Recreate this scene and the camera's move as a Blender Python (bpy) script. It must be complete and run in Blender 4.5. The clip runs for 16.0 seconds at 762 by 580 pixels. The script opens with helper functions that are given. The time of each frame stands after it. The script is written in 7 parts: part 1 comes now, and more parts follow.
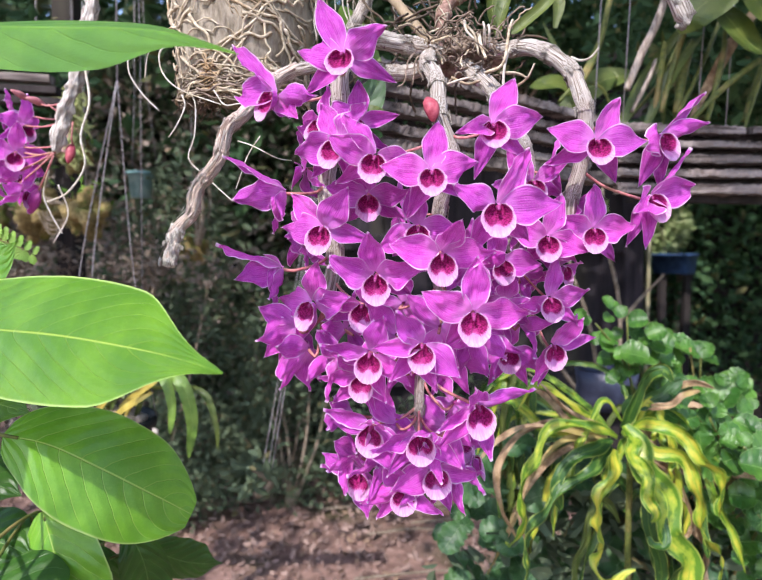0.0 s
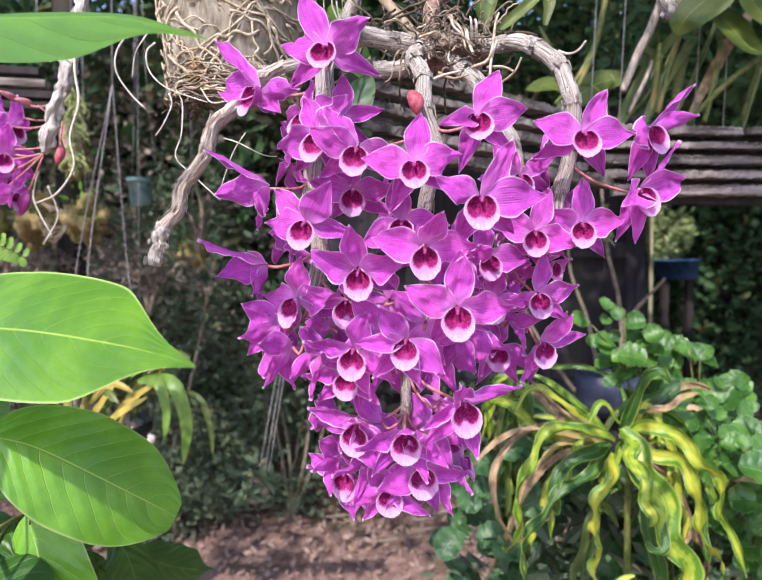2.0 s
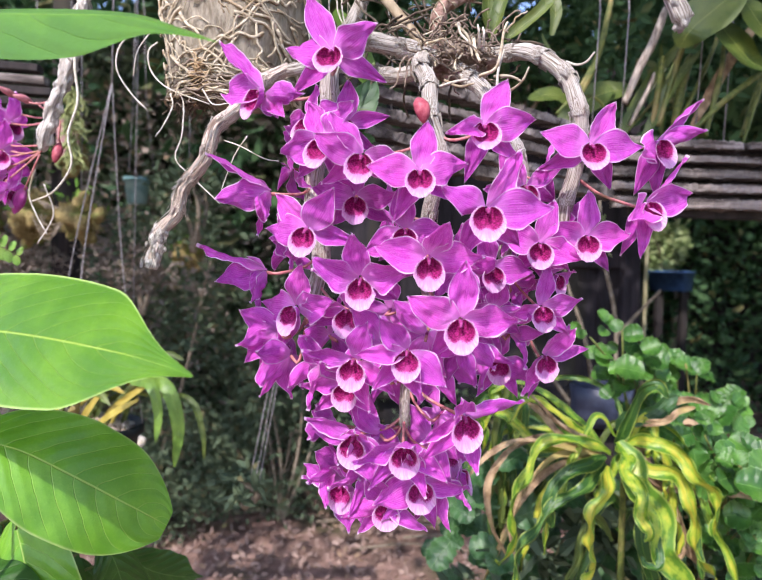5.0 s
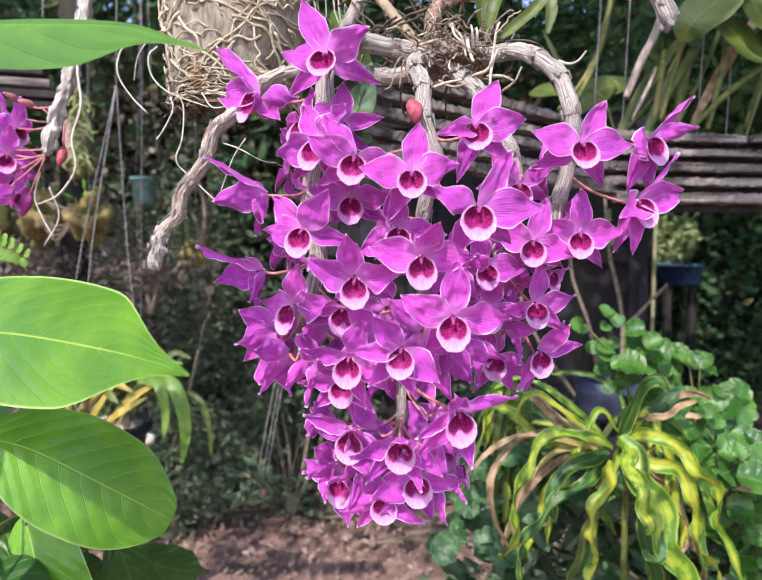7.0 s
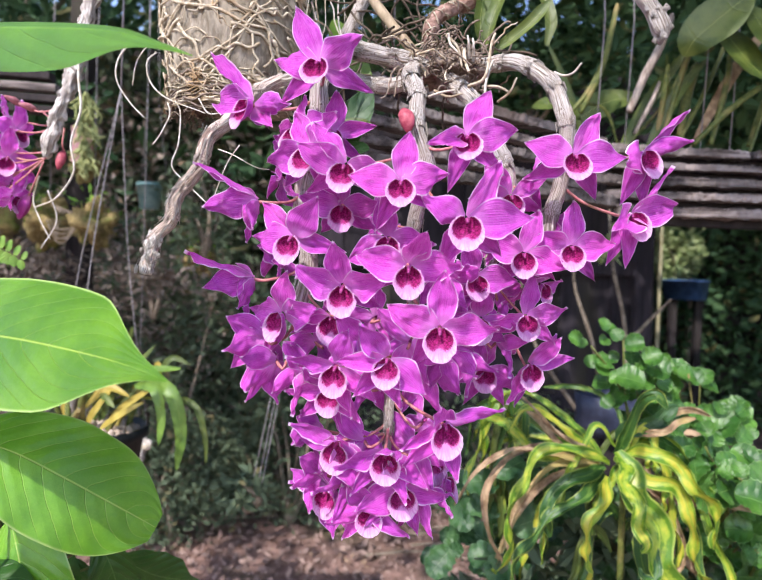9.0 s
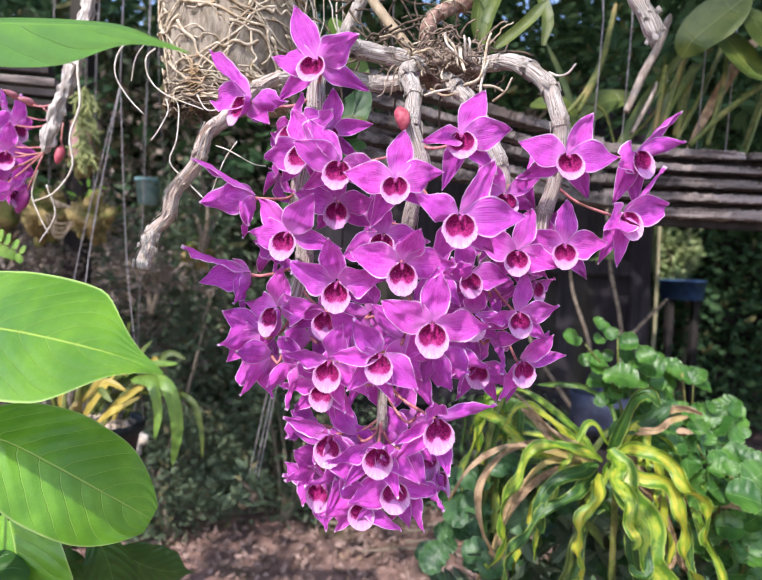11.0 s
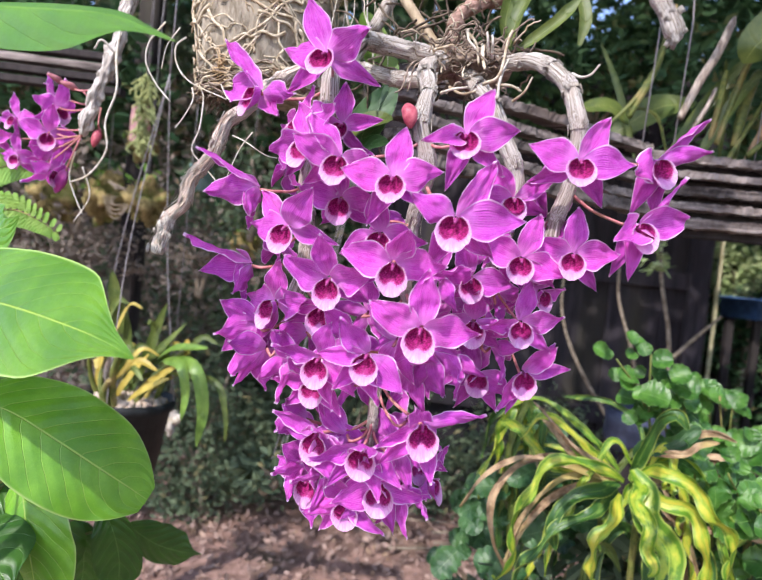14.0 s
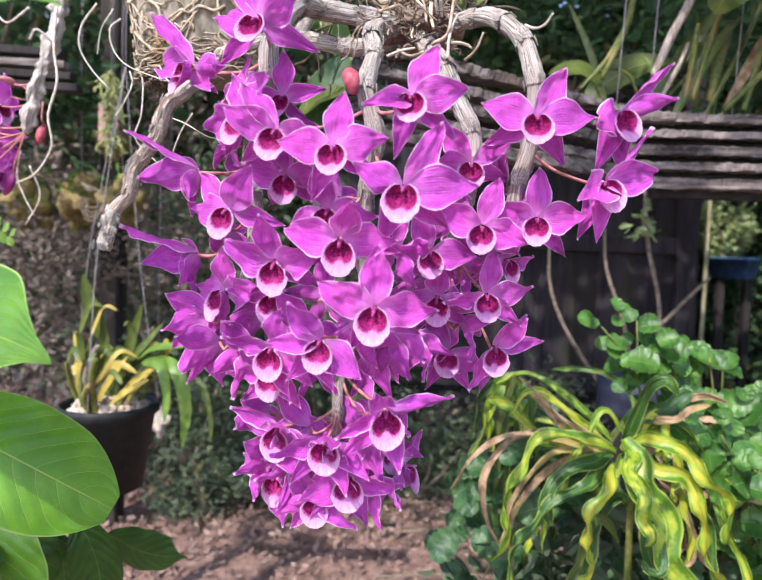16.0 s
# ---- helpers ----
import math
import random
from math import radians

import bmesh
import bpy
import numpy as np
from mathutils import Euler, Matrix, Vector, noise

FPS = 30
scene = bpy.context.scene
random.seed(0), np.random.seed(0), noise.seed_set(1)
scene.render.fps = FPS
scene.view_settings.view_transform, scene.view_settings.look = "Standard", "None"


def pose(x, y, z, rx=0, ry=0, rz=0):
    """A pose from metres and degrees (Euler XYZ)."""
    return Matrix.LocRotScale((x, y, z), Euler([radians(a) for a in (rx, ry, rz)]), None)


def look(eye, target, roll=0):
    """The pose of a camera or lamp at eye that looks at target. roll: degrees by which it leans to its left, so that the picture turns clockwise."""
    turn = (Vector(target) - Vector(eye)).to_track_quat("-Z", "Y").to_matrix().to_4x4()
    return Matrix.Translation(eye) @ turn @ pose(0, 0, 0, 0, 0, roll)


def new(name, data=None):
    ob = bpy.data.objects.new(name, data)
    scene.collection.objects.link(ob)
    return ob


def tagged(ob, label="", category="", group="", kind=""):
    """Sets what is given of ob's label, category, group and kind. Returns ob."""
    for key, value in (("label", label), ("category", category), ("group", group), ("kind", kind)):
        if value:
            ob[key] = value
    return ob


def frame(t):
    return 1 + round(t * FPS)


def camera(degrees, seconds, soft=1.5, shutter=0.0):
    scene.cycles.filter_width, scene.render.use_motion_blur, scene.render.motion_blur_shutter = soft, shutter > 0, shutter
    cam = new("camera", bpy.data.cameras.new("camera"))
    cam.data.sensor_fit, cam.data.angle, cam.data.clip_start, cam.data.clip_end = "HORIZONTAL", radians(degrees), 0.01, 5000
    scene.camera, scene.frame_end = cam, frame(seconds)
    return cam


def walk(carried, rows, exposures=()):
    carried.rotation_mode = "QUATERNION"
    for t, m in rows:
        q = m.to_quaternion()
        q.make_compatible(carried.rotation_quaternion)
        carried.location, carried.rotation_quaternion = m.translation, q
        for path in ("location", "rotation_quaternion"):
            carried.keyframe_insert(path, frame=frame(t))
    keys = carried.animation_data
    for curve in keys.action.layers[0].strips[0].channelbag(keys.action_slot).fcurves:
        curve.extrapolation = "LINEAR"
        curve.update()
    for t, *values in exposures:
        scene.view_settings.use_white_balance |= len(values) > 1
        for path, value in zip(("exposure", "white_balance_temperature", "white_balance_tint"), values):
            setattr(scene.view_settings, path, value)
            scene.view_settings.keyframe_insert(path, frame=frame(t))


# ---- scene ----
cam = camera(64.8, 16.0, soft=1.3, shutter=0.3)
cam.data.dof.use_dof, cam.data.dof.focus_distance, cam.data.dof.aperture_fstop = True, 0.42, 9.5
METRES, EYE, TILT, LEAN, TURN = 0.36, 1.25, -3.0, 0.0, 0.0
ROWS = [
    (0.0, 0.0, 0.0, 0.0, -0.0, -0.0, -0.0),
    (0.5, 0.0006, -0.0071, 0.0032, 0.56, -0.01, -0.19),
    (1.0, 0.0221, -0.007, -0.0067, 0.56, 0.04, -0.15),
    (1.5, 0.0567, 0.0026, -0.0301, 0.12, -0.07, 0.32),
    (2.0, 0.0346, 0.0191, -0.0227, 0.3, 0.77, 0.22),
    (2.5, 0.0434, 0.0379, -0.0151, -0.28, 1.08, 0.04),
    (3.0, 0.0498, 0.0436, -0.0187, -0.57, 1.0, 0.01),
    (3.5, 0.0404, 0.058, -0.005, -1.41, 0.98, -0.37),
    (4.0, 0.019, 0.052, -0.0123, -0.98, 1.24, -0.59),
    (6.5, 0.0339, 0.0259, -0.013, 0.29, 0.9, -1.01),
    (7.0, 0.0453, 0.0171, -0.0086, 0.54, 0.82, -0.52),
    (7.5, 0.0666, -0.0016, 0.0095, 0.51, 1.98, -0.54),
    (8.0, 0.0621, 0.0092, 0.0055, 0.59, 2.1, -1.18),
    (8.5, 0.0688, 0.0279, -0.0073, 0.93, 1.92, -1.44),
    (11.0, 0.0836, 0.0126, -0.0114, 0.87, 1.5, -2.15),
    (11.5, 0.0435, 0.0212, -0.013, 1.38, 1.45, -1.55),
    (12.0, 0.0319, 0.0498, -0.0133, 0.46, 1.33, -1.55),
    (12.5, 0.0479, 0.0865, -0.0205, 2.51, 1.29, -2.87),
    (13.0, 0.1408, 0.1235, -0.0179, 3.51, 0.2, -3.64),
    (13.5, 0.136, 0.1677, -0.0578, 4.2, -0.2, -4.08),
    (14.0, 0.1823, 0.0392, 0.0015, 5.69, 0.84, -5.87),
    (14.5, 0.2225, 0.0159, 0.0168, 5.61, -0.81, -5.72),
    (15.0, 0.2218, 0.0157, 0.0409, 6.16, 0.87, -4.42),
    (15.5, 0.2513, 0.0538, 0.0218, 7.54, 0.18, -3.15),
    (16.0, 0.242, 0.1165, -0.0041, 5.07, -0.49, -1.84),
]
walk(cam, [(t, pose(0, 0, EYE, TILT, LEAN, TURN) @ pose(METRES * x, METRES * y, METRES * z, 90 + pitch, roll, yaw)) for t, x, y, z, yaw, pitch, roll in ROWS],
     [(0.0, 1.36, 6150, 21.0), (2.0, 1.41, 6150, 21.0), (11.0, 1.39, 6150, 21.0), (13.5, 1.46, 6150, 20.0), (14.5, 1.40, 6150, 20.0), (16.0, 1.45, 6150, 20.0)])

# ---- light: high sun behind the camera's left shoulder, clear sky ----
SUN_ELEVATION, SUN_AZIMUTH = 47.0, 205.0   # degrees; azimuth clockwise from +y
world = bpy.data.worlds.new("sky")
scene.world = world
world.use_nodes = True
sky = world.node_tree.nodes.new("ShaderNodeTexSky")
sky.sky_type = "NISHITA"
sky.sun_disc = False
sky.sun_elevation = radians(SUN_ELEVATION)
sky.sun_rotation = radians(SUN_AZIMUTH)
background = world.node_tree.nodes["Background"]
background.inputs["Strength"].default_value = 0.15
world.node_tree.links.new(sky.outputs["Color"], background.inputs["Color"])
sun = new("sun", bpy.data.lights.new("sun", "SUN"))
sun.data.energy = 2.3
sun.data.angle = radians(0.6)
sun.data.color = (1.0, 0.95, 0.86)
sun_from = Vector((math.sin(radians(SUN_AZIMUTH)) * math.cos(radians(SUN_ELEVATION)),
                   math.cos(radians(SUN_AZIMUTH)) * math.cos(radians(SUN_ELEVATION)),
                   math.sin(radians(SUN_ELEVATION))))
sun.matrix_world = look(sun_from * 6, (0, 0, 0))

# ---- materials ----


class Nodes:
    """A node material under construction."""

    def __init__(self, name):
        self.material = bpy.data.materials.new(name)
        self.material.use_nodes = True
        self.tree = self.material.node_tree
        self.shader = self.tree.nodes["Principled BSDF"]
        self.output = self.tree.nodes["Material Output"]

    def add(self, kind):
        return self.tree.nodes.new(kind)

    def link(self, a, b):
        self.tree.links.new(a, b)

    def feed(self, socket, value):
        if isinstance(value, bpy.types.NodeSocket):
            self.link(value, socket)
        else:
            socket.default_value = value

    def math(self, operation, a, b=0.0, clamp=False):
        node = self.add("ShaderNodeMath")
        node.operation, node.use_clamp = operation, clamp
        self.feed(node.inputs[0], a)
        self.feed(node.inputs[1], b)
        return node.outputs[0]

    def step(self, value, low, high):
        node = self.add("ShaderNodeMapRange")
        node.interpolation_type = "SMOOTHSTEP"
        self.feed(node.inputs["Value"], value)
        node.inputs["From Min"].default_value = min(low, high)
        node.inputs["From Max"].default_value = max(low, high)
        node.inputs["To Min"].default_value, node.inputs["To Max"].default_value = (0, 1) if low < high else (1, 0)
        return node.outputs["Result"]

    def mix(self, factor, a, b):
        node = self.add("ShaderNodeMix")
        node.data_type = "RGBA"
        self.feed(node.inputs[0], factor)
        for socket, value in ((node.inputs[6], a), (node.inputs[7], b)):
            self.feed(socket, (*value, 1.0) if isinstance(value, tuple) else value)
        return node.outputs[2]

    def place(self, kind="Object", scale=(1, 1, 1)):
        coordinate = self.add("ShaderNodeTexCoord")
        mapping = self.add("ShaderNodeMapping")
        mapping.inputs["Scale"].default_value = scale
        self.link(coordinate.outputs[kind], mapping.inputs["Vector"])
        return mapping.outputs["Vector"]

    def noise(self, vector, scale, detail=4.0, rough=0.55):
        node = self.add("ShaderNodeTexNoise")
        self.link(vector, node.inputs["Vector"])
        node.inputs["Scale"].default_value = scale
        node.inputs["Detail"].default_value = detail
        node.inputs["Roughness"].default_value = rough
        return node.outputs["Fac"]

    def uv(self):
        coordinate = self.add("ShaderNodeTexCoord")
        split = self.add("ShaderNodeSeparateXYZ")
        self.link(coordinate.outputs["UV"], split.inputs[0])
        return split.outputs[0], split.outputs[1]

    def random(self):
        return self.add("ShaderNodeObjectInfo").outputs["Random"]

    def island(self):
        return self.add("ShaderNodeNewGeometry").outputs["Random Per Island"]

    def bump(self, height, strength=0.3, distance=0.002):
        node = self.add("ShaderNodeBump")
        node.inputs["Strength"].default_value = strength
        node.inputs["Distance"].default_value = distance
        self.link(height, node.inputs["Height"])
        self.link(node.outputs["Normal"], self.shader.inputs["Normal"])

    def finish(self, color, rough=0.6, thin=0.0, thin_color=None, specular=0.5):
        self.feed(self.shader.inputs["Base Color"], (*color, 1.0) if isinstance(color, tuple) else color)
        self.feed(self.shader.inputs["Roughness"], rough)
        self.shader.inputs["Specular IOR Level"].default_value = specular
        if thin:
            glow = self.add("ShaderNodeBsdfTranslucent")
            value = thin_color or color
            self.feed(glow.inputs["Color"], (*value, 1.0) if isinstance(value, tuple) else value)
            blend = self.add("ShaderNodeMixShader")
            blend.inputs[0].default_value = thin
            self.link(self.shader.outputs[0], blend.inputs[1])
            self.link(glow.outputs[0], blend.inputs[2])
            self.link(blend.outputs[0], self.output.inputs["Surface"])
        return self.material


def rough_surface(name, dark, light, scale, rough=0.8, bump=0.5, distance=0.002, stretch=(1, 1, 1), stain=None, spread=0.0, specular=0.3):
    """Two-scale mottled matter: grain at `scale`, stains six times coarser."""
    n = Nodes(name)
    where = n.place("Object", stretch)
    grain = n.noise(where, scale, 6.0, 0.65)
    coarse = n.noise(where, scale / 6, 3.0)
    color = n.mix(n.step(grain, 0.32, 0.68), dark, light)
    if stain:
        color = n.mix(n.step(coarse, 0.5, 0.72), color, stain)
    if spread:
        shade = n.add("ShaderNodeHueSaturation")
        n.link(n.math("ADD", n.math("MULTIPLY", n.random(), spread), 1.0 - spread / 2), shade.inputs["Value"])
        n.link(color, shade.inputs["Color"])
        color = shade.outputs[0]
    n.bump(grain, bump, distance)
    return n.finish(color, rough, specular=specular)


def petal_material(name, deep, pale, rim, core):
    n = Nodes(name)
    u, v = n.uv()
    side = n.math("MULTIPLY", n.math("ABSOLUTE", n.math("SUBTRACT", u, 0.5)), 2.0)
    vein_at = n.add("ShaderNodeCombineXYZ")
    n.link(n.math("MULTIPLY", u, 34.0), vein_at.inputs[0])
    n.link(n.math("MULTIPLY", v, 1.6), vein_at.inputs[1])
    vein = n.noise(vein_at.outputs[0], 1.0, 3.0)
    cloud = n.noise(n.place("Object"), 150.0, 4.0)
    bent = n.math("ADD", u, n.math("MULTIPLY", n.noise(n.place("UV", (3, 4, 1)), 1.0, 3.0), 0.09))
    line = n.math("MULTIPLY", n.math("ADD", n.math("SINE", n.math("MULTIPLY", bent, 96.0)), 1.0), 0.5)
    fleck = n.noise(n.place("Object"), 1400.0, 2.0)
    color = n.mix(n.step(n.math("ADD", n.math("MULTIPLY", vein, 0.70), n.math("MULTIPLY", cloud, 0.30)), 0.34, 0.64), deep, pale)
    fine = n.noise(n.place("UV", (120, 5, 1)), 1.0, 5.0, 0.7)
    color = n.mix(n.math("MULTIPLY", n.step(fine, 0.49, 0.64), 0.34), color, core)
    color = n.mix(n.math("MULTIPLY", n.step(fine, 0.46, 0.34), 0.36), color, deep)
    color = n.mix(n.math("MULTIPLY", n.step(line, 0.45, 0.05), 0.20), color, deep)
    color = n.mix(n.math("MULTIPLY", n.step(fleck, 0.54, 0.68), 0.12), color, rim)
    color = n.mix(n.math("MULTIPLY", n.step(v, 0.40, 0.02), 0.8), color, core)
    color = n.mix(n.math("MULTIPLY", n.step(n.math("MAXIMUM", side, n.step(v, 0.6, 1.02)), 0.90, 0.975), 0.88), color, rim)
    tone = n.add("ShaderNodeHueSaturation")
    n.link(n.math("ADD", n.math("MULTIPLY", n.random(), 0.3), 0.89), tone.inputs["Value"])
    n.link(n.math("ADD", n.math("MULTIPLY", n.random(), 0.022), 0.489), tone.inputs["Hue"])
    n.link(color, tone.inputs["Color"])
    n.bump(n.math("ADD", n.math("ADD", vein, n.math("MULTIPLY", line, 0.45)), n.math("ADD", n.math("MULTIPLY", cloud, 0.5), n.math("MULTIPLY", fine, 1.1))), 0.7, 0.0014)
    n.shader.inputs["Sheen Weight"].default_value = 0.05
    return n.finish(tone.outputs[0], 0.36, thin=0.32, specular=0.5)


def lip_material():
    """Maroon throat with two blotches, downy white rim."""
    n = Nodes("lip_flesh")
    u, v = n.uv()
    around = n.math("MULTIPLY", n.math("ABSOLUTE", n.math("SUBTRACT", u, 0.5)), 2.0)   # 0 keel, 1 upper edges
    fray = n.noise(n.place("UV", (60, 9, 1)), 1.0, 4.0)
    mottle = n.noise(n.place("Object"), 900.0, 3.0)
    notch = n.math("MULTIPLY", n.step(around, 0.20, 0.04), n.math("MULTIPLY", n.random(), 0.22))
    limit = n.math("SUBTRACT", n.math("ADD", n.math("MULTIPLY", around, 0.34), n.math("ADD", n.math("MULTIPLY", fray, 0.44), 0.35)), notch)
    throat = n.step(n.math("SUBTRACT", v, limit), 0.09, -0.09)
    keel = n.math("MULTIPLY", n.step(around, 0.22, 0.03), n.step(v, 0.10, 0.45))
    maroon = n.mix(n.step(mottle, 0.35, 0.65), (0.15, 0.002, 0.050), (0.44, 0.020, 0.19))
    maroon = n.mix(n.math("MULTIPLY", keel, 0.35), maroon, (0.62, 0.10, 0.38))
    pale = n.mix(n.step(n.math("ADD", v, n.math("MULTIPLY", fray, 0.15)), 0.66, 1.12), (0.70, 0.28, 0.60), (0.81, 0.53, 0.72))
    streak = n.noise(n.place("UV", (46, 2, 1)), 1.0, 3.0)
    pale = n.mix(n.math("MULTIPLY", n.step(streak, 0.44, 0.60), 0.6), pale, (0.64, 0.20, 0.54))
    down = n.noise(n.place("Object"), 2600.0, 2.0)
    pale = n.mix(n.math("MULTIPLY", n.step(down, 0.48, 0.66), 0.4), pale, (0.78, 0.36, 0.66))
    color = n.mix(throat, pale, maroon)
    n.bump(n.math("ADD", down, n.math("MULTIPLY", streak, 1.2)), 0.8, 0.0009)
    return n.finish(color, 0.75, thin=0.18, specular=0.2)


def leaf_material(name, dark, light, rib, veins=9.0, lean=0.55, rough=0.35, thin=0.3, thin_color=None, net=0.5, rim=None, quilt=1.0):
    """Broad leaf: pale midrib, arched side veins, mottled blade."""
    n = Nodes(name)
    u, v = n.uv()
    side = n.math("MULTIPLY", n.math("ABSOLUTE", n.math("SUBTRACT", u, 0.5)), 2.0)
    wander = n.noise(n.place("UV", (3, 6, 1)), 1.0, 3.0)
    run = n.math("SUBTRACT", v, n.math("MULTIPLY", n.math("POWER", side, 1.3), lean * 0.35))
    run = n.math("ADD", run, n.math("MULTIPLY", wander, 0.05))
    tooth = n.math("FRACT", n.math("MULTIPLY", run, veins))
    dist = n.math("ABSOLUTE", n.math("SUBTRACT", tooth, 0.5))
    side_vein = n.math("MULTIPLY", n.step(dist, 0.040, 0.008), n.step(side, 0.99, 0.75))
    midrib = n.step(side, 0.024, 0.008)
    billow = n.step(dist, 0.0, 0.5)
    color = n.mix(n.step(n.noise(n.place("Object"), 32.0, 5.0), 0.35, 0.68), dark, light)
    mesh = n.noise(n.place("UV", (42, 70, 1)), 1.0, 3.0, 0.7)
    color = n.mix(n.math("MULTIPLY", n.step(mesh, 0.54, 0.66), 0.12), color, rib)
    color = n.mix(n.math("MULTIPLY", n.step(mesh, 0.46, 0.34), 0.35), color, dark)
    color = n.mix(n.math("MULTIPLY", billow, 0.22 * quilt), color, dark)
    color = n.mix(n.math("MULTIPLY", side_vein, net), color, rib)
    color = n.mix(midrib, color, rib)
    if rim:
        color = n.mix(n.step(side, 0.955, 0.995), color, rim)
    tone = n.add("ShaderNodeHueSaturation")
    n.link(n.math("ADD", n.math("MULTIPLY", n.random(), 0.24), 0.88), tone.inputs["Value"])
    n.link(color, tone.inputs["Color"])
    height = n.math("ADD", n.math("MULTIPLY", n.math("MAXIMUM", side_vein, midrib), -0.7), n.math("ADD", n.math("MULTIPLY", n.noise(n.place("Object"), 160.0, 4.0), 0.35), n.math("MULTIPLY", mesh, 0.25)))
    n.bump(n.math("ADD", height, n.math("MULTIPLY", billow, 0.8 * quilt)), 0.45, 0.002)
    return n.finish(tone.outputs[0], rough, thin=thin, thin_color=thin_color or tone.outputs[0], specular=0.5)


def scatter_leaf_material(name, dark, light, tip, rough=0.45, thin=0.25):
    """Small leaves in masses, each island of its own tone."""
    n = Nodes(name)
    pick = n.island()
    color = n.mix(pick, dark, light)
    color = n.mix(n.step(n.noise(n.place("Object"), 2.3, 3.0), 0.55, 0.75), color, tip)
    color = n.mix(n.math("MULTIPLY", n.step(pick, 0.93, 0.97), 0.5), color, (0.20, 0.13, 0.05))
    return n.finish(color, max(rough, 0.7), thin=thin, specular=0.2)


def ribbon_material(name, green, mid, yellow, share):
    """Variegated ribbon leaf: yellow heart breaking into green blotches and margins."""
    n = Nodes(name)
    u, v = n.uv()
    side = n.math("MULTIPLY", n.math("ABSOLUTE", n.math("SUBTRACT", u, 0.5)), 2.0)
    patch = n.noise(n.place("UV", (1.5, 6.5, 1)), 1.0, 5.0, 0.62)
    fleck = n.noise(n.place("UV", (14, 60, 1)), 1.0, 3.0, 0.7)
    level = n.math("ADD", n.math("ADD", patch, n.math("MULTIPLY", n.math("POWER", side, 3.0), -0.36)), n.math("MULTIPLY", n.random(), 0.22))
    color = n.mix(n.step(level, share - 0.12, share - 0.02), green, mid)
    color = n.mix(n.step(level, share - 0.02, share + 0.10), color, yellow)
    color = n.mix(n.math("MULTIPLY", n.step(fleck, 0.66, 0.72), 0.7), color, green)
    color = n.mix(n.step(side, 0.10, 0.02), color, mid)
    color = n.mix(n.math("MULTIPLY", n.step(side, 0.84, 0.95), 0.75), color, (0.36, 0.44, 0.08))
    n.bump(n.math("ADD", fleck, n.math("MULTIPLY", n.step(side, 0.12, 0.0), -1.5)), 0.3, 0.0012)
    return n.finish(color, 0.38, thin=0.25, specular=0.5)


def cane_material(name, dark, light, blotch):
    """Papery sheath with fibre streaks."""
    n = Nodes(name)
    streak = n.noise(n.place("UV", (46, 6, 1)), 1.0, 5.0, 0.65)
    coarse = n.noise(n.place("Object"), 55.0, 4.0)
    color = n.mix(n.step(streak, 0.40, 0.58), dark, light)
    color = n.mix(n.math("MULTIPLY", n.step(coarse, 0.50, 0.70), 0.55), color, blotch)
    color = n.mix(n.math("MULTIPLY", n.step(n.noise(n.place("Object"), 260.0, 3.0), 0.62, 0.72), 0.5), color, (0.10, 0.06, 0.04))
    n.bump(streak, 1.0, 0.003)
    return n.finish(color, 0.82, specular=0.25)


PETAL = petal_material("petal_magenta", (0.55, 0.020, 0.455), (0.80, 0.132, 0.72), (0.95, 0.72, 0.95), (0.88, 0.32, 0.82))
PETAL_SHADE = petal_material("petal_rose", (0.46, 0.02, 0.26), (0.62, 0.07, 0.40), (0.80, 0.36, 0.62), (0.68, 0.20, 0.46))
LIP = lip_material()
COLUMN = rough_surface("column_wax", (0.20, 0.012, 0.10), (0.36, 0.06, 0.22), 500, 0.4, 0.15, 0.0004)
STALK = rough_surface("pedicel_red", (0.34, 0.09, 0.10), (0.56, 0.26, 0.24), 220, 0.5, 0.2, 0.0006, stain=(0.34, 0.22, 0.10))
PALE_BUD = rough_surface("bud_pale", (0.30, 0.09, 0.11), (0.46, 0.20, 0.21), 260, 0.5, 0.2, 0.0006)
BUD = rough_surface("bud_rose", (0.27, 0.035, 0.06), (0.44, 0.11, 0.13), 260, 0.5, 0.2, 0.0006)
CANE = cane_material("cane_sheath", (0.22, 0.175, 0.13), (0.63, 0.585, 0.52), (0.52, 0.44, 0.36))
BROWN_CANE = cane_material("brown_cane", (0.27, 0.19, 0.145), (0.80, 0.68, 0.58), (0.60, 0.47, 0.38))
PALE_CANE = cane_material("pale_cane", (0.30, 0.255, 0.21), (0.74, 0.70, 0.64), (0.54, 0.48, 0.41))
TAN_CANE = rough_surface("tan_cane", (0.20, 0.15, 0.085), (0.40, 0.32, 0.21), 90, 0.7, 0.4, 0.001, (1, 1, 0.25), (0.26, 0.19, 0.11))
OLD_CANE = rough_surface("old_cane", (0.13, 0.10, 0.08), (0.44, 0.38, 0.31), 130, 0.85, 0.7, 0.002, (1, 1, 0.25), (0.22, 0.15, 0.09))
REDDISH = rough_surface("reddish_cane", (0.12, 0.065, 0.045), (0.36, 0.23, 0.18), 160, 0.9, 0.7, 0.002, stain=(0.22, 0.17, 0.13))
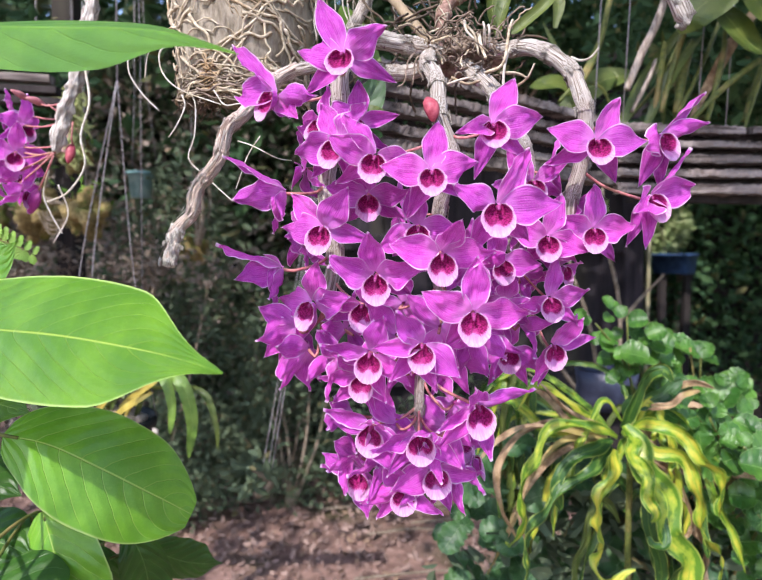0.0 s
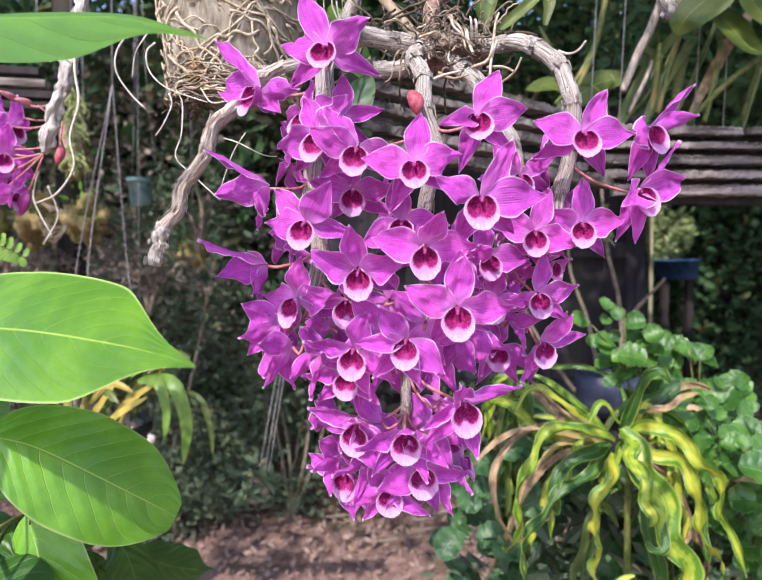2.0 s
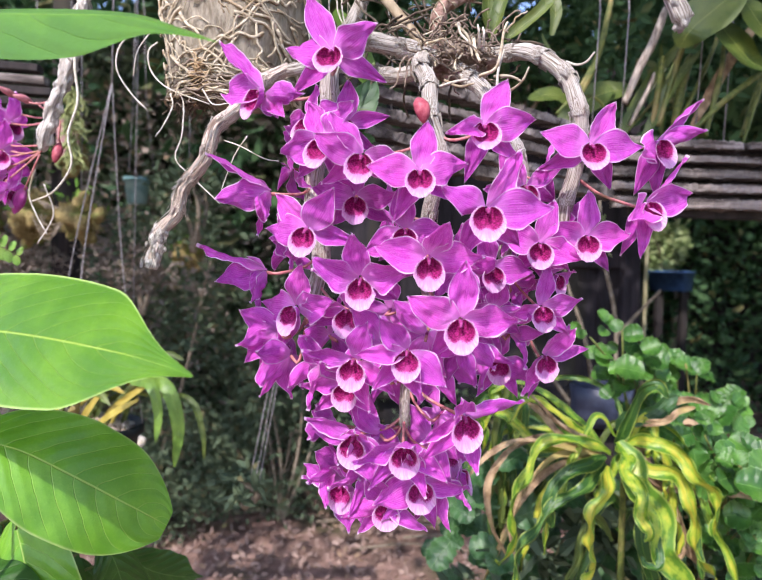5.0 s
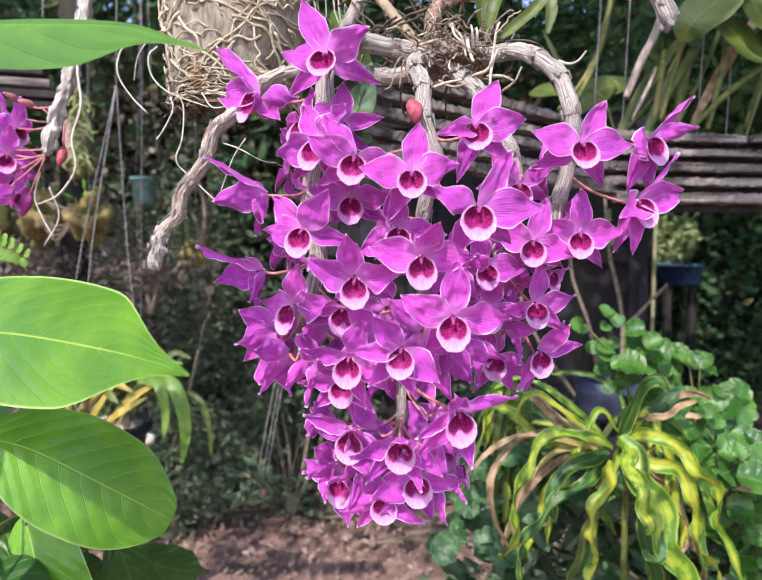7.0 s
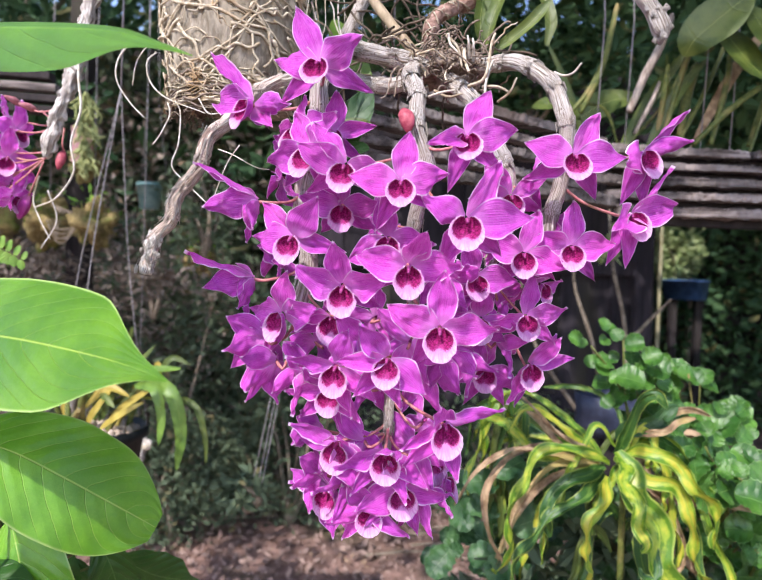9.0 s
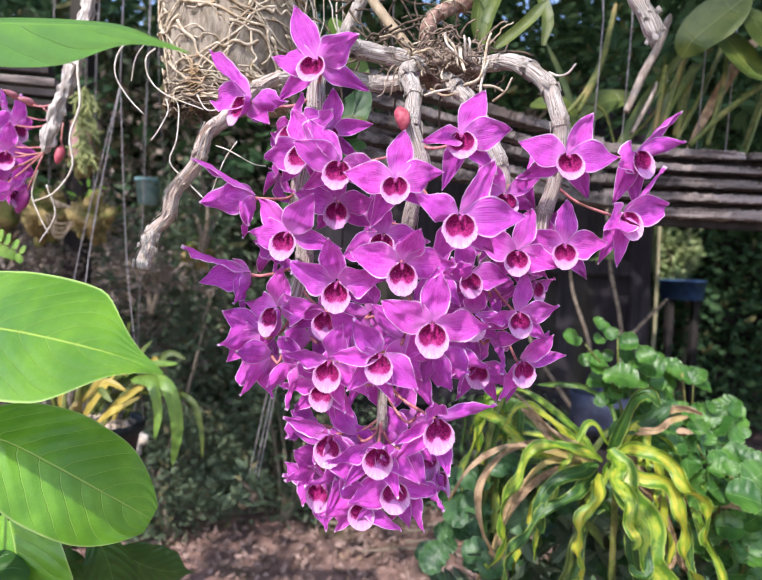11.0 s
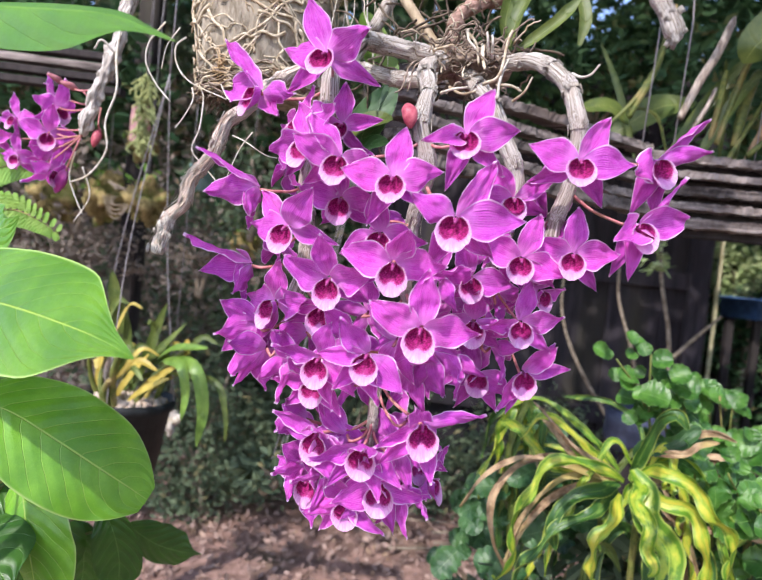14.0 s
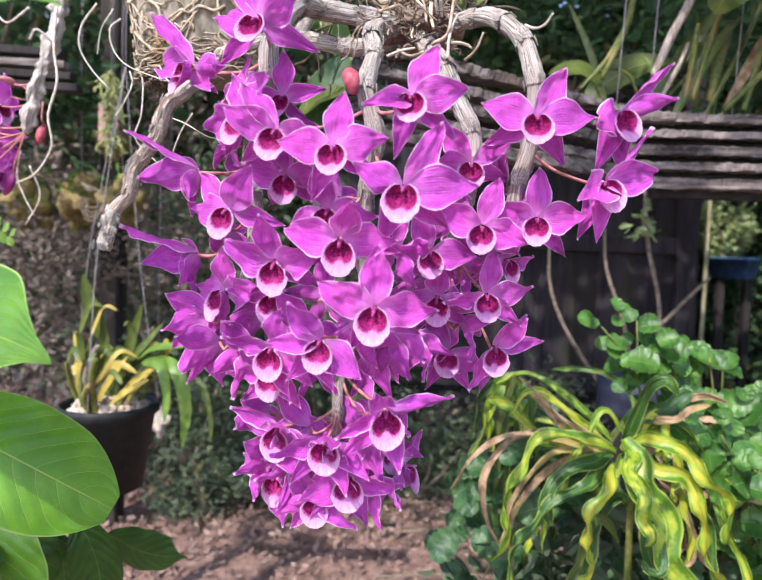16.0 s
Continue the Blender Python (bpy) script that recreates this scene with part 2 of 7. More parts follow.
ROOT = rough_surface("root_velamen", (0.26, 0.20, 0.12), (0.58, 0.51, 0.38), 170, 0.8, 0.5, 0.001, stain=(0.30, 0.20, 0.10), spread=0.5)
WHITE_ROOT = rough_surface("fresh_root", (0.38, 0.34, 0.27), (0.68, 0.64, 0.56), 200, 0.75, 0.4, 0.001, stain=(0.45, 0.38, 0.24), spread=0.3)
DARK_ROOT = rough_surface("dead_root", (0.045, 0.033, 0.025), (0.19, 0.145, 0.10), 150, 0.9, 0.6, 0.001, spread=0.5)
FIBRE = rough_surface("root_fibre", (0.08, 0.057, 0.038), (0.27, 0.21, 0.16), 190, 0.9, 0.5, 0.001, spread=0.6)
BARK = rough_surface("log_bark", (0.13, 0.105, 0.07), (0.36, 0.315, 0.24), 110, 0.9, 0.8, 0.004, (1, 1, 0.35), (0.27, 0.225, 0.15))
LEAF = leaf_material("broad_leaf", (0.058, 0.172, 0.006), (0.112, 0.262, 0.012), (0.28, 0.42, 0.06), 13.0, 0.8, 0.30, thin_color=(0.21, 0.42, 0.008), net=0.26, rim=(0.36, 0.52, 0.14), quilt=0.4)
LEAF_UNDER = leaf_material("leaf_underside", (0.075, 0.22, 0.016), (0.12, 0.29, 0.024), (0.22, 0.42, 0.06), 7.0, 0.7, 0.4, thin_color=(0.24, 0.52, 0.03), net=0.10)
LEAF_DEEP = leaf_material("mature_leaf", (0.092, 0.265, 0.015), (0.175, 0.41, 0.028), (0.34, 0.48, 0.10), 9.0, 0.85, 0.30, thin_color=(0.16, 0.38, 0.013), net=0.50, rim=(0.30, 0.42, 0.12), quilt=0.8)
# same shrub's leaf, with shade put into a darker colour
LEAF_SHADED = leaf_material("shade_toned_leaf", (0.024, 0.085, 0.010), (0.055, 0.150, 0.018), (0.14, 0.26, 0.06), 7.0, 0.85, 0.34, thin_color=(0.05, 0.15, 0.012), net=0.40, quilt=1.2)
STRAP = leaf_material("strap_leaf", (0.10, 0.20, 0.025), (0.20, 0.33, 0.05), (0.24, 0.36, 0.08), 2.0, 0.2, 0.4, net=0.05)
STRAP_OLIVE = leaf_material("olive_leaf", (0.065, 0.105, 0.018), (0.14, 0.18, 0.035), (0.26, 0.30, 0.08), 2.0, 0.2, 0.4, net=0.05)
STRAP_YELLOW = leaf_material("yellowed_leaf", (0.40, 0.31, 0.05), (0.60, 0.49, 0.10), (0.56, 0.44, 0.14), 3.0, 0.2, 0.45, net=0.1)
DRY = rough_surface("dry_leaf", (0.15, 0.09, 0.05), (0.40, 0.29, 0.17), 70, 0.8, 0.4, 0.001, stain=(0.30, 0.24, 0.08))
# almost black, as deep shade is put into this wood's colour
SHADE_WOOD = rough_surface("shade_black_wood", (0.012, 0.010, 0.013), (0.030, 0.025, 0.029), 30, 0.95, 0.6, 0.003, (1, 1, 0.12), (0.03, 0.027, 0.02), spread=0.4)
RIBBON = ribbon_material("ribbon_yellow", (0.085, 0.20, 0.012), (0.27, 0.38, 0.03), (0.48, 0.46, 0.045), 0.57)
RIBBON_GREEN = ribbon_material("ribbon_green", (0.035, 0.105, 0.018), (0.11, 0.21, 0.03), (0.46, 0.46, 0.05), 0.72)
ROUND = leaf_material("round_leaf", (0.030, 0.110, 0.015), (0.100, 0.245, 0.034), (0.20, 0.36, 0.09), 4.0, 0.9, 0.30, net=0.10, rim=(0.24, 0.40, 0.14), quilt=0.2)
ROUND_DEEP = leaf_material("grey_green_leaf", (0.026, 0.085, 0.026), (0.070, 0.165, 0.048), (0.15, 0.25, 0.10), 5.0, 0.9, 0.4, net=0.25, rim=(0.16, 0.26, 0.13), quilt=0.4)
FERN = leaf_material("fern_leaf", (0.16, 0.34, 0.04), (0.28, 0.46, 0.08), (0.34, 0.50, 0.12), 5.0, 0.6, 0.5, net=0.2)
STEM = rough_surface("green_stem", (0.05, 0.075, 0.015), (0.14, 0.155, 0.032), 120, 0.55, 0.3, 0.001, stain=(0.25, 0.19, 0.07))
WOODY = rough_surface("woody_stem", (0.10, 0.08, 0.05), (0.28, 0.23, 0.17), 90, 0.85, 0.6, 0.002)
SLAT = rough_surface("weathered_wood", (0.030, 0.023, 0.020), (0.27, 0.23, 0.205), 60, 0.9, 1.0, 0.005, (0.08, 1, 1), (0.10, 0.075, 0.06), spread=0.7)
# wood whose shade is put into a very dark colour
DARK_WOOD = rough_surface("shade_toned_wood", (0.012, 0.010, 0.010), (0.040, 0.032, 0.030), 30, 0.9, 0.6, 0.003, (1, 1, 0.12), (0.05, 0.045, 0.03), spread=0.4)
POT_BLACK = rough_surface("black_plastic", (0.006, 0.008, 0.008), (0.016, 0.019, 0.018), 60, 0.55, 0.15, 0.001)
POT_BLUE = rough_surface("grey_plastic_bag", (0.018, 0.021, 0.036), (0.045, 0.053, 0.085), 18, 0.4, 0.4, 0.004)
TEAL = rough_surface("teal_plastic", (0.10, 0.22, 0.22), (0.24, 0.38, 0.37), 30, 0.4, 0.1, 0.001)
STONE = rough_surface("pale_gravel", (0.42, 0.32, 0.24), (0.72, 0.62, 0.50), 90, 0.85, 0.5, 0.002, spread=0.5)
WIRE = rough_surface("galvanised_wire", (0.15, 0.14, 0.14), (0.32, 0.30, 0.30), 300, 0.5, 0.1, 0.0003)
SOIL = rough_surface("earth", (0.13, 0.078, 0.06), (0.30, 0.19, 0.15), 14, 0.95, 0.9, 0.012, stain=(0.08, 0.07, 0.035))
MOSS = rough_surface("moss", (0.13, 0.10, 0.035), (0.33, 0.25, 0.10), 70, 0.95, 0.9, 0.006, stain=(0.12, 0.16, 0.03))
PINK_PAINT = rough_surface("faded_pink_board", (0.26, 0.13, 0.13), (0.42, 0.24, 0.23), 20, 0.8, 0.2, 0.001)
CRATE_BLUE = rough_surface("blue_plastic", (0.03, 0.07, 0.16), (0.06, 0.13, 0.28), 20, 0.5, 0.1, 0.001)
BAMBOO = rough_surface("dry_bamboo", (0.30, 0.27, 0.13), (0.50, 0.46, 0.28), 40, 0.6, 0.2, 0.001)
MOSS_PALE = rough_surface("pale_hanging_moss", (0.15, 0.18, 0.06), (0.42, 0.45, 0.18), 60, 0.85, 0.4, 0.002, spread=0.3)
LITTER = scatter_leaf_material("leaf_litter", (0.19, 0.125, 0.098), (0.31, 0.22, 0.175), (0.27, 0.195, 0.155), 0.85, 0.0)
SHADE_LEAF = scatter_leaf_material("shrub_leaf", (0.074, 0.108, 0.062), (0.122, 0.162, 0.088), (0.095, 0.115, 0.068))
DULL_LEAF = scatter_leaf_material("dull_brown_leaf", (0.138, 0.113, 0.090), (0.247, 0.207, 0.167), (0.17, 0.155, 0.12), 0.7, 0.1)
LIGHT_LEAF = scatter_leaf_material("bright_leaf", (0.06, 0.15, 0.02), (0.20, 0.32, 0.05), (0.13, 0.22, 0.04))
PALE_LEAF = scatter_leaf_material("pale_sunny_leaf", (0.20, 0.28, 0.10), (0.42, 0.48, 0.24), (0.34, 0.40, 0.20))
TREE_LEAF = scatter_leaf_material("tree_leaf", (0.028, 0.070, 0.030), (0.064, 0.125, 0.046), (0.045, 0.095, 0.042))

# ---- shapes ----


def smooth_path(points, count):
    """Catmull-Rom curve through the points, sampled evenly in its parameter."""
    p = [Vector(q) for q in points]
    p = [p[0] * 2 - p[1]] + p + [p[-1] * 2 - p[-2]]
    spans = len(p) - 3
    out = []
    fine = count * 4
    for k in range(fine + 1):
        s = k / fine * spans
        i = min(int(s), spans - 1)
        t = s - i
        a, b, c, d = p[i:i + 4]
        out.append(0.5 * (2 * b + (c - a) * t + (2 * a - 5 * b + 4 * c - d) * t * t + (3 * b - a - 3 * c + d) * t ** 3))
    # even steps along the curve
    length = [0.0]
    for q, r in zip(out, out[1:]):
        length.append(length[-1] + (r - q).length)
    even, i = [], 0
    for k in range(count + 1):
        goal = length[-1] * k / count
        while i < fine - 1 and length[i + 1] < goal:
            i += 1
        step = max(length[i + 1] - length[i], 1e-9)
        even.append(out[i].lerp(out[i + 1], min(max((goal - length[i]) / step, 0.0), 1.0)))
    return even


def tangents(path):
    return [(path[min(i + 1, len(path) - 1)] - path[max(i - 1, 0)]).normalized() for i in range(len(path))]


def grid_faces(bm, rows, loop=False, uv_rows=None):
    layer = bm.loops.layers.uv.verify()
    height = len(rows) - 1
    for j in range(height):
        width = len(rows[j])
        for i in range(width if loop else width - 1):
            k = (i + 1) % width
            face = bm.faces.new((rows[j][i], rows[j][k], rows[j + 1][k], rows[j + 1][i]))
            face.smooth = True
            span = width if loop else width - 1
            for corner, (a, b) in zip(face.loops, ((i, j), (i + 1, j), (i + 1, j + 1), (i, j + 1))):
                corner[layer].uv = (a / span, b / height)


def strip(path, face, width, shape, across=6, cup=0.0, wave=0.0, waves=3.0, twist=0.0, phase=0.0, fold=0.0, ragged=0.0, crenate=0.0, crumple=0.0, bm=None):
    """A blade along the path whose upper side looks along `face`: width, outline shape(s), cupping, wavy margins, twist in degrees."""
    bm = bm or bmesh.new()
    rows = []
    along = tangents(path)
    n = len(path) - 1
    for j, (p, t) in enumerate(zip(path, along)):
        s = j / n
        normal = Vector(face) - t * t.dot(Vector(face))
        normal.normalize()
        if twist:
            normal = Matrix.Rotation(radians(twist * s), 3, t) @ normal
        right = t.cross(normal)
        half = width / 2 * max(shape(s), 0.012)
        row = []
        for i in range(across + 1):
            a = -1 + 2 * i / across
            edge = abs(a)
            ripple = wave * width * edge ** 1.6 * math.sin(6.283 * waves * s + phase + (1.9 if a > 0 else 0.0)) * min(1.0, 4 * s, 6 * (1 - s) + 0.25)
            lift = cup * half * a * a + fold * half * edge + ripple
            if crumple:
                lift += crumple * (noise.noise(Vector((a * 1.6, s * 4.2, phase * 5))) + 0.5 * noise.noise(Vector((a * 4, s * 9, phase * 3)))) * min(1.0, 3 * s)
            spread = half * (1 + (0.07 * math.sin(6.283 * crenate * s) * edge if crenate else 0.0) + ragged * (noise.noise(p * 90 + Vector((a * 3, 0, phase))) if edge > 0.9 else 0))
            row.append(bm.verts.new(p + right * (a * spread) + normal * lift))
        rows.append(row)
    grid_faces(bm, rows)
    return bm


def tube(path, radius, around=8, ridges=0.0, ridge_count=7, seed=0.0, bm=None, cap=True):
    """A round stalk along the path; radius(s) in metres."""
    bm = bm or bmesh.new()
    along = tangents(path)
    side = along[0].orthogonal().normalized()
    rows = []
    n = len(path) - 1
    for j, (p, t) in enumerate(zip(path, along)):
        side = (side - t * t.dot(side)).normalized()
        other = t.cross(side)
        r = radius(j / n)
        row = []
        for i in range(around):
            a = 6.28318 * i / around
            rr = r
            if ridges:
                rr *= 1 + ridges * (math.sin(ridge_count * a + seed + 1.3 * math.sin(j * 0.31 + seed)) * 0.6 + noise.noise(Vector((math.cos(a) * 2.2, math.sin(a) * 2.2 + seed, j * 0.22))) * 1.1)
            row.append(bm.verts.new(p + side * (math.cos(a) * rr) + other * (math.sin(a) * rr)))
        rows.append(row)
    grid_faces(bm, rows, loop=True)
    if cap:
        bm.faces.new(rows[0][::-1])
        bm.faces.new(rows[-1])
    return bm


def roughen(bm, amount, scale, seed=0.0):
    """Pits and bumps in a surface, pushed along its normals."""
    bm.normal_update()
    for v in bm.verts:
        q = v.co * scale + Vector((seed, 0, 0))
        v.co += v.normal * amount * (noise.noise(q) + 0.6 * noise.noise(q * 2.6))
    return bm


def lathe(profile, around=40, bm=None, centre=(0, 0, 0)):
    """Turns (radius, height) pairs about the z axis."""
    bm = bm or bmesh.new()
    c = Vector(centre)
    rows = [[bm.verts.new(c + Vector((r * math.cos(6.28318 * i / around), r * math.sin(6.28318 * i / around), z))) for i in range(around)] for r, z in profile]
    grid_faces(bm, rows, loop=True)
    return bm


def blob(bm, centre, radii, seed, rings=7, sides=10, rough=0.25):
    """An uneven pebble or lump."""
    c = Vector(centre)
    rows = []
    for j in range(rings + 1):
        b = math.pi * (0.03 + 0.94 * j / rings)
        row = []
        for i in range(sides):
            a = 6.28318 * i / sides
            d = Vector((math.sin(b) * math.cos(a), math.sin(b) * math.sin(a), math.cos(b)))
            k = 1 + rough * noise.noise(d * 1.7 + Vector((seed * 3.1, seed, 0)))
            row.append(bm.verts.new(c + Vector((d.x * radii[0], d.y * radii[1], d.z * radii[2])) * k))
        rows.append(row)
    grid_faces(bm, rows, loop=True)
    bm.faces.new(rows[0][::-1])
    bm.faces.new(rows[-1])
    return bm


def plank(a, b, width, thick, seed=0.0, bm=None, wobble=0.12, up=(0, 0, 1), steps=14):
    """A weathered board from a to b: `thick` along up, `width` across, edges worn uneven, ends squared."""
    bm = bm or bmesh.new()
    a, b = Vector(a), Vector(b)
    t = (b - a).normalized()
    upward = (Vector(up) - t * t.dot(Vector(up))).normalized()
    side = t.cross(upward)
    outline = [(-1, -0.75), (-0.85, -1), (0.85, -1), (1, -0.75), (1, 0.75), (0.85, 1), (-0.85, 1), (-1, 0.75)]
    rows = []
    for j in range(steps + 1):
        p = a.lerp(b, j / steps)
        row = []
        for k, (x, y) in enumerate(outline):
            w = 1 + wobble * (0.5 * noise.noise(p * 9 + Vector((k * 1.7, seed, 0))) + 0.6 * noise.noise(p * 42 + Vector((k * 2.7, seed * 3, 0))) + 0.7 * noise.noise(p * 150 + Vector((k * 3.7, seed * 5, 0))))
            row.append(bm.verts.new(p + side * (x * width / 2 * w) + upward * (y * thick / 2 * w)))
        rows.append(row)
    grid_faces(bm, rows, loop=True)
    bm.faces.new(rows[0][::-1])
    bm.faces.new(rows[-1])
    for f in bm.faces:
        f.smooth = False
    return bm


def mesh_of(name, bm, material):
    bmesh.ops.recalc_face_normals(bm, faces=bm.faces) if material not in THIN else None
    data = bpy.data.meshes.new(name)
    bm.to_mesh(data)
    bm.free()
    data.materials.append(material)
    return data


THIN = {LEAF_UNDER, LEAF_SHADED, PETAL, PETAL_SHADE, LIP, LEAF, LEAF_DEEP, STRAP, STRAP_OLIVE, STRAP_YELLOW, DRY, RIBBON, RIBBON_GREEN, ROUND, ROUND_DEEP, FERN, LITTER, SHADE_LEAF, DULL_LEAF, LIGHT_LEAF, PALE_LEAF, TREE_LEAF}


def part(name, bm, material, parent, label=""):
    """Links a bmesh, given in the parent's space, as one mesh under it."""
    ob = new(name, mesh_of(name, bm, material))
    ob.parent = parent
    return tagged(ob, label)


def thing(name, at, label, category, group="", kind=""):
    ob = new(name)
    ob.empty_display_size = 0.02
    ob.location = at
    return tagged(ob, label, category, group, kind)


def solid(name, bm, material, label, category="", group="", kind=""):
    """A thing of one mesh."""
    return tagged(new(name, mesh_of(name, bm, material)), label, category, group, kind)


def shifted(points, at):
    return [Vector(p) - Vector(at) for p in points]


def oval(peak=0.5, sharp=0.75):
    """Outline: widest at `peak`, pointed at the end."""
    def shape(s):
        x = s / peak * 0.5 if s < peak else 0.5 + (s - peak) / (1 - peak) * 0.5
        return max(math.sin(math.pi * x), 0.0) ** sharp
    return shape


def drip(peak=0.42, sharp=0.62):
    """Outline of a broad leaf drawn out to a narrow tip."""
    body = oval(peak, sharp)

    def shape(s):
        if s <= peak:
            return body(s)
        k = (s - peak) / (1 - peak)
        tail = min(max((k - 0.50) / 0.42, 0.0), 1.0)
        return (1 - k ** 2.9) * (1 - 0.66 * tail * tail * (3 - 2 * tail)) + 0.01
    return shape


def pointed(peak=0.46, full=0.85, tip=1.55):
    """Outline of a petal: full below, sides straightening to a point."""
    def shape(s):
        if s < peak:
            return max(0.22, math.sin(math.pi / 2 * (0.12 + 0.88 * s / peak)) ** full)
        k = (s - peak) / (1 - peak)
        return (1 - k ** tip) * (1 - 0.10 * k) + 0.012
    return shape


def strap_shape(s):
    return min(1.0, 0.35 + 3 * s) * min(1.0, (1.02 - s) * 4.5) ** 0.7

# ---- the flowering orchid ----
CROWN = Vector((0.062, 0.535, 1.428))
orchid = thing("orchid_plant", CROWN, "large orchid in full magenta bloom hanging from a mounted log", "orchid")

CANES = {
    "west": [CROWN, (-0.0058, 0.5200, 1.4361), (-0.0183, 0.4700, 1.4189), (-0.0304, 0.4550, 1.3880), (-0.0302, 0.4500, 1.3582), (-0.0400, 0.4450, 1.3042), (-0.0334, 0.4400, 1.2542), (-0.0425, 0.4400, 1.2114)],
    "middle": [CROWN, (0.0374, 0.4900, 1.4101), (0.0417, 0.4520, 1.3800), (0.0406, 0.4200, 1.3477), (0.0486, 0.4150, 1.3170), (0.0414, 0.4250, 1.2848), (0.0404, 0.4300, 1.2402), (0.0445, 0.4350, 1.2083), (0.0291, 0.4250, 1.1709), (0.0270, 0.4220, 1.1436), (0.0262, 0.4300, 1.1112)],
    "east": [CROWN, (0.0760, 0.5000, 1.4016), (0.0883, 0.4800, 1.3824), (0.0988, 0.4650, 1.3545), (0.1110, 0.4600, 1.3243), (0.1084, 0.4550, 1.2909), (0.0967, 0.4500, 1.2543)],
    "arch": [CROWN, (0.0976, 0.5100, 1.4226), (0.1197, 0.4850, 1.4168), (0.1378, 0.4550, 1.3933), (0.1452, 0.4400, 1.3662), (0.1480, 0.4400, 1.3454), (0.1450, 0.4400, 1.3176), (0.1384, 0.4400, 1.2930), (0.1353, 0.4400, 1.2648)],
    "bare": [(-0.0733, 0.54, 1.419), (-0.09, 0.535, 1.408), (-0.103, 0.525, 1.394), (-0.111, 0.512, 1.375), (-0.128, 0.506, 1.359), (-0.134, 0.5, 1.33), (-0.153, 0.502, 1.308), (-0.157, 0.504, 1.288), (-0.171, 0.503, 1.273), (-0.176, 0.5, 1.243)],
    "stub": [CROWN, (0.0194, 0.5300, 1.4107), (-0.0361, 0.5400, 1.4222), (-0.0790, 0.5400, 1.4159)],
}
cane_points = []


def cane(path, width, nodes, flowering, material=CANE, thin=0.28, label="jointed cane in papery grey-white sheath", ridge=0.10):
    """A jointed stem in papery sheaths: internodes swell to each ring, where the torn sheath stands off."""
    curve = smooth_path(path, 110)
    seed = path[-1][0] * 91.0

    def girth(s):
        k = (s * nodes) % 1.0
        taper = min(1.0, 0.8 + 2.2 * s) * (1.0 - thin * s) * min(1.0, (1.012 - s) * 22) ** 0.5
        return width / 2 * taper * (0.90 + 0.15 * k ** 1.5 - (0.05 if k > 0.95 else 0.0))
    body = part("cane", roughen(tube(shifted(curve, CROWN), girth, 30, ridge, 8, seed), 0.0007, 260, seed), material, orchid, label)
    for q in range(1, nodes):
        i = min(int(q / nodes * 110), 108)
        ring = shifted(curve[max(i - 3, 0):i + 3], CROWN)
        r = girth((q - 0.08) / nodes)
        bm = bmesh.new()
        tube(ring, lambda s: r * (1.0 + 0.025 * s), 22, 0.10, 5, seed + q, bm, cap=False)
        for k in range(3):
            turn = k * 2.1 + q
            side = tangents(ring)[2].orthogonal().normalized()
            side = Matrix.Rotation(turn, 3, tangents(ring)[2]) @ side
            flap = smooth_path([ring[3] + side * r, ring[5] + side * r * 1.10, ring[5] + (ring[5] - ring[3]) * 0.7 + side * r * (1.12 + 0.12 * k)], 4)
            strip(flap, side, r * 0.9, lambda s: 1 - 0.75 * s, 3, 0.4, ragged=0.4, bm=bm)
        part("sheath_ring", bm, material, body)
    if flowering:
        cane_points.extend(curve[30:])
    return body


cane(CANES["west"], 0.0165, 9, True)
cane(CANES["middle"], 0.0145, 11, True, thin=0.58)
cane(CANES["east"], 0.0145, 8, True)
cane(CANES["arch"], 0.0140, 8, True)
kinked = [Vector(CANES["bare"][0])]
for p, q in zip(CANES["bare"], CANES["bare"][1:]):
    kinked += [Vector(p).lerp(Vector(q), k) for k in (0.12, 0.5, 0.88)]
CANES["bare"] = kinked + [Vector(CANES["bare"][-1])]
bare = cane(CANES["bare"], 0.0122, 8, False, BROWN_CANE, 0.20, "bare old cane in fibrous brown sheath", 0.2)
# torn white papery end of the bare cane, and loose fibres along it
rng = random.Random(3)
bare_curve = shifted(smooth_path(CANES["bare"], 110), CROWN)
bm = roughen(tube(smooth_path(bare_curve[93:], 40), lambda s: 0.0060 - 0.0014 * s, 22, 0.2, 5), 0.0022, 170)
for k in range(12):
    p = bare_curve[rng.randint(94, 110)]
    blob(bm, p + Vector((rng.gauss(0, 0.004), rng.gauss(0, 0.004), rng.gauss(0, 0.002))), (rng.uniform(0.0008, 0.002), 0.0012, rng.uniform(0.001, 0.003)), k, 5, 7, 0.9)
part("torn_sheath", bm, PALE_CANE, bare, "torn white papery end")
bm = bmesh.new()
for k in range(90):
    i = rng.randint(12, 104)
    side = Vector((rng.uniform(-1, 1), rng.uniform(-1, 0.2), rng.uniform(-0.3, 0.5))).normalized()
    p, t = bare_curve[i] + side * 0.0058, (bare_curve[i + 4] - bare_curve[i]).normalized()
    strip(smooth_path([p - t * 0.006, p + t * 0.002 + side * 0.0006, p + t * rng.uniform(0.006, 0.012) + side * rng.uniform(0.001, 0.005)], 6), side, rng.uniform(0.0008, 0.0026), lambda s: 1 - 0.7 * s, 2, 0.3, bm=bm)
tagged(part("loose_fibre", bm, PALE_CANE, bare, "loose pale sheath fibres"), kind="stuff")
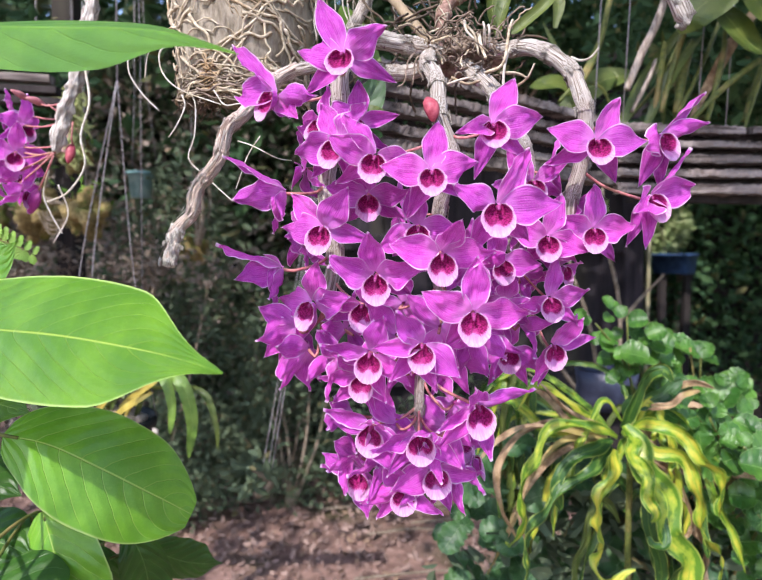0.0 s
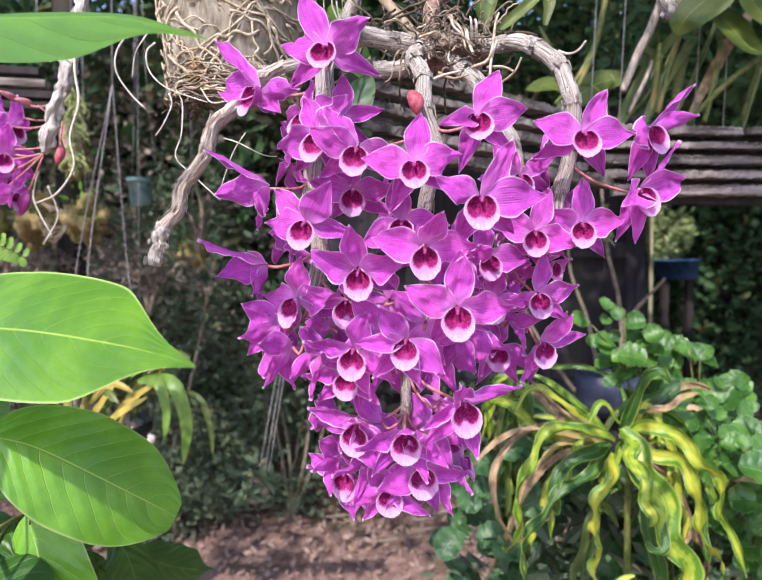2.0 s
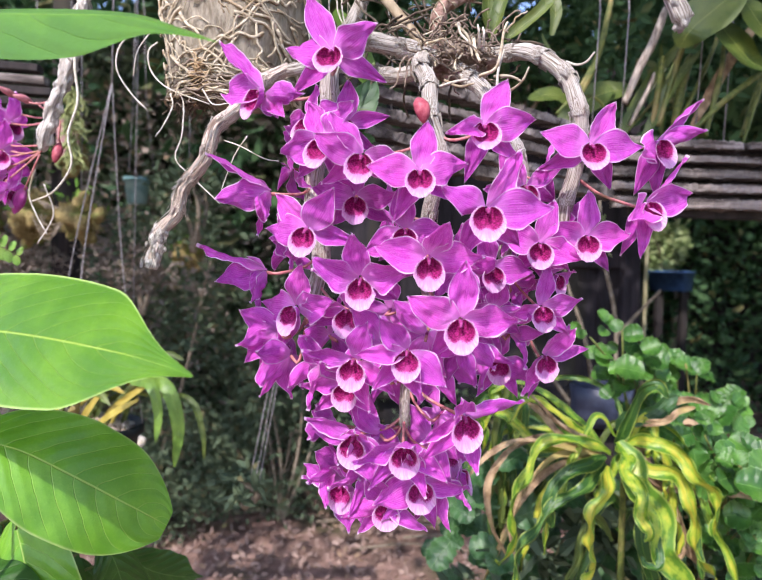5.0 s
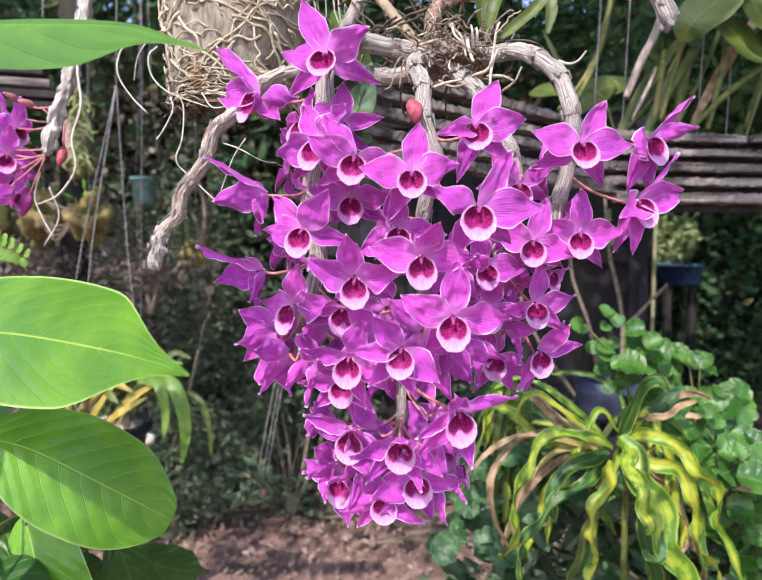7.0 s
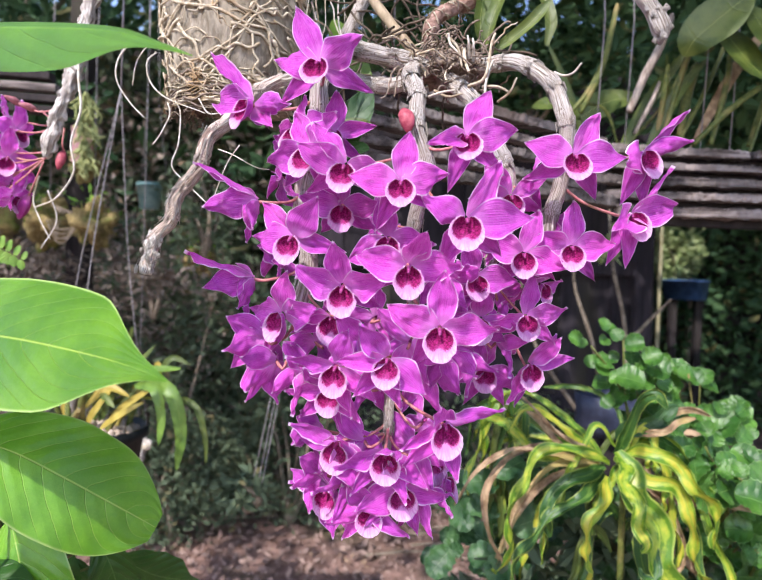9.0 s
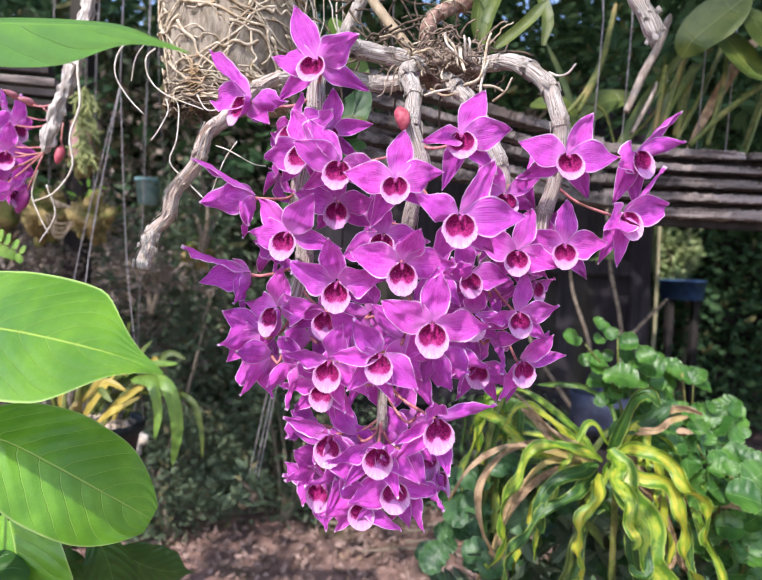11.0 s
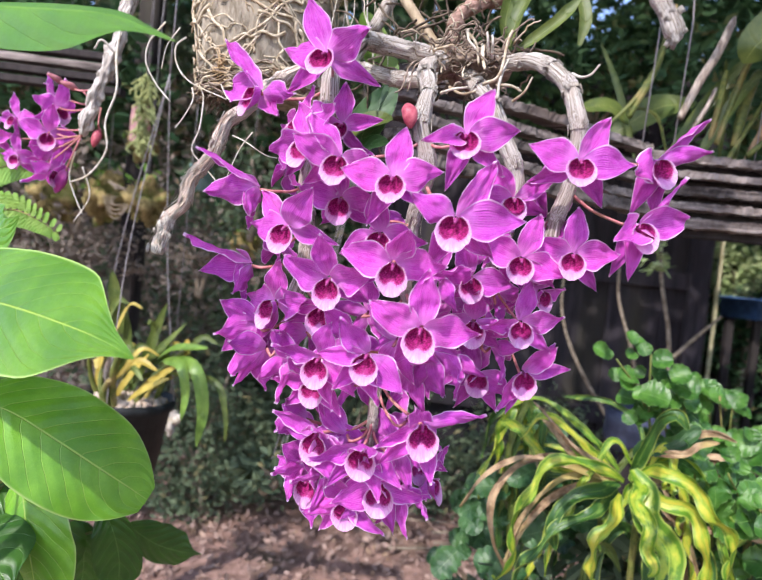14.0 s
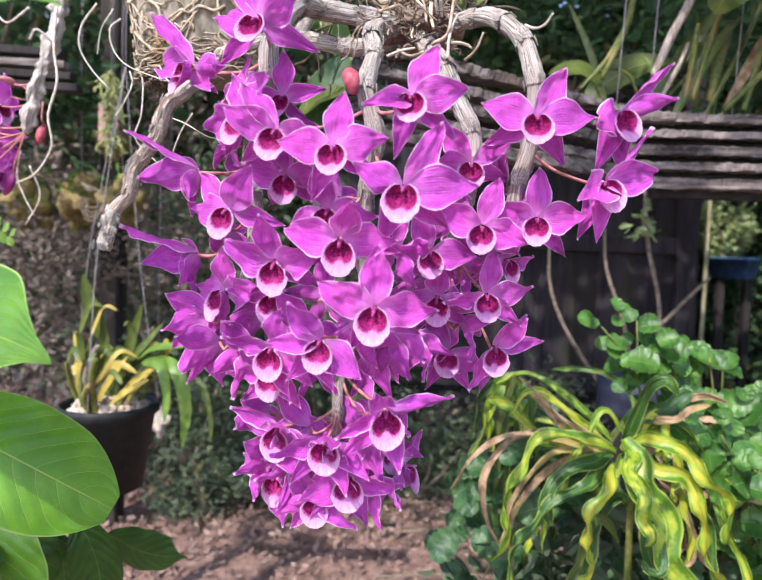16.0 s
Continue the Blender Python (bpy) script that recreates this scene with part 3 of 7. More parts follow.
cane(CANES["stub"], 0.0150, 5, False)


def sepal_path(length, bend, back=0.0, steps=9):
    """Blade axis rising from the flower's heart and arching."""
    p, out = Vector((0, 0, 0)), []
    for k in range(steps + 1):
        out.append(p.copy())
        angle = back + bend * k / steps
        p = p + Vector((0, math.sin(angle), math.cos(angle))) * (length / steps)
    return out


def blade_mesh(name, length, width, shape, bend, back, cup, wave, waves, phase, material, twist=0.0):
    bm = strip(sepal_path(length, bend, back, 18), (0, -1, 0), width, shape, 12, cup, wave, waves, twist, phase, ragged=0.05, crumple=0.0024)
    return mesh_of(name, bm, material)


def lip_mesh(seed):
    """A downy trumpet rolled round the column: narrow throat, flaring scalloped rim drawn to a point below."""
    bm = bmesh.new()
    rows = []
    for j in range(13):
        s = j / 12
        row = []
        for i in range(45):
            u = i / 44
            a = (u - 0.5) * 2 * radians(158)           # 0 at the keel
            keel = 0.5 + 0.5 * math.cos(a)
            r = (0.0034 + 0.0050 * s ** 0.62 + 0.0008 * s ** 5) * min(1.0, 0.06 + 7 * s)
            r *= 1 + 0.04 * keel * s * s + 0.12 * s ** 6 * max(0.0, math.cos(a)) ** 8
            r *= 1 + s ** 5 * (0.05 * noise.noise(Vector((a * 3, seed, s))) + 0.07 * s ** 6 * noise.noise(Vector((a * 13, seed * 2, s))))
            reach = 0.0118 * s - 0.0026 * s ** 6 * (1 - keel) + 0.0015 * keel * s
            reach *= 1 - 0.50 * (1 - keel) ** 1.3
            row.append(bm.verts.new((math.sin(a) * r, -reach, -math.cos(a) * r * 1.04 - 0.0042 * s - 0.002)))
        rows.append(row)
    grid_faces(bm, rows)
    # outer wall of the trumpet
    outer = []
    for row in rows:
        middle = sum((v.co for v in row), Vector()) / len(row)
        outer.append([bm.verts.new(v.co + (v.co - Vector((0, v.co.y, middle.z))).normalized() * 0.00035 + Vector((0, 0.0002, 0))) for v in row])
    inner = len(bm.faces)
    grid_faces(bm, outer)
    bm.faces.ensure_lookup_table()
    for f in bm.faces[inner:]:
        f.material_index = 1
    data = mesh_of("lip", bm, LIP)
    data.materials.append(PETAL)
    return data


def column_mesh():
    bm = bmesh.new()
    tube(smooth_path([(0, 0.001, 0.0), (0, -0.003, 0.0004), (0, -0.0054, -0.0004)], 6), lambda s: 0.0009 + 0.0003 * math.sin(s * 3.0), 10, bm=bm)
    blob(bm, (0, -0.0057, -0.0006), (0.0009, 0.0008, 0.0009), 3.0)
    return bm


DORSALS = [blade_mesh("dorsal_sepal", 0.0308, 0.0168, pointed(0.48, 0.85, 1.6), b, k, c, w, 1.7, p, PETAL, q) for b, k, c, w, p, q in ((0.20, 0.0, 0.20, 0.05, 0.3, 6), (-0.25, 0.15, 0.30, 0.06, 1.7, -10), (0.45, -0.05, 0.12, 0.06, 2.9, 12), (0.0, 0.10, 0.45, 0.07, 4.0, -14))]
PETALS = [blade_mesh("petal", 0.0304, 0.0208, pointed(0.41, 0.78, 1.28), b, k, c, w, n, p, PETAL, q) for b, k, c, w, n, p, q in ((0.60, -0.20, 0.10, 0.12, 1.5, 0.2, 12), (0.10, 0.08, 0.35, 0.13, 1.8, 1.6, -18), (0.95, -0.25, -0.25, 0.12, 1.4, 3.1, 22), (-0.40, 0.20, 0.40, 0.14, 2.0, 4.4, -20), (0.70, -0.05, 0.55, 0.14, 1.6, 5.2, 30))]
LATERALS = [blade_mesh("lateral_sepal", 0.0325, 0.0136, pointed(0.32, 0.85, 1.25), b, k, c, w, 1.6, p, PETAL, q) for b, k, c, w, p, q in ((0.30, 0.05, 0.30, 0.05, 0.5, 10), (-0.30, 0.25, 0.35, 0.06, 2.2, -12), (0.55, 0.05, 0.20, 0.06, 3.7, 20), (-0.10, 0.15, 0.60, 0.06, 5.0, -20))]
CURLED = [blade_mesh("petal", 0.0318, 0.0128, pointed(0.40, 0.8, 1.45), b, k, c, w, n, p, PETAL, q) for b, k, c, w, n, p, q in ((0.75, -0.25, 0.7, 0.08, 1.8, 0.4, 25), (-0.5, 0.2, 0.6, 0.09, 2.2, 2.0, -30), (0.95, -0.35, 0.8, 0.08, 1.5, 3.3, 15), (0.5, -0.1, -0.6, 0.10, 1.9, 4.6, 35), (-0.7, 0.3, 0.5, 0.08, 1.7, 1.1, -18))]
LIPS = [lip_mesh(k * 1.7) for k in range(4)]
count = [0]


def attach(name, data, parent, basis):
    ob = new(name, data)
    ob.parent = parent
    ob.matrix_basis = basis
    return ob


def bloom(x, y, z, yaw=0, pitch=0, size=1.0, crest=(0, 0), left=(-84, 0), right=(84, 0), low_left=(-136, -8), low_right=(136, -8), lip=None, curl=0.1, on=None, roots=None):
    """One open flower at its heart's place. Yaw turns it to the right, pitch nods it; each blade has its angle
    clockwise from the top, its lean forward, and if need be its roll, length and width; lip is the nod and the turn of the lip."""
    count[0] += 1
    rng = random.Random(count[0] * 7 + 3)
    plant, points = on or orchid, roots or cane_points
    here = Vector((x, y, z))
    turn = pose(0, 0, 0, 0, 0, yaw) @ pose(0, 0, 0, pitch)
    basis = Matrix.Translation(here - plant.location) @ turn @ Matrix.Diagonal((size, size, size, 1))
    heart = new("flower", mesh_of("flower", column_mesh(), COLUMN))
    heart.parent, heart.matrix_basis = plant, basis
    tagged(heart, "open magenta orchid flower with maroon throat")
    j = lambda k: rng.uniform(-k, k)

    def blade(name, kinds, spec, depth, loose):
        angle, lean, *more = spec
        roll = more[0] if more else j(12)
        long = more[1] if len(more) > 1 else 1.0
        wide = more[2] if len(more) > 2 else 1.0
        attach(name, rng.choice(kinds), heart, pose(0, depth, 0, 0, angle + j(loose), 0) @ pose(0, 0, 0.0014, lean + j(6), 0, roll) @ Matrix.Diagonal((wide, 1, long, 1)))

    blade("dorsal_sepal", DORSALS, crest, 0.0024, 3)
    for spec in (left, right):
        blade("petal", CURLED if rng.random() < curl else PETALS, spec, 0.0012, 3)
    for spec in (low_left, low_right):
        blade("lateral_sepal", CURLED if rng.random() < curl - 0.3 else LATERALS, spec, 0.0026, 6)
    nod, swing = lip or (pitch, 0)
    attach("lip", rng.choice(LIPS), heart, pose(0, -0.0010, 0.0002, nod - pitch + j(3), j(4), swing + j(3)) @ Matrix.Diagonal((0.91, 0.95, 0.80, 1)))
    inverse = (Matrix.Translation(plant.location) @ basis).inverted()
    goal = min(points, key=lambda p: (p - here - Vector((0, 0.02, 0.012))).length)
    start, end = Vector((0, 0.002, -0.001)), inverse @ goal
    way = [start, Vector((0, 0.010, -0.002)), start.lerp(end, 0.6) + Vector((0, 0.004, -0.004)), end]
    part("pedicel", tube(smooth_path(way, 12), lambda s: 0.00115 - 0.0002 * math.sin(3.1 * s), 7), STALK, heart, "thin reddish flower stalk")
    return heart


def bud(place, tip, width, plant, material=BUD, label="closed rose-red flower bud"):
    way = smooth_path([place, Vector(place).lerp(Vector(tip), 0.5) + Vector((0.001, -0.002, 0)), tip], 12)
    return part("flower_bud", tube(shifted(way, plant.location), lambda s: width / 2 * max(math.sin(math.pi * (0.06 + 0.9 * s)), 0.03) ** 0.8, 12, 0.10, 3), material, plant, label)


# upper flowers
bloom(-0.0251, 0.4074, 1.3849, -10, 4, 1.12, (-24, -5, 8, 1.28), (-80, 6), (60, 12, 25), (-134, 4), (110, -8, 0, 1.08))
bloom(-0.0737, 0.4245, 1.3635, -14, 8, 1.24, (-38, -8, 60, 1.25, 0.7), (-84, -4), (100, 34), (-160, -62, 0, 0.8), (136, 34, 0, 0.7), (14, -34))
bloom(-0.0278, 0.3929, 1.3239, -26, 10, 1.08, (-28, -12), (-98, 12), (46, 5), (-128, -5), (165, -10))
bloom(-0.0038, 0.3751, 1.3127, -6, 18, 1.02, (-34, -5, 45), (-62, 12), (96, 15), (-120, -10), (128, -10))
bloom(0.0302, 0.3666, 1.3021, 2, 10, 1.0, (9, -4), (-84, 8), (76, 4), (-150, -8), (126, -12))
bloom(0.0708, 0.3855, 1.3339, -4, 8, 1.06, (26, -4), (-100, 55), (78, 0), (-158, -5), (132, -10))
bloom(0.1434, 0.4046, 1.3272, -2, 6, 1.08, (28, -5), (-76, 5), (86, 8), (-108, -15), (140, -6))
bloom(0.1972, 0.4298, 1.3361, -8, 8, 1.12, (54, -8, 60, 1.2, 0.6), (-98, 72), (76, -6), (-168, 20), (178, 0), (18, 32))
bloom(0.1884, 0.4238, 1.2929, -8, 8, 1.12, (46, -8, 60, 1.2, 0.6), (-110, 70), (78, -6), (-158, 4), (-176, 24), (18, 30))
# middle flowers
bloom(0.0694, 0.3602, 1.2807, -2, 10, 1.16, (36, -6, 20, 1.1, 0.85), (-64, 22, 0, 0.85, 0.75), (88, 4, 0, 1.1), (-150, -15), (128, -20))
bloom(0.1075, 0.4285, 1.3038, 2, 14, 1.0, (-36, 0), (-95, 10), (58, -4), (-150, -8), (120, -6))
bloom(-0.0085, 0.4186, 1.2930, -4, 24, 1.0, (-5, 0), (-78, 8), (80, 8), (-145, -8), (135, -8))
bloom(-0.0380, 0.3972, 1.2698, -20, 16, 1.06, (-50, -4), (-92, 8), (38, 0), (-140, -8), (112, 0))
bloom(-0.0033, 0.3755, 1.2394, -6, 30, 1.02, (-8, 10), (-66, 14), (72, 20), (-98, -10), (138, -10))
bloom(0.0240, 0.3899, 1.2701, -4, 18, 0.98, (-6, 25), (-118, 10), (96, 8), (-150, -10), (140, -10))
bloom(0.0362, 0.3604, 1.2523, 2, 26, 1.03, (10, 30), (-84, 4), (84, 14), (-140, -14), (106, -10))
bloom(0.1151, 0.4177, 1.2640, 0, 16, 1.0, (16, 0), (-68, 6), (108, 5), (-140, -8), (128, -6))
bloom(0.1488, 0.4236, 1.2699, 0, 12, 1.0, (4, -4), (-76, 6), (84, 4), (-140, -8), (134, -4))
bloom(0.0836, 0.4186, 1.2478, 6, 20, 0.95, (-20, 10), (-70, 20), (92, 6), (-145, -8), (140, -8))
bloom(0.1206, 0.4284, 1.2211, 4, 16, 0.96, (8, 6), (-92, 20), (78, 4), (-130, -4), (134, 4))
bloom(0.0556, 0.3612, 1.2163, -2, 18, 1.10, (6, 2), (-68, 6), (86, 4), (-150, -16), (140, -16), (14, 0))
bloom(0.0891, 0.4317, 1.2181, -4, 24, 0.98, (4, 30), (-84, 15), (100, 12), (-150, 5), (140, 5), curl=0.3)
bloom(0.0982, 0.4579, 1.1801, -6, 6, 1.0, (-30, 20), (-108, 10), (124, 10), (-155, 10), (150, 14), (20, 0), 0.7)
bloom(0.1286, 0.4478, 1.1847, 10, 10, 1.02, (30, 35), (-150, 15), (76, 4), (-172, 8), (56, 0), (22, 0), 0.7)
bloom(0.0254, 0.3684, 1.1966, -5, 6, 0.98, (-40, 30), (-92, 8), (128, 18), (-140, 5), (165, 14), (24, 0), 0.7)
bloom(0.0491, 0.4561, 1.1846, 0, 6, 0.98, (20, 30), (-120, 10), (120, 10), (-155, 10), (155, 10), (24, 0), 0.7)
bloom(-0.0476, 0.4182, 1.2183, -18, 8, 1.10, (20, 30), (-86, -6), (72, 30), (-112, -4), (-150, 6), (12, -22))
bloom(-0.0123, 0.4065, 1.2181, -8, 6, 1.0, (30, 45), (-84, 4), (142, 16), (-118, 4), (164, 16), (26, 0), 0.7)
bloom(-0.0070, 0.3879, 1.1879, -8, 6, 1.04, (24, 40), (-78, 4), (126, 16), (-100, -4), (158, 14), (26, 0), 0.7)
bloom(-0.0125, 0.4070, 1.1699, -14, 8, 0.98, (-20, 50), (-94, 6), (128, 16), (-134, 4), (166, 12), (28, 0), 0.7)
# flowers turned aside on the flanks
bloom(-0.0680, 0.4200, 1.2960, -100, 4, 1.10, (10, 58, 40, 1.45, 0.5), (-80, 50), (104, 56, 0, 1.1), (-150, 40), (146, 26, 0, 0.7), (34, 0))
bloom(-0.0720, 0.4300, 1.2430, -102, 4, 1.10, (10, 60, 40, 1.5, 0.5), (-80, 50), (104, 58, 0, 1.1), (-150, 40), (144, 28, 0, 0.7), (34, 0))
bloom(-0.0600, 0.4301, 1.2017, -150, -10, 1.08, (60, 0), (100, 0), (128, 0), (150, 0), (-160, 0), (-10, 0))
bloom(-0.0520, 0.4201, 1.1877, -130, -20, 1.05, (80, 0), (120, 0), (-170, 0), (150, 10), (-150, 0), (-20, 0))
bloom(0.1340, 0.4456, 1.2437, 44, 26, 0.9, (15, 0), (-84, 10), (84, 0), (-140, -8), (128, 0))
bloom(-0.0401, 0.4204, 1.3428, -44, 0, 0.95, (-15, -8), (-84, 10), (70, 0), (-140, -8), (140, -8))
# flowers deep inside the cluster, most of them turned away
for x, y, z, yaw, pitch, size in ((-0.0574, 0.4479, 1.3168, -81, 14, 0.95), (0.0179, 0.4604, 1.2838, -114, 16, 0.9), (0.1260, 0.4505, 1.3131, 82, 17, 0.95),
                                  (0.0997, 0.4437, 1.2757, 103, 10, 0.95), (0.0761, 0.4560, 1.2302, 128, 10, 0.95), (-0.0611, 0.4568, 1.2599, -100, 18, 0.95),
                                  (0.1072, 0.4629, 1.2384, 115, 6, 0.95), (-0.0161, 0.4395, 1.3473, -20, 10, 0.95),
                                  (0.1422, 0.4524, 1.2903, 105, 14, 0.95), (0.0640, 0.4200, 1.2480, 140, 0, 0.95),
                                  (0.0163, 0.4318, 1.2181, 165, -10, 0.95), (0.1058, 0.4519, 1.2013, 121, -10, 0.95), (-0.0267, 0.4304, 1.1989, -124, -10, 0.95)):
    bloom(x, y, z, yaw, pitch, size, curl=0.75)
for x, y, z, yaw in ((0.0161, 0.4236, 1.1791, -160), (0.0500, 0.4235, 1.1830, 157), (0.0100, 0.4063, 1.1994, -150), (0.0400, 0.4063, 1.2040, 170), (0.0760, 0.4400, 1.1940, 132),
                     (-0.0300, 0.4200, 1.1820, -130), (0.0620, 0.4100, 1.1990, 150)):
    bloom(x, y, z, yaw, -10, 1.0, (50, 10), (-118, 10), (118, 10), (-156, 0), (156, 0), curl=0.9)
# lowest cluster
bloom(-0.0061, 0.4034, 1.1356, -14, 6, 1.10, (14, 70), (-72, 2), (152, 16), (-92, -4), (128, 12), (26, 0), 0.75)
bloom(0.0257, 0.3895, 1.1346, 0, 6, 1.10, (0, 75), (-104, 16), (128, 18), (-146, 12), (160, 12), (24, 0), 0.75)
bloom(0.0616, 0.3807, 1.1554, 8, 6, 1.14, (-24, 62, 0, 0.9, 0.8), (-112, 24, 0, 0.9, 0.7), (74, 4, 0, 1.1, 0.8), (-142, 12), (168, 10), (22, 6), 0.75)
bloom(0.0371, 0.4077, 1.1061, 6, 6, 1.14, (-20, 45), (-118, 14), (98, 6), (-140, 12), (160, 10), (24, 0), 0.75)
bloom(-0.0146, 0.4362, 1.0931, -24, 6, 1.12, (30, 45), (-76, 0), (168, 18), (-98, 0), (140, 14), (26, 0), 0.75)
bloom(0.0161, 0.4154, 1.0890, -5, 10, 1.04, (-30, 45), (-112, 12), (122, 14), (-140, 10), (64, 10), (28, 0), 0.75)
bloom(0.0590, 0.4462, 1.1152, 40, 8, 1.04, (10, 30), (-120, 14), (112, 4), (-150, 6), (150, 4), (26, 0), 0.75)
bloom(0.0700, 0.4575, 1.0951, 76, 10, 1.0, (10, 20), (-94, 10), (110, 0), (-140, 0), (130, 0), curl=0.75)
bloom(-0.0240, 0.4407, 1.1354, -110, 4, 1.08, (60, 0), (94, 4), (-120, 10), (130, 0), (-150, 0), curl=0.7)
bloom(-0.0200, 0.4407, 1.1034, -120, 4, 1.04, (60, 0), (94, 4), (-120, 10), (130, 0), (-150, 0), curl=0.7)
for x, y, z, yaw in ((0.0101, 0.4206, 1.1343, -150), (0.0459, 0.4203, 1.1298, 155), (0.0520, 0.4200, 1.1482, 130), (0.0250, 0.4200, 1.1180, 175), (0.0050, 0.4250, 1.1080, -144), (0.0500, 0.4250, 1.1000, 125)):
    bloom(x, y, z, yaw, -6, 1.04, (40, 10), (-110, 10), (110, 10), (-150, 0), (150, 0), curl=0.75)

bud((0.0307, 0.4090, 1.3574), (0.0349, 0.4050, 1.3410), 0.0105, orchid)

# ---- aerial roots about the crown ----


def wander(start, heading, length, rng, droop=0.4, kink=0.5, steps=9):
    p, d = Vector(start), Vector(heading).normalized()
    out = [p.copy()]
    for _ in range(steps):
        d = (d + Vector((rng.uniform(-kink, kink), rng.uniform(-kink, kink) * 0.6, rng.uniform(-kink, kink) - droop * 0.25))).normalized()
        p = p + d * (length / steps)
        out.append(p.copy())
    return out


def aerial_root(path, width, plant=None, material=ROOT, name="aerial_root"):
    plant = plant or orchid
    return part(name, tube(shifted(smooth_path(path, 26), plant.location), lambda s: width / 2 * (1 - 0.35 * s), 7, 0.08, 3), material, plant)


rng = random.Random(21)
for k in range(24):
    base = CROWN + Vector((rng.uniform(-0.035, 0.045), rng.uniform(-0.050, -0.01), rng.uniform(-0.016, 0.012)))
    aerial_root(wander(base, (rng.uniform(-1, 1), rng.uniform(-0.8, 0.1), rng.uniform(-0.6, 1.0)), rng.uniform(0.018, 0.042), rng, 0.3, 0.55), rng.uniform(0.0013, 0.0024), None, rng.choice((ROOT, FIBRE, FIBRE)))
tangle = bmesh.new()
for k in range(46):
    base = CROWN + Vector((rng.uniform(-0.10, 0.04), rng.uniform(0.02, 0.06), rng.uniform(0.0, 0.13)))
    tube(smooth_path(wander(base, (rng.uniform(-1, 1), rng.uniform(-0.5, 0.3), rng.uniform(-1, 0.6)), rng.uniform(0.04, 0.10), rng, 0.3, 0.4), 14), lambda s: 0.0011, 5, bm=tangle, cap=False)
for v in tangle.verts:
    v.co -= CROWN
tagged(part("root_tangle", tangle, DARK_ROOT, orchid, "matted dry brown roots"), kind="stuff")
mat = bmesh.new()
for k in range(120):
    base = CROWN + Vector((rng.gauss(0.010, 0.018), rng.uniform(-0.045, 0.0), rng.gauss(-0.004, 0.011)))
    tube(smooth_path(wander(base, (rng.uniform(-1, 1), rng.uniform(-0.8, 0.3), rng.uniform(-0.6, 1)), rng.uniform(0.010, 0.026), rng, 0.3, 0.8), 10), lambda s: 0.0008, 5, bm=mat, cap=False)
for v in mat.verts:
    v.co -= CROWN
tagged(part("fibre_mat", mat, FIBRE, orchid, "dense mat of brown fibres at the crown"), kind="stuff")
part("root_stock", roughen(blob(bmesh.new(), (0.010, -0.008, -0.006), (0.030, 0.022, 0.014), 4.0, 26, 40, 0.5), 0.006, 120), FIBRE, orchid, "knotted brown rootstock")
# rough old cane that climbs from the crown, netted with fine roots
climb = smooth_path([(0.056, 0.53, 1.416), (0.055, 0.53, 1.437), (0.053, 0.53, 1.456), (0.061, 0.54, 1.475), (0.081, 0.55, 1.489), (0.106, 0.56, 1.505), (0.132, 0.57, 1.524)], 60)
old = part("old_cane", roughen(tube(shifted(climb, CROWN), lambda s: 0.0056 * (0.9 + 0.25 * ((s * 6) % 1.0)), 22, 0.12, 6, 1.0), 0.0016, 190), REDDISH, orchid, "rough reddish brown old cane netted with fine roots")
net = bmesh.new()
for k in range(34):
    i, turn, way = rng.randint(0, 46), rng.uniform(0, 6.28), rng.choice((-1, 1)) * rng.uniform(0.25, 0.7)
    loop = []
    for q in range(9):
        t = tangents(climb)[i + q]
        side = Matrix.Rotation(turn + way * q, 3, t) @ t.orthogonal().normalized()
        loop.append(climb[i + q] + side * 0.0066 - CROWN)
    tube(smooth_path(loop, 14), lambda s: 0.0006, 5, bm=net, cap=False)
tagged(part("root_net", net, ROOT, old), kind="stuff")
# single roots that stand out
aerial_root([(0.1413, 0.4550, 1.3994), (0.1470, 0.4500, 1.3956), (0.1524, 0.4450, 1.3961), (0.1565, 0.4400, 1.4013)], 0.0022, None, WHITE_ROOT)
for way in ([(0.083, 0.49, 1.421), (0.081, 0.48, 1.429), (0.080, 0.48, 1.435)], [(0.086, 0.49, 1.419), (0.085, 0.48, 1.427), (0.084, 0.48, 1.433)], [(0.065, 0.48, 1.436), (0.067, 0.48, 1.428), (0.073, 0.48, 1.422)],
            [(0.095, 0.46, 1.389), (0.098, 0.455, 1.388), (0.105, 0.45, 1.385)], [(0.091, 0.455, 1.378), (0.092, 0.455, 1.393), (0.097, 0.46, 1.409)], [(0.050, 0.46, 1.381), (0.059, 0.455, 1.383), (0.069, 0.455, 1.385)]):
    aerial_root(way, 0.0024, None, WHITE_ROOT)
aerial_root([(0.0808, 0.4700, 1.3925), (0.0908, 0.4550, 1.3951), (0.0942, 0.4500, 1.4180), (0.0966, 0.4500, 1.4250)], 0.0028)
aerial_root([(0.0900, 0.4600, 1.3895), (0.0995, 0.4500, 1.3865), (0.1066, 0.4450, 1.3815)], 0.0026)
aerial_root([(0.1033, 0.4700, 1.3815), (0.1102, 0.4600, 1.3859), (0.1143, 0.4550, 1.3951)], 0.0022)
aerial_root([(0.0781, 0.4900, 1.4291), (0.0785, 0.4800, 1.4162), (0.0807, 0.4700, 1.4035)], 0.0032)
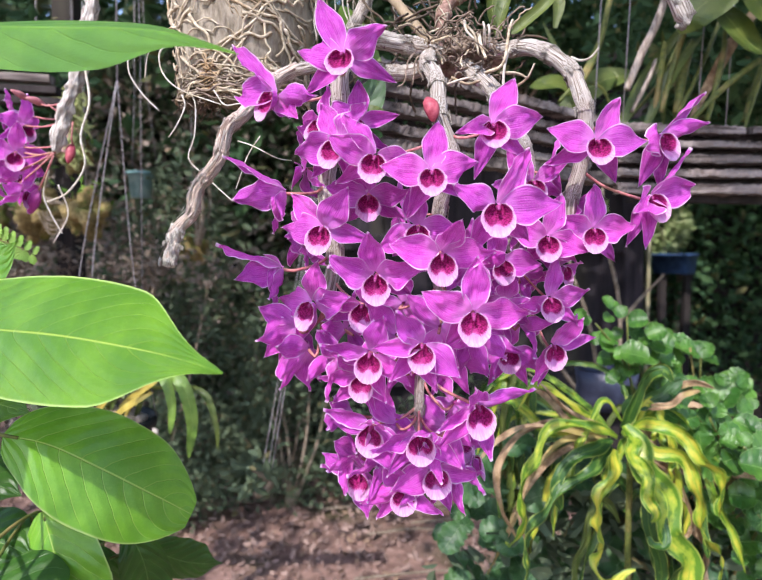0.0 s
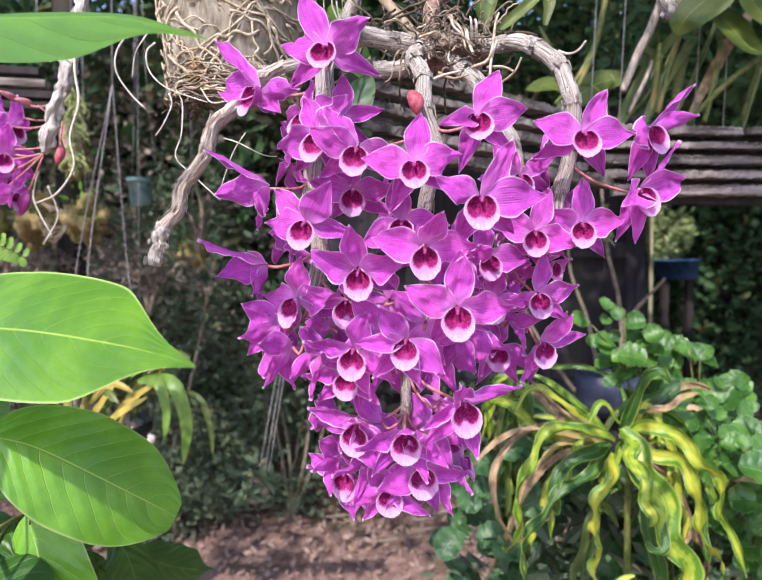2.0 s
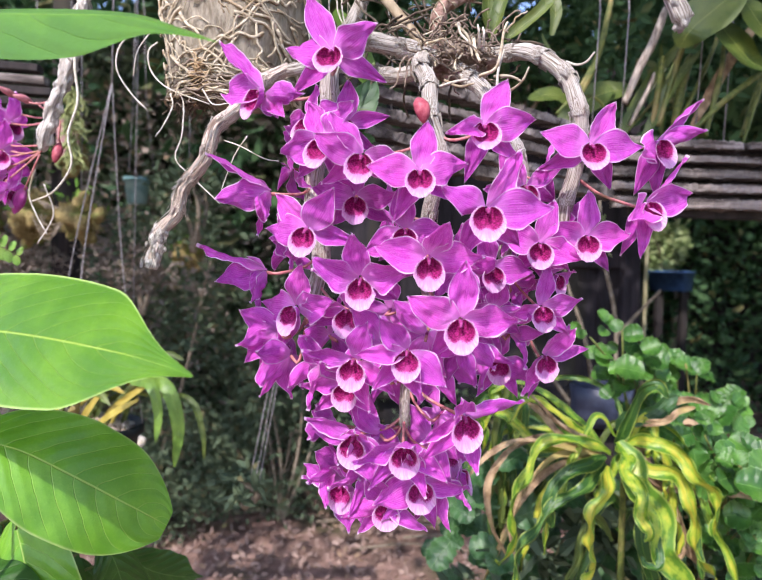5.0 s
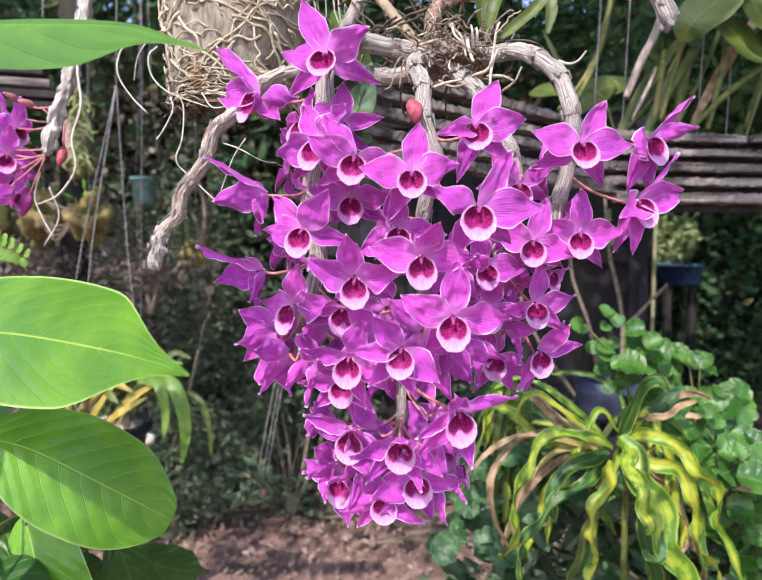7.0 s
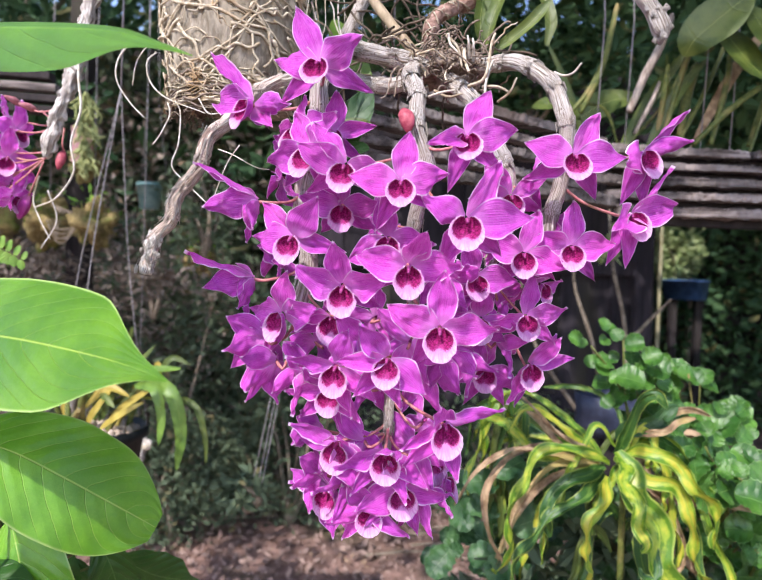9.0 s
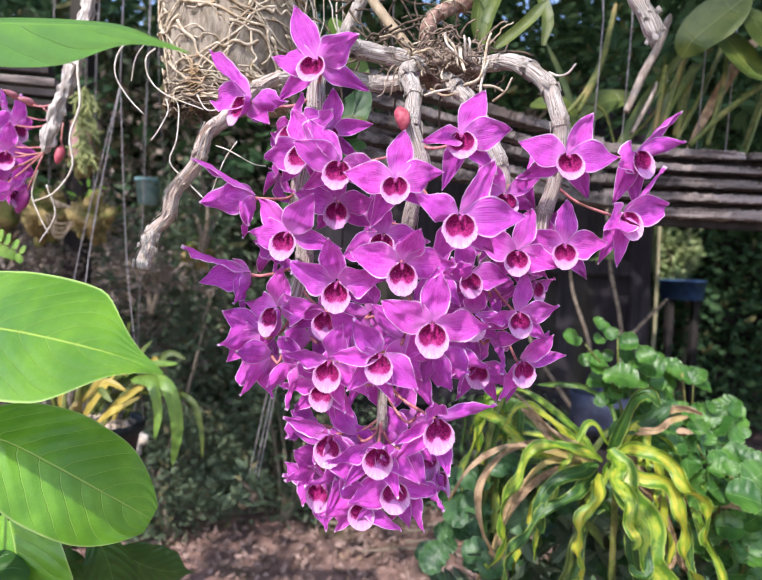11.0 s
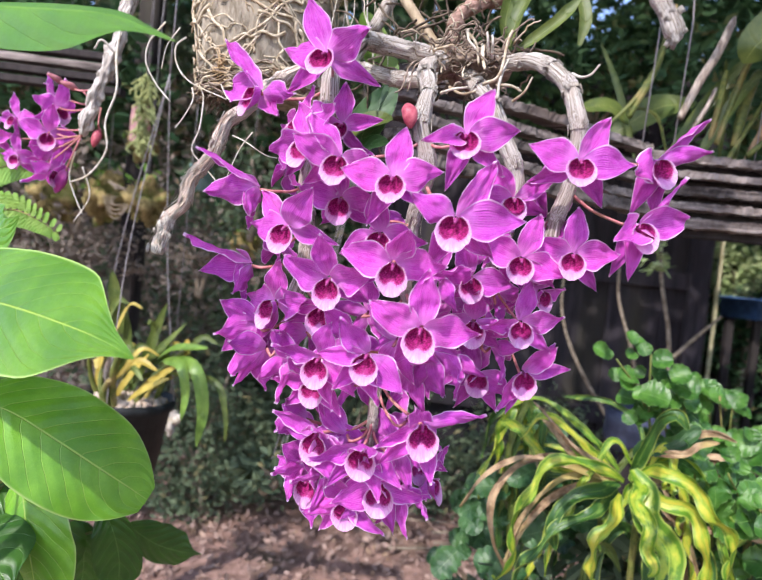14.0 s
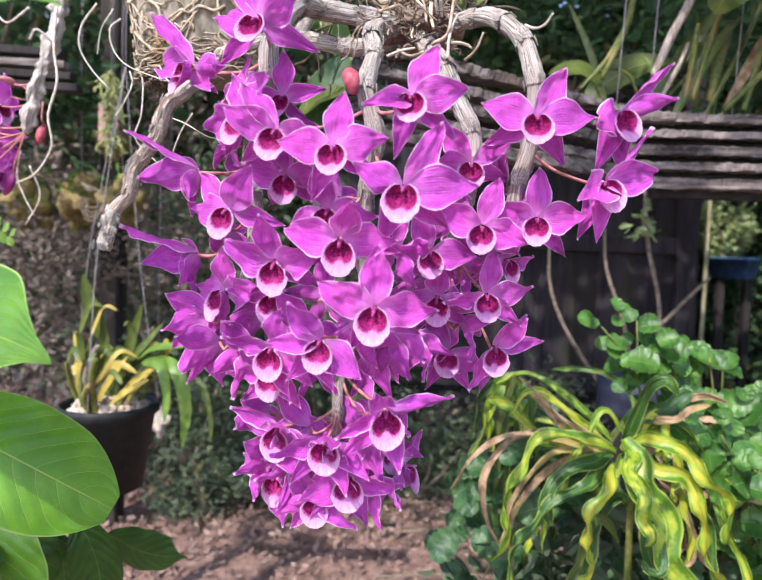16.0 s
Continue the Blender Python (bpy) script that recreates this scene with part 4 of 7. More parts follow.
aerial_root([(0.0644, 0.4900, 1.4387), (0.0727, 0.4800, 1.4255), (0.0758, 0.4750, 1.4089)], 0.0026)
aerial_root([(0.0558, 0.4800, 1.3918), (0.0652, 0.4650, 1.3830), (0.0754, 0.4600, 1.3841)], 0.0026)

# ---- the log it grows on ----
LOG = Vector((-0.137, 0.616, 1.414))
log = thing("mounting_log", LOG, "hanging grey-brown log covered in orchid roots", "log")
rows = []
bm = bmesh.new()
for j in range(70):
    s = j / 69
    row = []
    for i in range(130):
        a = 6.28318 * i / 130
        r = 0.0695 + 0.003 * s + 0.0035 * noise.noise(Vector((math.cos(a) * 3, math.sin(a) * 3, s * 4))) + 0.0018 * noise.noise(Vector((math.cos(a) * 14, math.sin(a) * 14, s * 16)))
        r *= 0.88 + 0.12 * min(1.0, s * 9)
        row.append(bm.verts.new((math.cos(a) * r, math.sin(a) * r, s * 0.46)))
    rows.append(row)
grid_faces(bm, rows, loop=True)
bm.faces.new(rows[0][::-1])
bm.faces.new(rows[-1])
part("bark", roughen(bm, 0.0024, 75), BARK, log)
part("hanging_wire", tube([Vector((0, 0, 0.45)), Vector((0, 0, 0.9)), Vector((0, 0, 1.9))], lambda s: 0.0012, 6), WIRE, log)

rng = random.Random(5)
for k in range(84):
    a = rng.uniform(-2.9, -0.2)
    p, out = Vector((a, rng.uniform(0.005, 0.10) if k % 2 else rng.uniform(0.03, 0.30), 0)), []
    slope = rng.choice((-1, -1, 0.1)) * rng.uniform(0.2, 1.1)
    lean = rng.choice((-1, 1, 1)) * rng.uniform(0.2, 1.3)
    for q in range(10):
        r = (0.0722 + 0.006 * p.y) * (0.89 + 0.11 * min(1.0, max(p.y, 0.0) * 19))
        out.append(LOG + Vector((math.cos(p.x) * r, math.sin(p.x) * r, max(p.y, -0.012))))
        p = p + Vector((lean * 0.14 + rng.uniform(-0.07, 0.07), slope * 0.012 + rng.uniform(-0.006, 0.006), 0))
    aerial_root(out, rng.uniform(0.0012, 0.0034), None, ROOT)
# roots that run round the log's lower rim
for k in range(84):
    a, high, r = rng.uniform(-3.4, -0.9), rng.uniform(-0.014, 0.014), rng.uniform(0.058, 0.067)
    step = rng.uniform(0.09, 0.17)
    ring = [LOG + Vector((math.cos(a + step * q) * r, math.sin(a + step * q) * r, high + rng.uniform(-0.003, 0.003) + 0.0012 * q * (k % 3 - 1))) for q in range(9)]
    aerial_root(ring, rng.uniform(0.0010, 0.0024), None, rng.choice((ROOT, FIBRE)))
# short skirt of roots under the log
for k in range(44):
    a = rng.uniform(-3.4, -1.6)
    r = rng.uniform(0.035, 0.062)
    base = LOG + Vector((math.cos(a) * r, math.sin(a) * r, rng.uniform(-0.006, 0.008)))
    aerial_root(wander(base, (rng.uniform(-0.7, 0.7), rng.uniform(-0.8, 0.2), rng.uniform(-0.9, 0.1)), rng.uniform(0.010, 0.026), rng, 0.4, 0.7), rng.uniform(0.0011, 0.0022))
moss_bm = bmesh.new()
for k in range(200):
    a = rng.uniform(-3.5, -1.8)
    base = LOG + Vector((math.cos(a) * rng.uniform(0.030, 0.060), math.sin(a) * rng.uniform(0.030, 0.060), rng.uniform(-0.016, 0.010)))
    tube(smooth_path(wander(base, (rng.uniform(-1, 1), rng.uniform(-1, 0.3), rng.uniform(-0.5, 0.4)), rng.uniform(0.010, 0.024), rng, 0.3, 0.9, 5), 7), lambda s: 0.0007, 4, bm=moss_bm, cap=False)
for v in moss_bm.verts:
    v.co -= LOG
tagged(part("root_fringe", moss_bm, FIBRE, log, "fringe of fine brown rootlets under the log"), kind="stuff")
# long hanging roots left of the log
aerial_root([(-0.2110, 0.5500, 1.4554), (-0.2253, 0.5500, 1.4361), (-0.2266, 0.5500, 1.4168), (-0.2144, 0.5500, 1.3974), (-0.2002, 0.5500, 1.3832)], 0.0018, None, WHITE_ROOT)
aerial_root([(-0.2016, 0.5600, 1.4547), (-0.2130, 0.5600, 1.4373), (-0.2166, 0.5600, 1.4155)], 0.0013, None, WHITE_ROOT)
aerial_root([(-0.1951, 0.5600, 1.4460), (-0.1992, 0.5500, 1.4340), (-0.1965, 0.5500, 1.4168), (-0.1772, 0.5400, 1.3990), (-0.1391, 0.5300, 1.3837)], 0.0016, None, WHITE_ROOT)
aerial_root([(-0.1695, 0.5400, 1.3969), (-0.1645, 0.5400, 1.3863), (-0.1659, 0.5400, 1.3586), (-0.1714, 0.5400, 1.3393), (-0.1577, 0.5400, 1.3243), (-0.1296, 0.5300, 1.2997)], 0.0014, None, WHITE_ROOT)
aerial_root([(-0.1760, 0.5400, 1.3947), (-0.1741, 0.5400, 1.3841), (-0.1821, 0.5400, 1.3671), (-0.1888, 0.5400, 1.3577)], 0.0015, None, WHITE_ROOT)
aerial_root([(-0.0956, 0.4800, 1.3465), (-0.1054, 0.4800, 1.3313), (-0.1153, 0.4800, 1.3046)], 0.0011, None, WHITE_ROOT)
aerial_root([(-0.1153, 0.4900, 1.3447), (-0.1014, 0.4800, 1.3389), (-0.0806, 0.4700, 1.3278), (-0.0678, 0.4600, 1.3243)], 0.0010, None, WHITE_ROOT)
aerial_root([(-0.1452, 0.5300, 1.3962), (-0.1348, 0.5250, 1.3825), (-0.1190, 0.5200, 1.3824)], 0.0015, None, WHITE_ROOT)

for k in range(14):
    x = rng.uniform(-0.062, -0.004)
    top = Vector((x, rng.uniform(0.585, 0.62), rng.uniform(1.50, 1.54)))
    aerial_root(wander(top, (rng.uniform(-0.3, 0.5), rng.uniform(-0.2, 0.2), -1), rng.uniform(0.05, 0.10), rng, 0.5, 0.3), rng.uniform(0.0008, 0.0016), None, rng.choice((ROOT, WHITE_ROOT)))

# ---- broad-leaved shrub beside the camera ----
SHRUB = Vector((-0.33, 0.43, 0.0))
shrub = thing("broad_leaved_shrub", SHRUB, "young shrub with large glossy bright green leaves", "shrub")
trunk_path = [(-0.33, 0.43, 0.0), (-0.335, 0.44, 0.5), (-0.32, 0.42, 0.95), (-0.325, 0.43, 1.25), (-0.315, 0.41, 1.5)]
part("stem", tube(shifted(smooth_path(trunk_path, 40), SHRUB), lambda s: 0.010 - 0.005 * s, 12, 0.06), WOODY, shrub, "thin brown woody stem")


def broad_leaf(path, face, width, material, peak=0.5, sharp=0.72, cup=-0.18, wave=0.02, waves=3.5, fold=0.0, join=None, twist=0.0, label="", outline=drip):
    """A leaf with a raised midrib and a stalk that runs to the stem."""
    curve = smooth_path(path, 44)
    blade = part("leaf", strip(shifted(curve, SHRUB), face, width, outline(peak, sharp), 16, cup, wave, waves, twist, 0.7, fold), material, shrub, label)
    if join:
        way = smooth_path([join, Vector(join).lerp(curve[0], 0.6) + Vector((0, 0, 0.008)), curve[0], curve[3]], 12)
        part("petiole", tube(shifted(way, SHRUB), lambda s: 0.0022 - 0.001 * s, 8), STEM, blade)
    return blade


broad_leaf([(-0.3646, 0.4300, 1.2123), (-0.2642, 0.3850, 1.2062), (-0.1864, 0.3450, 1.2056), (-0.1231, 0.3120, 1.2017), (-0.0924, 0.2950, 1.1980), (-0.0753, 0.2830, 1.1955)], (0.20, -0.90, 0.40), 0.080, LEAF, 0.50, 0.55, -0.10, 0.012, 2.5, join=(-0.325, 0.43, 1.25), label="large glossy light green leaf")
# unseen leaf, added only to block sun from the lower leaves
broad_leaf([(-0.395, 0.315, 1.275), (-0.365, 0.300, 1.262), (-0.330, 0.288, 1.240), (-0.295, 0.280, 1.212)], (-0.3, -0.6, 0.73), 0.075, LEAF, 0.5, 0.6, -0.1, join=(-0.325, 0.43, 1.22))


def blunt(peak=0.5, sharp=0.5):
    """Outline of a leaf whose tip is curled under."""
    body = oval(peak, sharp)
    return lambda s: body(s) if s < peak else 1 - 0.74 * ((s - peak) / (1 - peak)) ** 2.8


broad_leaf([(-0.2654, 0.4150, 1.1264), (-0.2361, 0.4200, 1.1179), (-0.2032, 0.4300, 1.0968), (-0.1805, 0.4430, 1.0773), (-0.1627, 0.4560, 1.0603), (-0.1503, 0.4660, 1.0475)], (0.32, -0.76, 0.50), 0.084, LEAF_DEEP, 0.50, 0.48, -0.12, 0.012, 3.0, join=(-0.322, 0.42, 1.12), label="large green leaf with its tip curled under", outline=blunt)
broad_leaf([(-0.3534, 0.4000, 1.3947), (-0.2579, 0.3600, 1.3858), (-0.1762, 0.3250, 1.3724), (-0.1151, 0.3000, 1.3620), (-0.0820, 0.2840, 1.3499), (-0.0638, 0.2750, 1.3416)], (0.05, -0.86, 0.50), 0.042, LEAF_UNDER, 0.45, 0.70, -0.10, 0.02, 2.0, -0.45, join=(-0.316, 0.412, 1.46), label="large light green leaf seen from below")
broad_leaf([(-0.3071, 0.5323, 1.0225), (-0.2947, 0.5230, 0.9999), (-0.2833, 0.5149, 0.9731), (-0.2780, 0.5207, 0.9341), (-0.2866, 0.5439, 0.8873)], (-0.15, -0.85, 0.35), 0.084, LEAF_DEEP, 0.45, 0.55, -0.15, 0.015, join=(-0.325, 0.43, 1.0))
# lower leaves take the dark copy, so their shade is in the colour
broad_leaf([(-0.257, 0.59, 0.979), (-0.243, 0.59, 0.955), (-0.239, 0.6, 0.919), (-0.243, 0.61, 0.876)], (0.3, -0.8, -0.1), 0.048, LEAF_SHADED, 0.45, 0.6, 0.25, 0.02, join=(-0.325, 0.43, 0.93), label="dark green hanging leaf, its colour darkened for shade")
broad_leaf([(-0.296, 0.62, 0.946), (-0.291, 0.62, 0.92), (-0.295, 0.63, 0.885), (-0.304, 0.64, 0.846)], (0.6, -0.8, -0.1), 0.040, LEAF_SHADED, 0.45, 0.6, 0.2, 0.02, join=(-0.327, 0.433, 0.92))
broad_leaf([(-0.27, 0.67, 0.924), (-0.241, 0.68, 0.902), (-0.215, 0.69, 0.891), (-0.189, 0.7, 0.886)], (0.25, -0.9, -0.25), 0.056, LEAF_SHADED, 0.45, 0.6, -0.15, 0.02, join=(-0.325, 0.43, 0.95), label="dark green lower leaf, coloured for the shade it is in")
broad_leaf([(-0.3847, 0.5200, 1.2381), (-0.3481, 0.5100, 1.2445), (-0.3168, 0.5000, 1.2527), (-0.3027, 0.5000, 1.2636)], (0.3, -0.8, 0.3), 0.055, LEAF_DEEP, 0.5, 0.7, -0.1, join=(-0.325, 0.43, 1.23))
broad_leaf([(-0.3818, 0.5000, 1.1405), (-0.3384, 0.4900, 1.1366), (-0.3074, 0.4850, 1.1297), (-0.2840, 0.4800, 1.1250)], (0.2, -0.6, 0.75), 0.060, LEAF, 0.5, 0.65, -0.1, join=(-0.325, 0.43, 1.1))
broad_leaf([(-0.4075, 0.5300, 1.0634), (-0.3616, 0.5200, 1.0604), (-0.3362, 0.5200, 1.0495), (-0.3172, 0.5200, 1.0407)], (0.2, -0.6, 0.75), 0.060, LEAF_SHADED, 0.5, 0.65, -0.1, join=(-0.325, 0.43, 1.05))
broad_leaf([(-0.4226, 0.5400, 0.9870), (-0.3707, 0.5300, 0.9964), (-0.3336, 0.5200, 0.9968), (-0.3082, 0.5200, 0.9835)], (0.2, -0.6, 0.75), 0.070, LEAF_SHADED, 0.5, 0.65, -0.1, join=(-0.328, 0.435, 0.9))
broad_leaf([(-0.3292, 0.5500, 1.0101), (-0.3132, 0.5600, 0.9678), (-0.3056, 0.5700, 0.9238), (-0.3024, 0.5800, 0.8782)], (0.5, -0.8, 0.3), 0.085, LEAF_SHADED, 0.5, 0.65, -0.1, join=(-0.328, 0.435, 0.95))
broad_leaf([(-0.3760, 0.5000, 0.9724), (-0.3320, 0.4900, 0.9717), (-0.2896, 0.4800, 0.9671), (-0.2606, 0.4700, 0.9528)], (0.2, -0.6, 0.75), 0.085, LEAF_SHADED, 0.5, 0.65, -0.1, join=(-0.33, 0.435, 0.85))

# ---- second orchid on the cane at the far left ----
WEST = Vector((-0.3305, 0.6600, 1.5373))
second = thing("small_orchid_plant", WEST, "smaller magenta orchid with buds on an old white cane", "orchid")
west_path = smooth_path([(-0.2890, 0.6700, 1.6135), (-0.3060, 0.6600, 1.5450), (-0.3170, 0.6550, 1.4770), (-0.3280, 0.6500, 1.4340), (-0.3400, 0.6500, 1.3990), (-0.3490, 0.6500, 1.3640)], 90)


def west_girth(s):
    k = (s * 6) % 1.0
    return 0.0080 * (0.86 + 0.22 * k ** 1.5 + 0.16 * noise.noise(Vector((s * 22, 3, 0)))) * min(1.0, (1.01 - s) * 14) ** 0.5


part("cane", roughen(tube(shifted(west_path, WEST), west_girth, 36, 0.16, 5, 2.0), 0.0046, 105), PALE_CANE, second, "old papery white cane")
for x, y, z, yaw, pitch, roll, size in ((-0.4245, 0.7, 1.4154, -70, 20, -10, 1.0), (-0.3997, 0.68, 1.3985, 75, 20, 0, 1.1), (-0.4036, 0.67, 1.366, 25, 30, 10, 1.1), (-0.3971, 0.67, 1.3242, 85, 30, 0, 1.0), (-0.4101, 0.69, 1.3432, 60, 40, 0, 0.9), (-0.4604, 0.69, 1.3851, -20, 10, 0, 0.95), (-0.4548, 0.69, 1.3404, -10, 20, 0, 0.95), (-0.4954, 0.7, 1.3644, -20, 10, 0, 0.95)):
    bloom(x, y, z, yaw, pitch, size, (roll, 0), (roll - 84, 0), (roll + 84, 0), on=second, roots=west_path)
bud((-0.3810, 0.6600, 1.4217), (-0.3885, 0.6400, 1.4266), 0.0075, second, PALE_BUD)
bud((-0.3643, 0.6600, 1.4165), (-0.3764, 0.6450, 1.4203), 0.008, second, PALE_BUD)
bud((-0.3349, 0.6600, 1.3744), (-0.3382, 0.6550, 1.3527), 0.0105, second)
bud((-0.3846, 0.6800, 1.3284), (-0.3964, 0.6800, 1.3002), 0.014, second, PETAL_SHADE, "magenta flower bud about to open")
for a, b in (((-0.3314, 0.6500, 1.4115), (-0.3601, 0.6600, 1.4165)), ((-0.3292, 0.6500, 1.3961), (-0.3339, 0.6600, 1.3723)), ((-0.3510, 0.6500, 1.3601), (-0.3858, 0.6800, 1.3246)), ((-0.3338, 0.6500, 1.4166), (-0.3799, 0.6600, 1.4217))):
    part("bud_stalk", tube(shifted(smooth_path([a, Vector(a).lerp(Vector(b), 0.5) + Vector((0, -0.004, -0.006)), b], 8), WEST), lambda s: 0.0010, 6), STALK, second)
for way, w in (([(-0.3074, 0.6400, 1.4890), (-0.3070, 0.6350, 1.4475), (-0.3038, 0.6350, 1.4127), (-0.3139, 0.6350, 1.3777), (-0.3101, 0.6350, 1.3475), (-0.3313, 0.6400, 1.3202), (-0.3559, 0.6450, 1.3105)], 0.0030),
               ([(-0.3368, 0.6400, 1.4890), (-0.3601, 0.6400, 1.4740), (-0.3750, 0.6400, 1.4840), (-0.3926, 0.6400, 1.4890)], 0.0026),
               ([(-0.3123, 0.6400, 1.4541), (-0.3221, 0.6300, 1.4632), (-0.3299, 0.6300, 1.4534)], 0.0030),
               ([(-0.3621, 0.6600, 1.3461), (-0.3738, 0.6700, 1.3209), (-0.3663, 0.6700, 1.2994), (-0.3545, 0.6700, 1.2779)], 0.0022),
               ([(-0.3520, 0.6600, 1.3303), (-0.3474, 0.6700, 1.2994), (-0.3645, 0.6700, 1.2672)], 0.0020)):
    aerial_root(way, w, second, WHITE_ROOT)

part("hanging_wire", tube(smooth_path([west_path[0] - WEST, west_path[0] - WEST + Vector((0.01, 0.02, 0.5)), west_path[0] - WEST + Vector((0.0, 0.05, 1.6))], 12), lambda s: 0.0012, 6), WIRE, second)
# fern frond reaching in below it
FRONDS = Vector((-0.5254, 0.7200, 1.2684))
fern = thing("fern", FRONDS, "light green fern frond with small paired leaflets", "fern")
for way in ([(-0.5254, 0.7200, 1.2684), (-0.4720, 0.7100, 1.2767), (-0.4262, 0.7000, 1.2651), (-0.4011, 0.7000, 1.2527)], [(-0.5442, 0.7400, 1.3164), (-0.5069, 0.7300, 1.3301), (-0.4651, 0.7200, 1.3348), (-0.4422, 0.7200, 1.3262)]):
    curve = smooth_path(way, 26)
    axis = part("rachis", tube(shifted(curve, FRONDS), lambda s: 0.0012 - 0.0007 * s, 6), STEM, fern)
    for i in range(3, 26, 2):
        t = tangents(curve)[i]
        for side in (-1, 1):
            out = (Vector((0, -0.25, 1.0)) - t * t.z).normalized() * side
            size = 0.024 * (1 - 0.55 * (i / 26) ** 2)
            leaflet = smooth_path([curve[i], curve[i] + out * size * 0.5 + t * size * 0.15, curve[i] + out * size + t * size * 0.45], 5)
            part("leaflet", strip(shifted(leaflet, FRONDS), (0.1, -1, 0.5), size * 0.80, oval(0.5, 0.42), 6, -0.1, 0.03, 2.5), FERN, axis)

# ---- young shoot and leaves behind the crown ----
SHOOT = Vector((0.0991, 0.5300, 1.4479))
shoot = thing("orchid_shoot", SHOOT, "young orchid shoot with fresh green strap leaves", "orchid")


def strap(plant, at, way, width, material, face=(0, -1, 0.3), cup=0.25, twist=0.0, shape=strap_shape, name="leaf", wave=0.0, waves=2.0, label=""):
    return part(name, strip(shifted(smooth_path(way, 22), at), face, width, shape, 6, cup, wave, waves, twist), material, plant, label)


strap(shoot, SHOOT, [(0.101, 0.530, 1.440), (0.096, 0.530, 1.463), (0.099, 0.540, 1.488), (0.104, 0.550, 1.516)], 0.014, STRAP_OLIVE, (0.3, -1, 0.2), cup=0.45)
strap(shoot, SHOOT, [(0.100, 0.525, 1.442), (0.104, 0.522, 1.463), (0.113, 0.530, 1.488), (0.120, 0.540, 1.516)], 0.012, STRAP_OLIVE, (-0.5, -1, 0.2), cup=0.45)
strap(shoot, SHOOT, [(0.108, 0.530, 1.441), (0.127, 0.525, 1.455), (0.139, 0.520, 1.465), (0.153, 0.520, 1.482)], 0.010, STRAP_OLIVE, cup=0.45)
strap(shoot, SHOOT, [(0.170, 0.600, 1.475), (0.173, 0.600, 1.500), (0.166, 0.610, 1.535), (0.164, 0.610, 1.565)], 0.012, STRAP_OLIVE, cup=0.4)
strap(shoot, SHOOT, [(-0.034, 0.61, 1.352), (-0.024, 0.60, 1.385), (-0.008, 0.60, 1.412), (0.000, 0.60, 1.430)], 0.036, ROUND_DEEP, cup=0.2, shape=oval(0.5, 0.6))
strap(shoot, SHOOT, [(-0.045, 0.60, 1.372), (-0.022, 0.59, 1.386), (0.004, 0.58, 1.389)], 0.028, STRAP_OLIVE, (0, -0.8, 0.6), cup=0.2, shape=oval(0.5, 0.6))
strap(shoot, SHOOT, [(-0.036, 0.60, 1.357), (-0.016, 0.59, 1.366), (0.002, 0.58, 1.366)], 0.024, ROUND_DEEP, (0, -0.8, 0.6), cup=0.2, shape=oval(0.5, 0.6))
strap(shoot, SHOOT, [(0.000, 0.62, 1.425), (-0.022, 0.62, 1.462), (-0.040, 0.62, 1.505)], 0.036, STRAP, (0.2, -0.8, 0.5), cup=0.2, shape=oval(0.5, 0.6), label="pale green leaf behind the crown")
part("old_stem", tube(shifted(smooth_path([(0.056, 0.525, 1.418), (0.039, 0.540, 1.445), (0.021, 0.550, 1.470), (0.003, 0.560, 1.497), (-0.009, 0.570, 1.522)], 24), SHOOT), lambda s: 0.0046 * (0.95 + 0.12 * ((s * 4) % 1.0)), 14, 0.05), TAN_CANE, shoot, "smooth tan old cane")
part("old_stem", tube(shifted(smooth_path([(-0.0448, 0.6000, 1.4460), (-0.0233, 0.6000, 1.4833), (-0.0066, 0.6000, 1.5204)], 16), SHOOT), lambda s: 0.0065, 12, 0.08), CANE, shoot)

# cane tip hanging from above
TIP = Vector((0.1692, 0.3600, 1.4178))
hanging = thing("hanging_cane", TIP, "dry white orchid cane hanging down from above", "orchid")
part("cane", tube(shifted(smooth_path([(0.1789, 0.4200, 1.5319), (0.1700, 0.3900, 1.4735), (0.1659, 0.3620, 1.4187), (0.1730, 0.3580, 1.3989), (0.1776, 0.3560, 1.3868)], 40), TIP), lambda s: 0.0050 * (0.85 + 0.25 * ((s * 7) % 1)) * min(1, (1.01 - s) * 25) ** 0.5, 18, 0.14, 6), CANE, hanging)
bm = bmesh.new()
rng = random.Random(14)
for k in range(46):
    drop = rng.uniform(-0.004, 0.014)
    end = Vector((0.1764, 0.3570, 1.3888)) - TIP + Vector((rng.gauss(0, 0.0030) - drop * 0.35, rng.gauss(0, 0.0026), drop))
    blob(bm, end, (rng.uniform(0.0008, 0.0020), rng.uniform(0.0008, 0.002), rng.uniform(0.0010, 0.0030)), k, 5, 7, 0.9)
part("knobby_end", bm, PALE_CANE, hanging, "ragged knobby white end")

# ---- slatted rack of weathered wood ----
RACK = Vector((0.40, 1.03, 1.30))
rack = thing("slatted_rack", RACK, "weathered grey wooden slats stacked into a hanging rack", "rack")


def slat(a, b, thick, width=0.022, seed=0.0):
    part("slat", plank(Vector(a) - RACK, Vector(b) - RACK, width, thick, seed, wobble=0.42, steps=110), SLAT, rack)


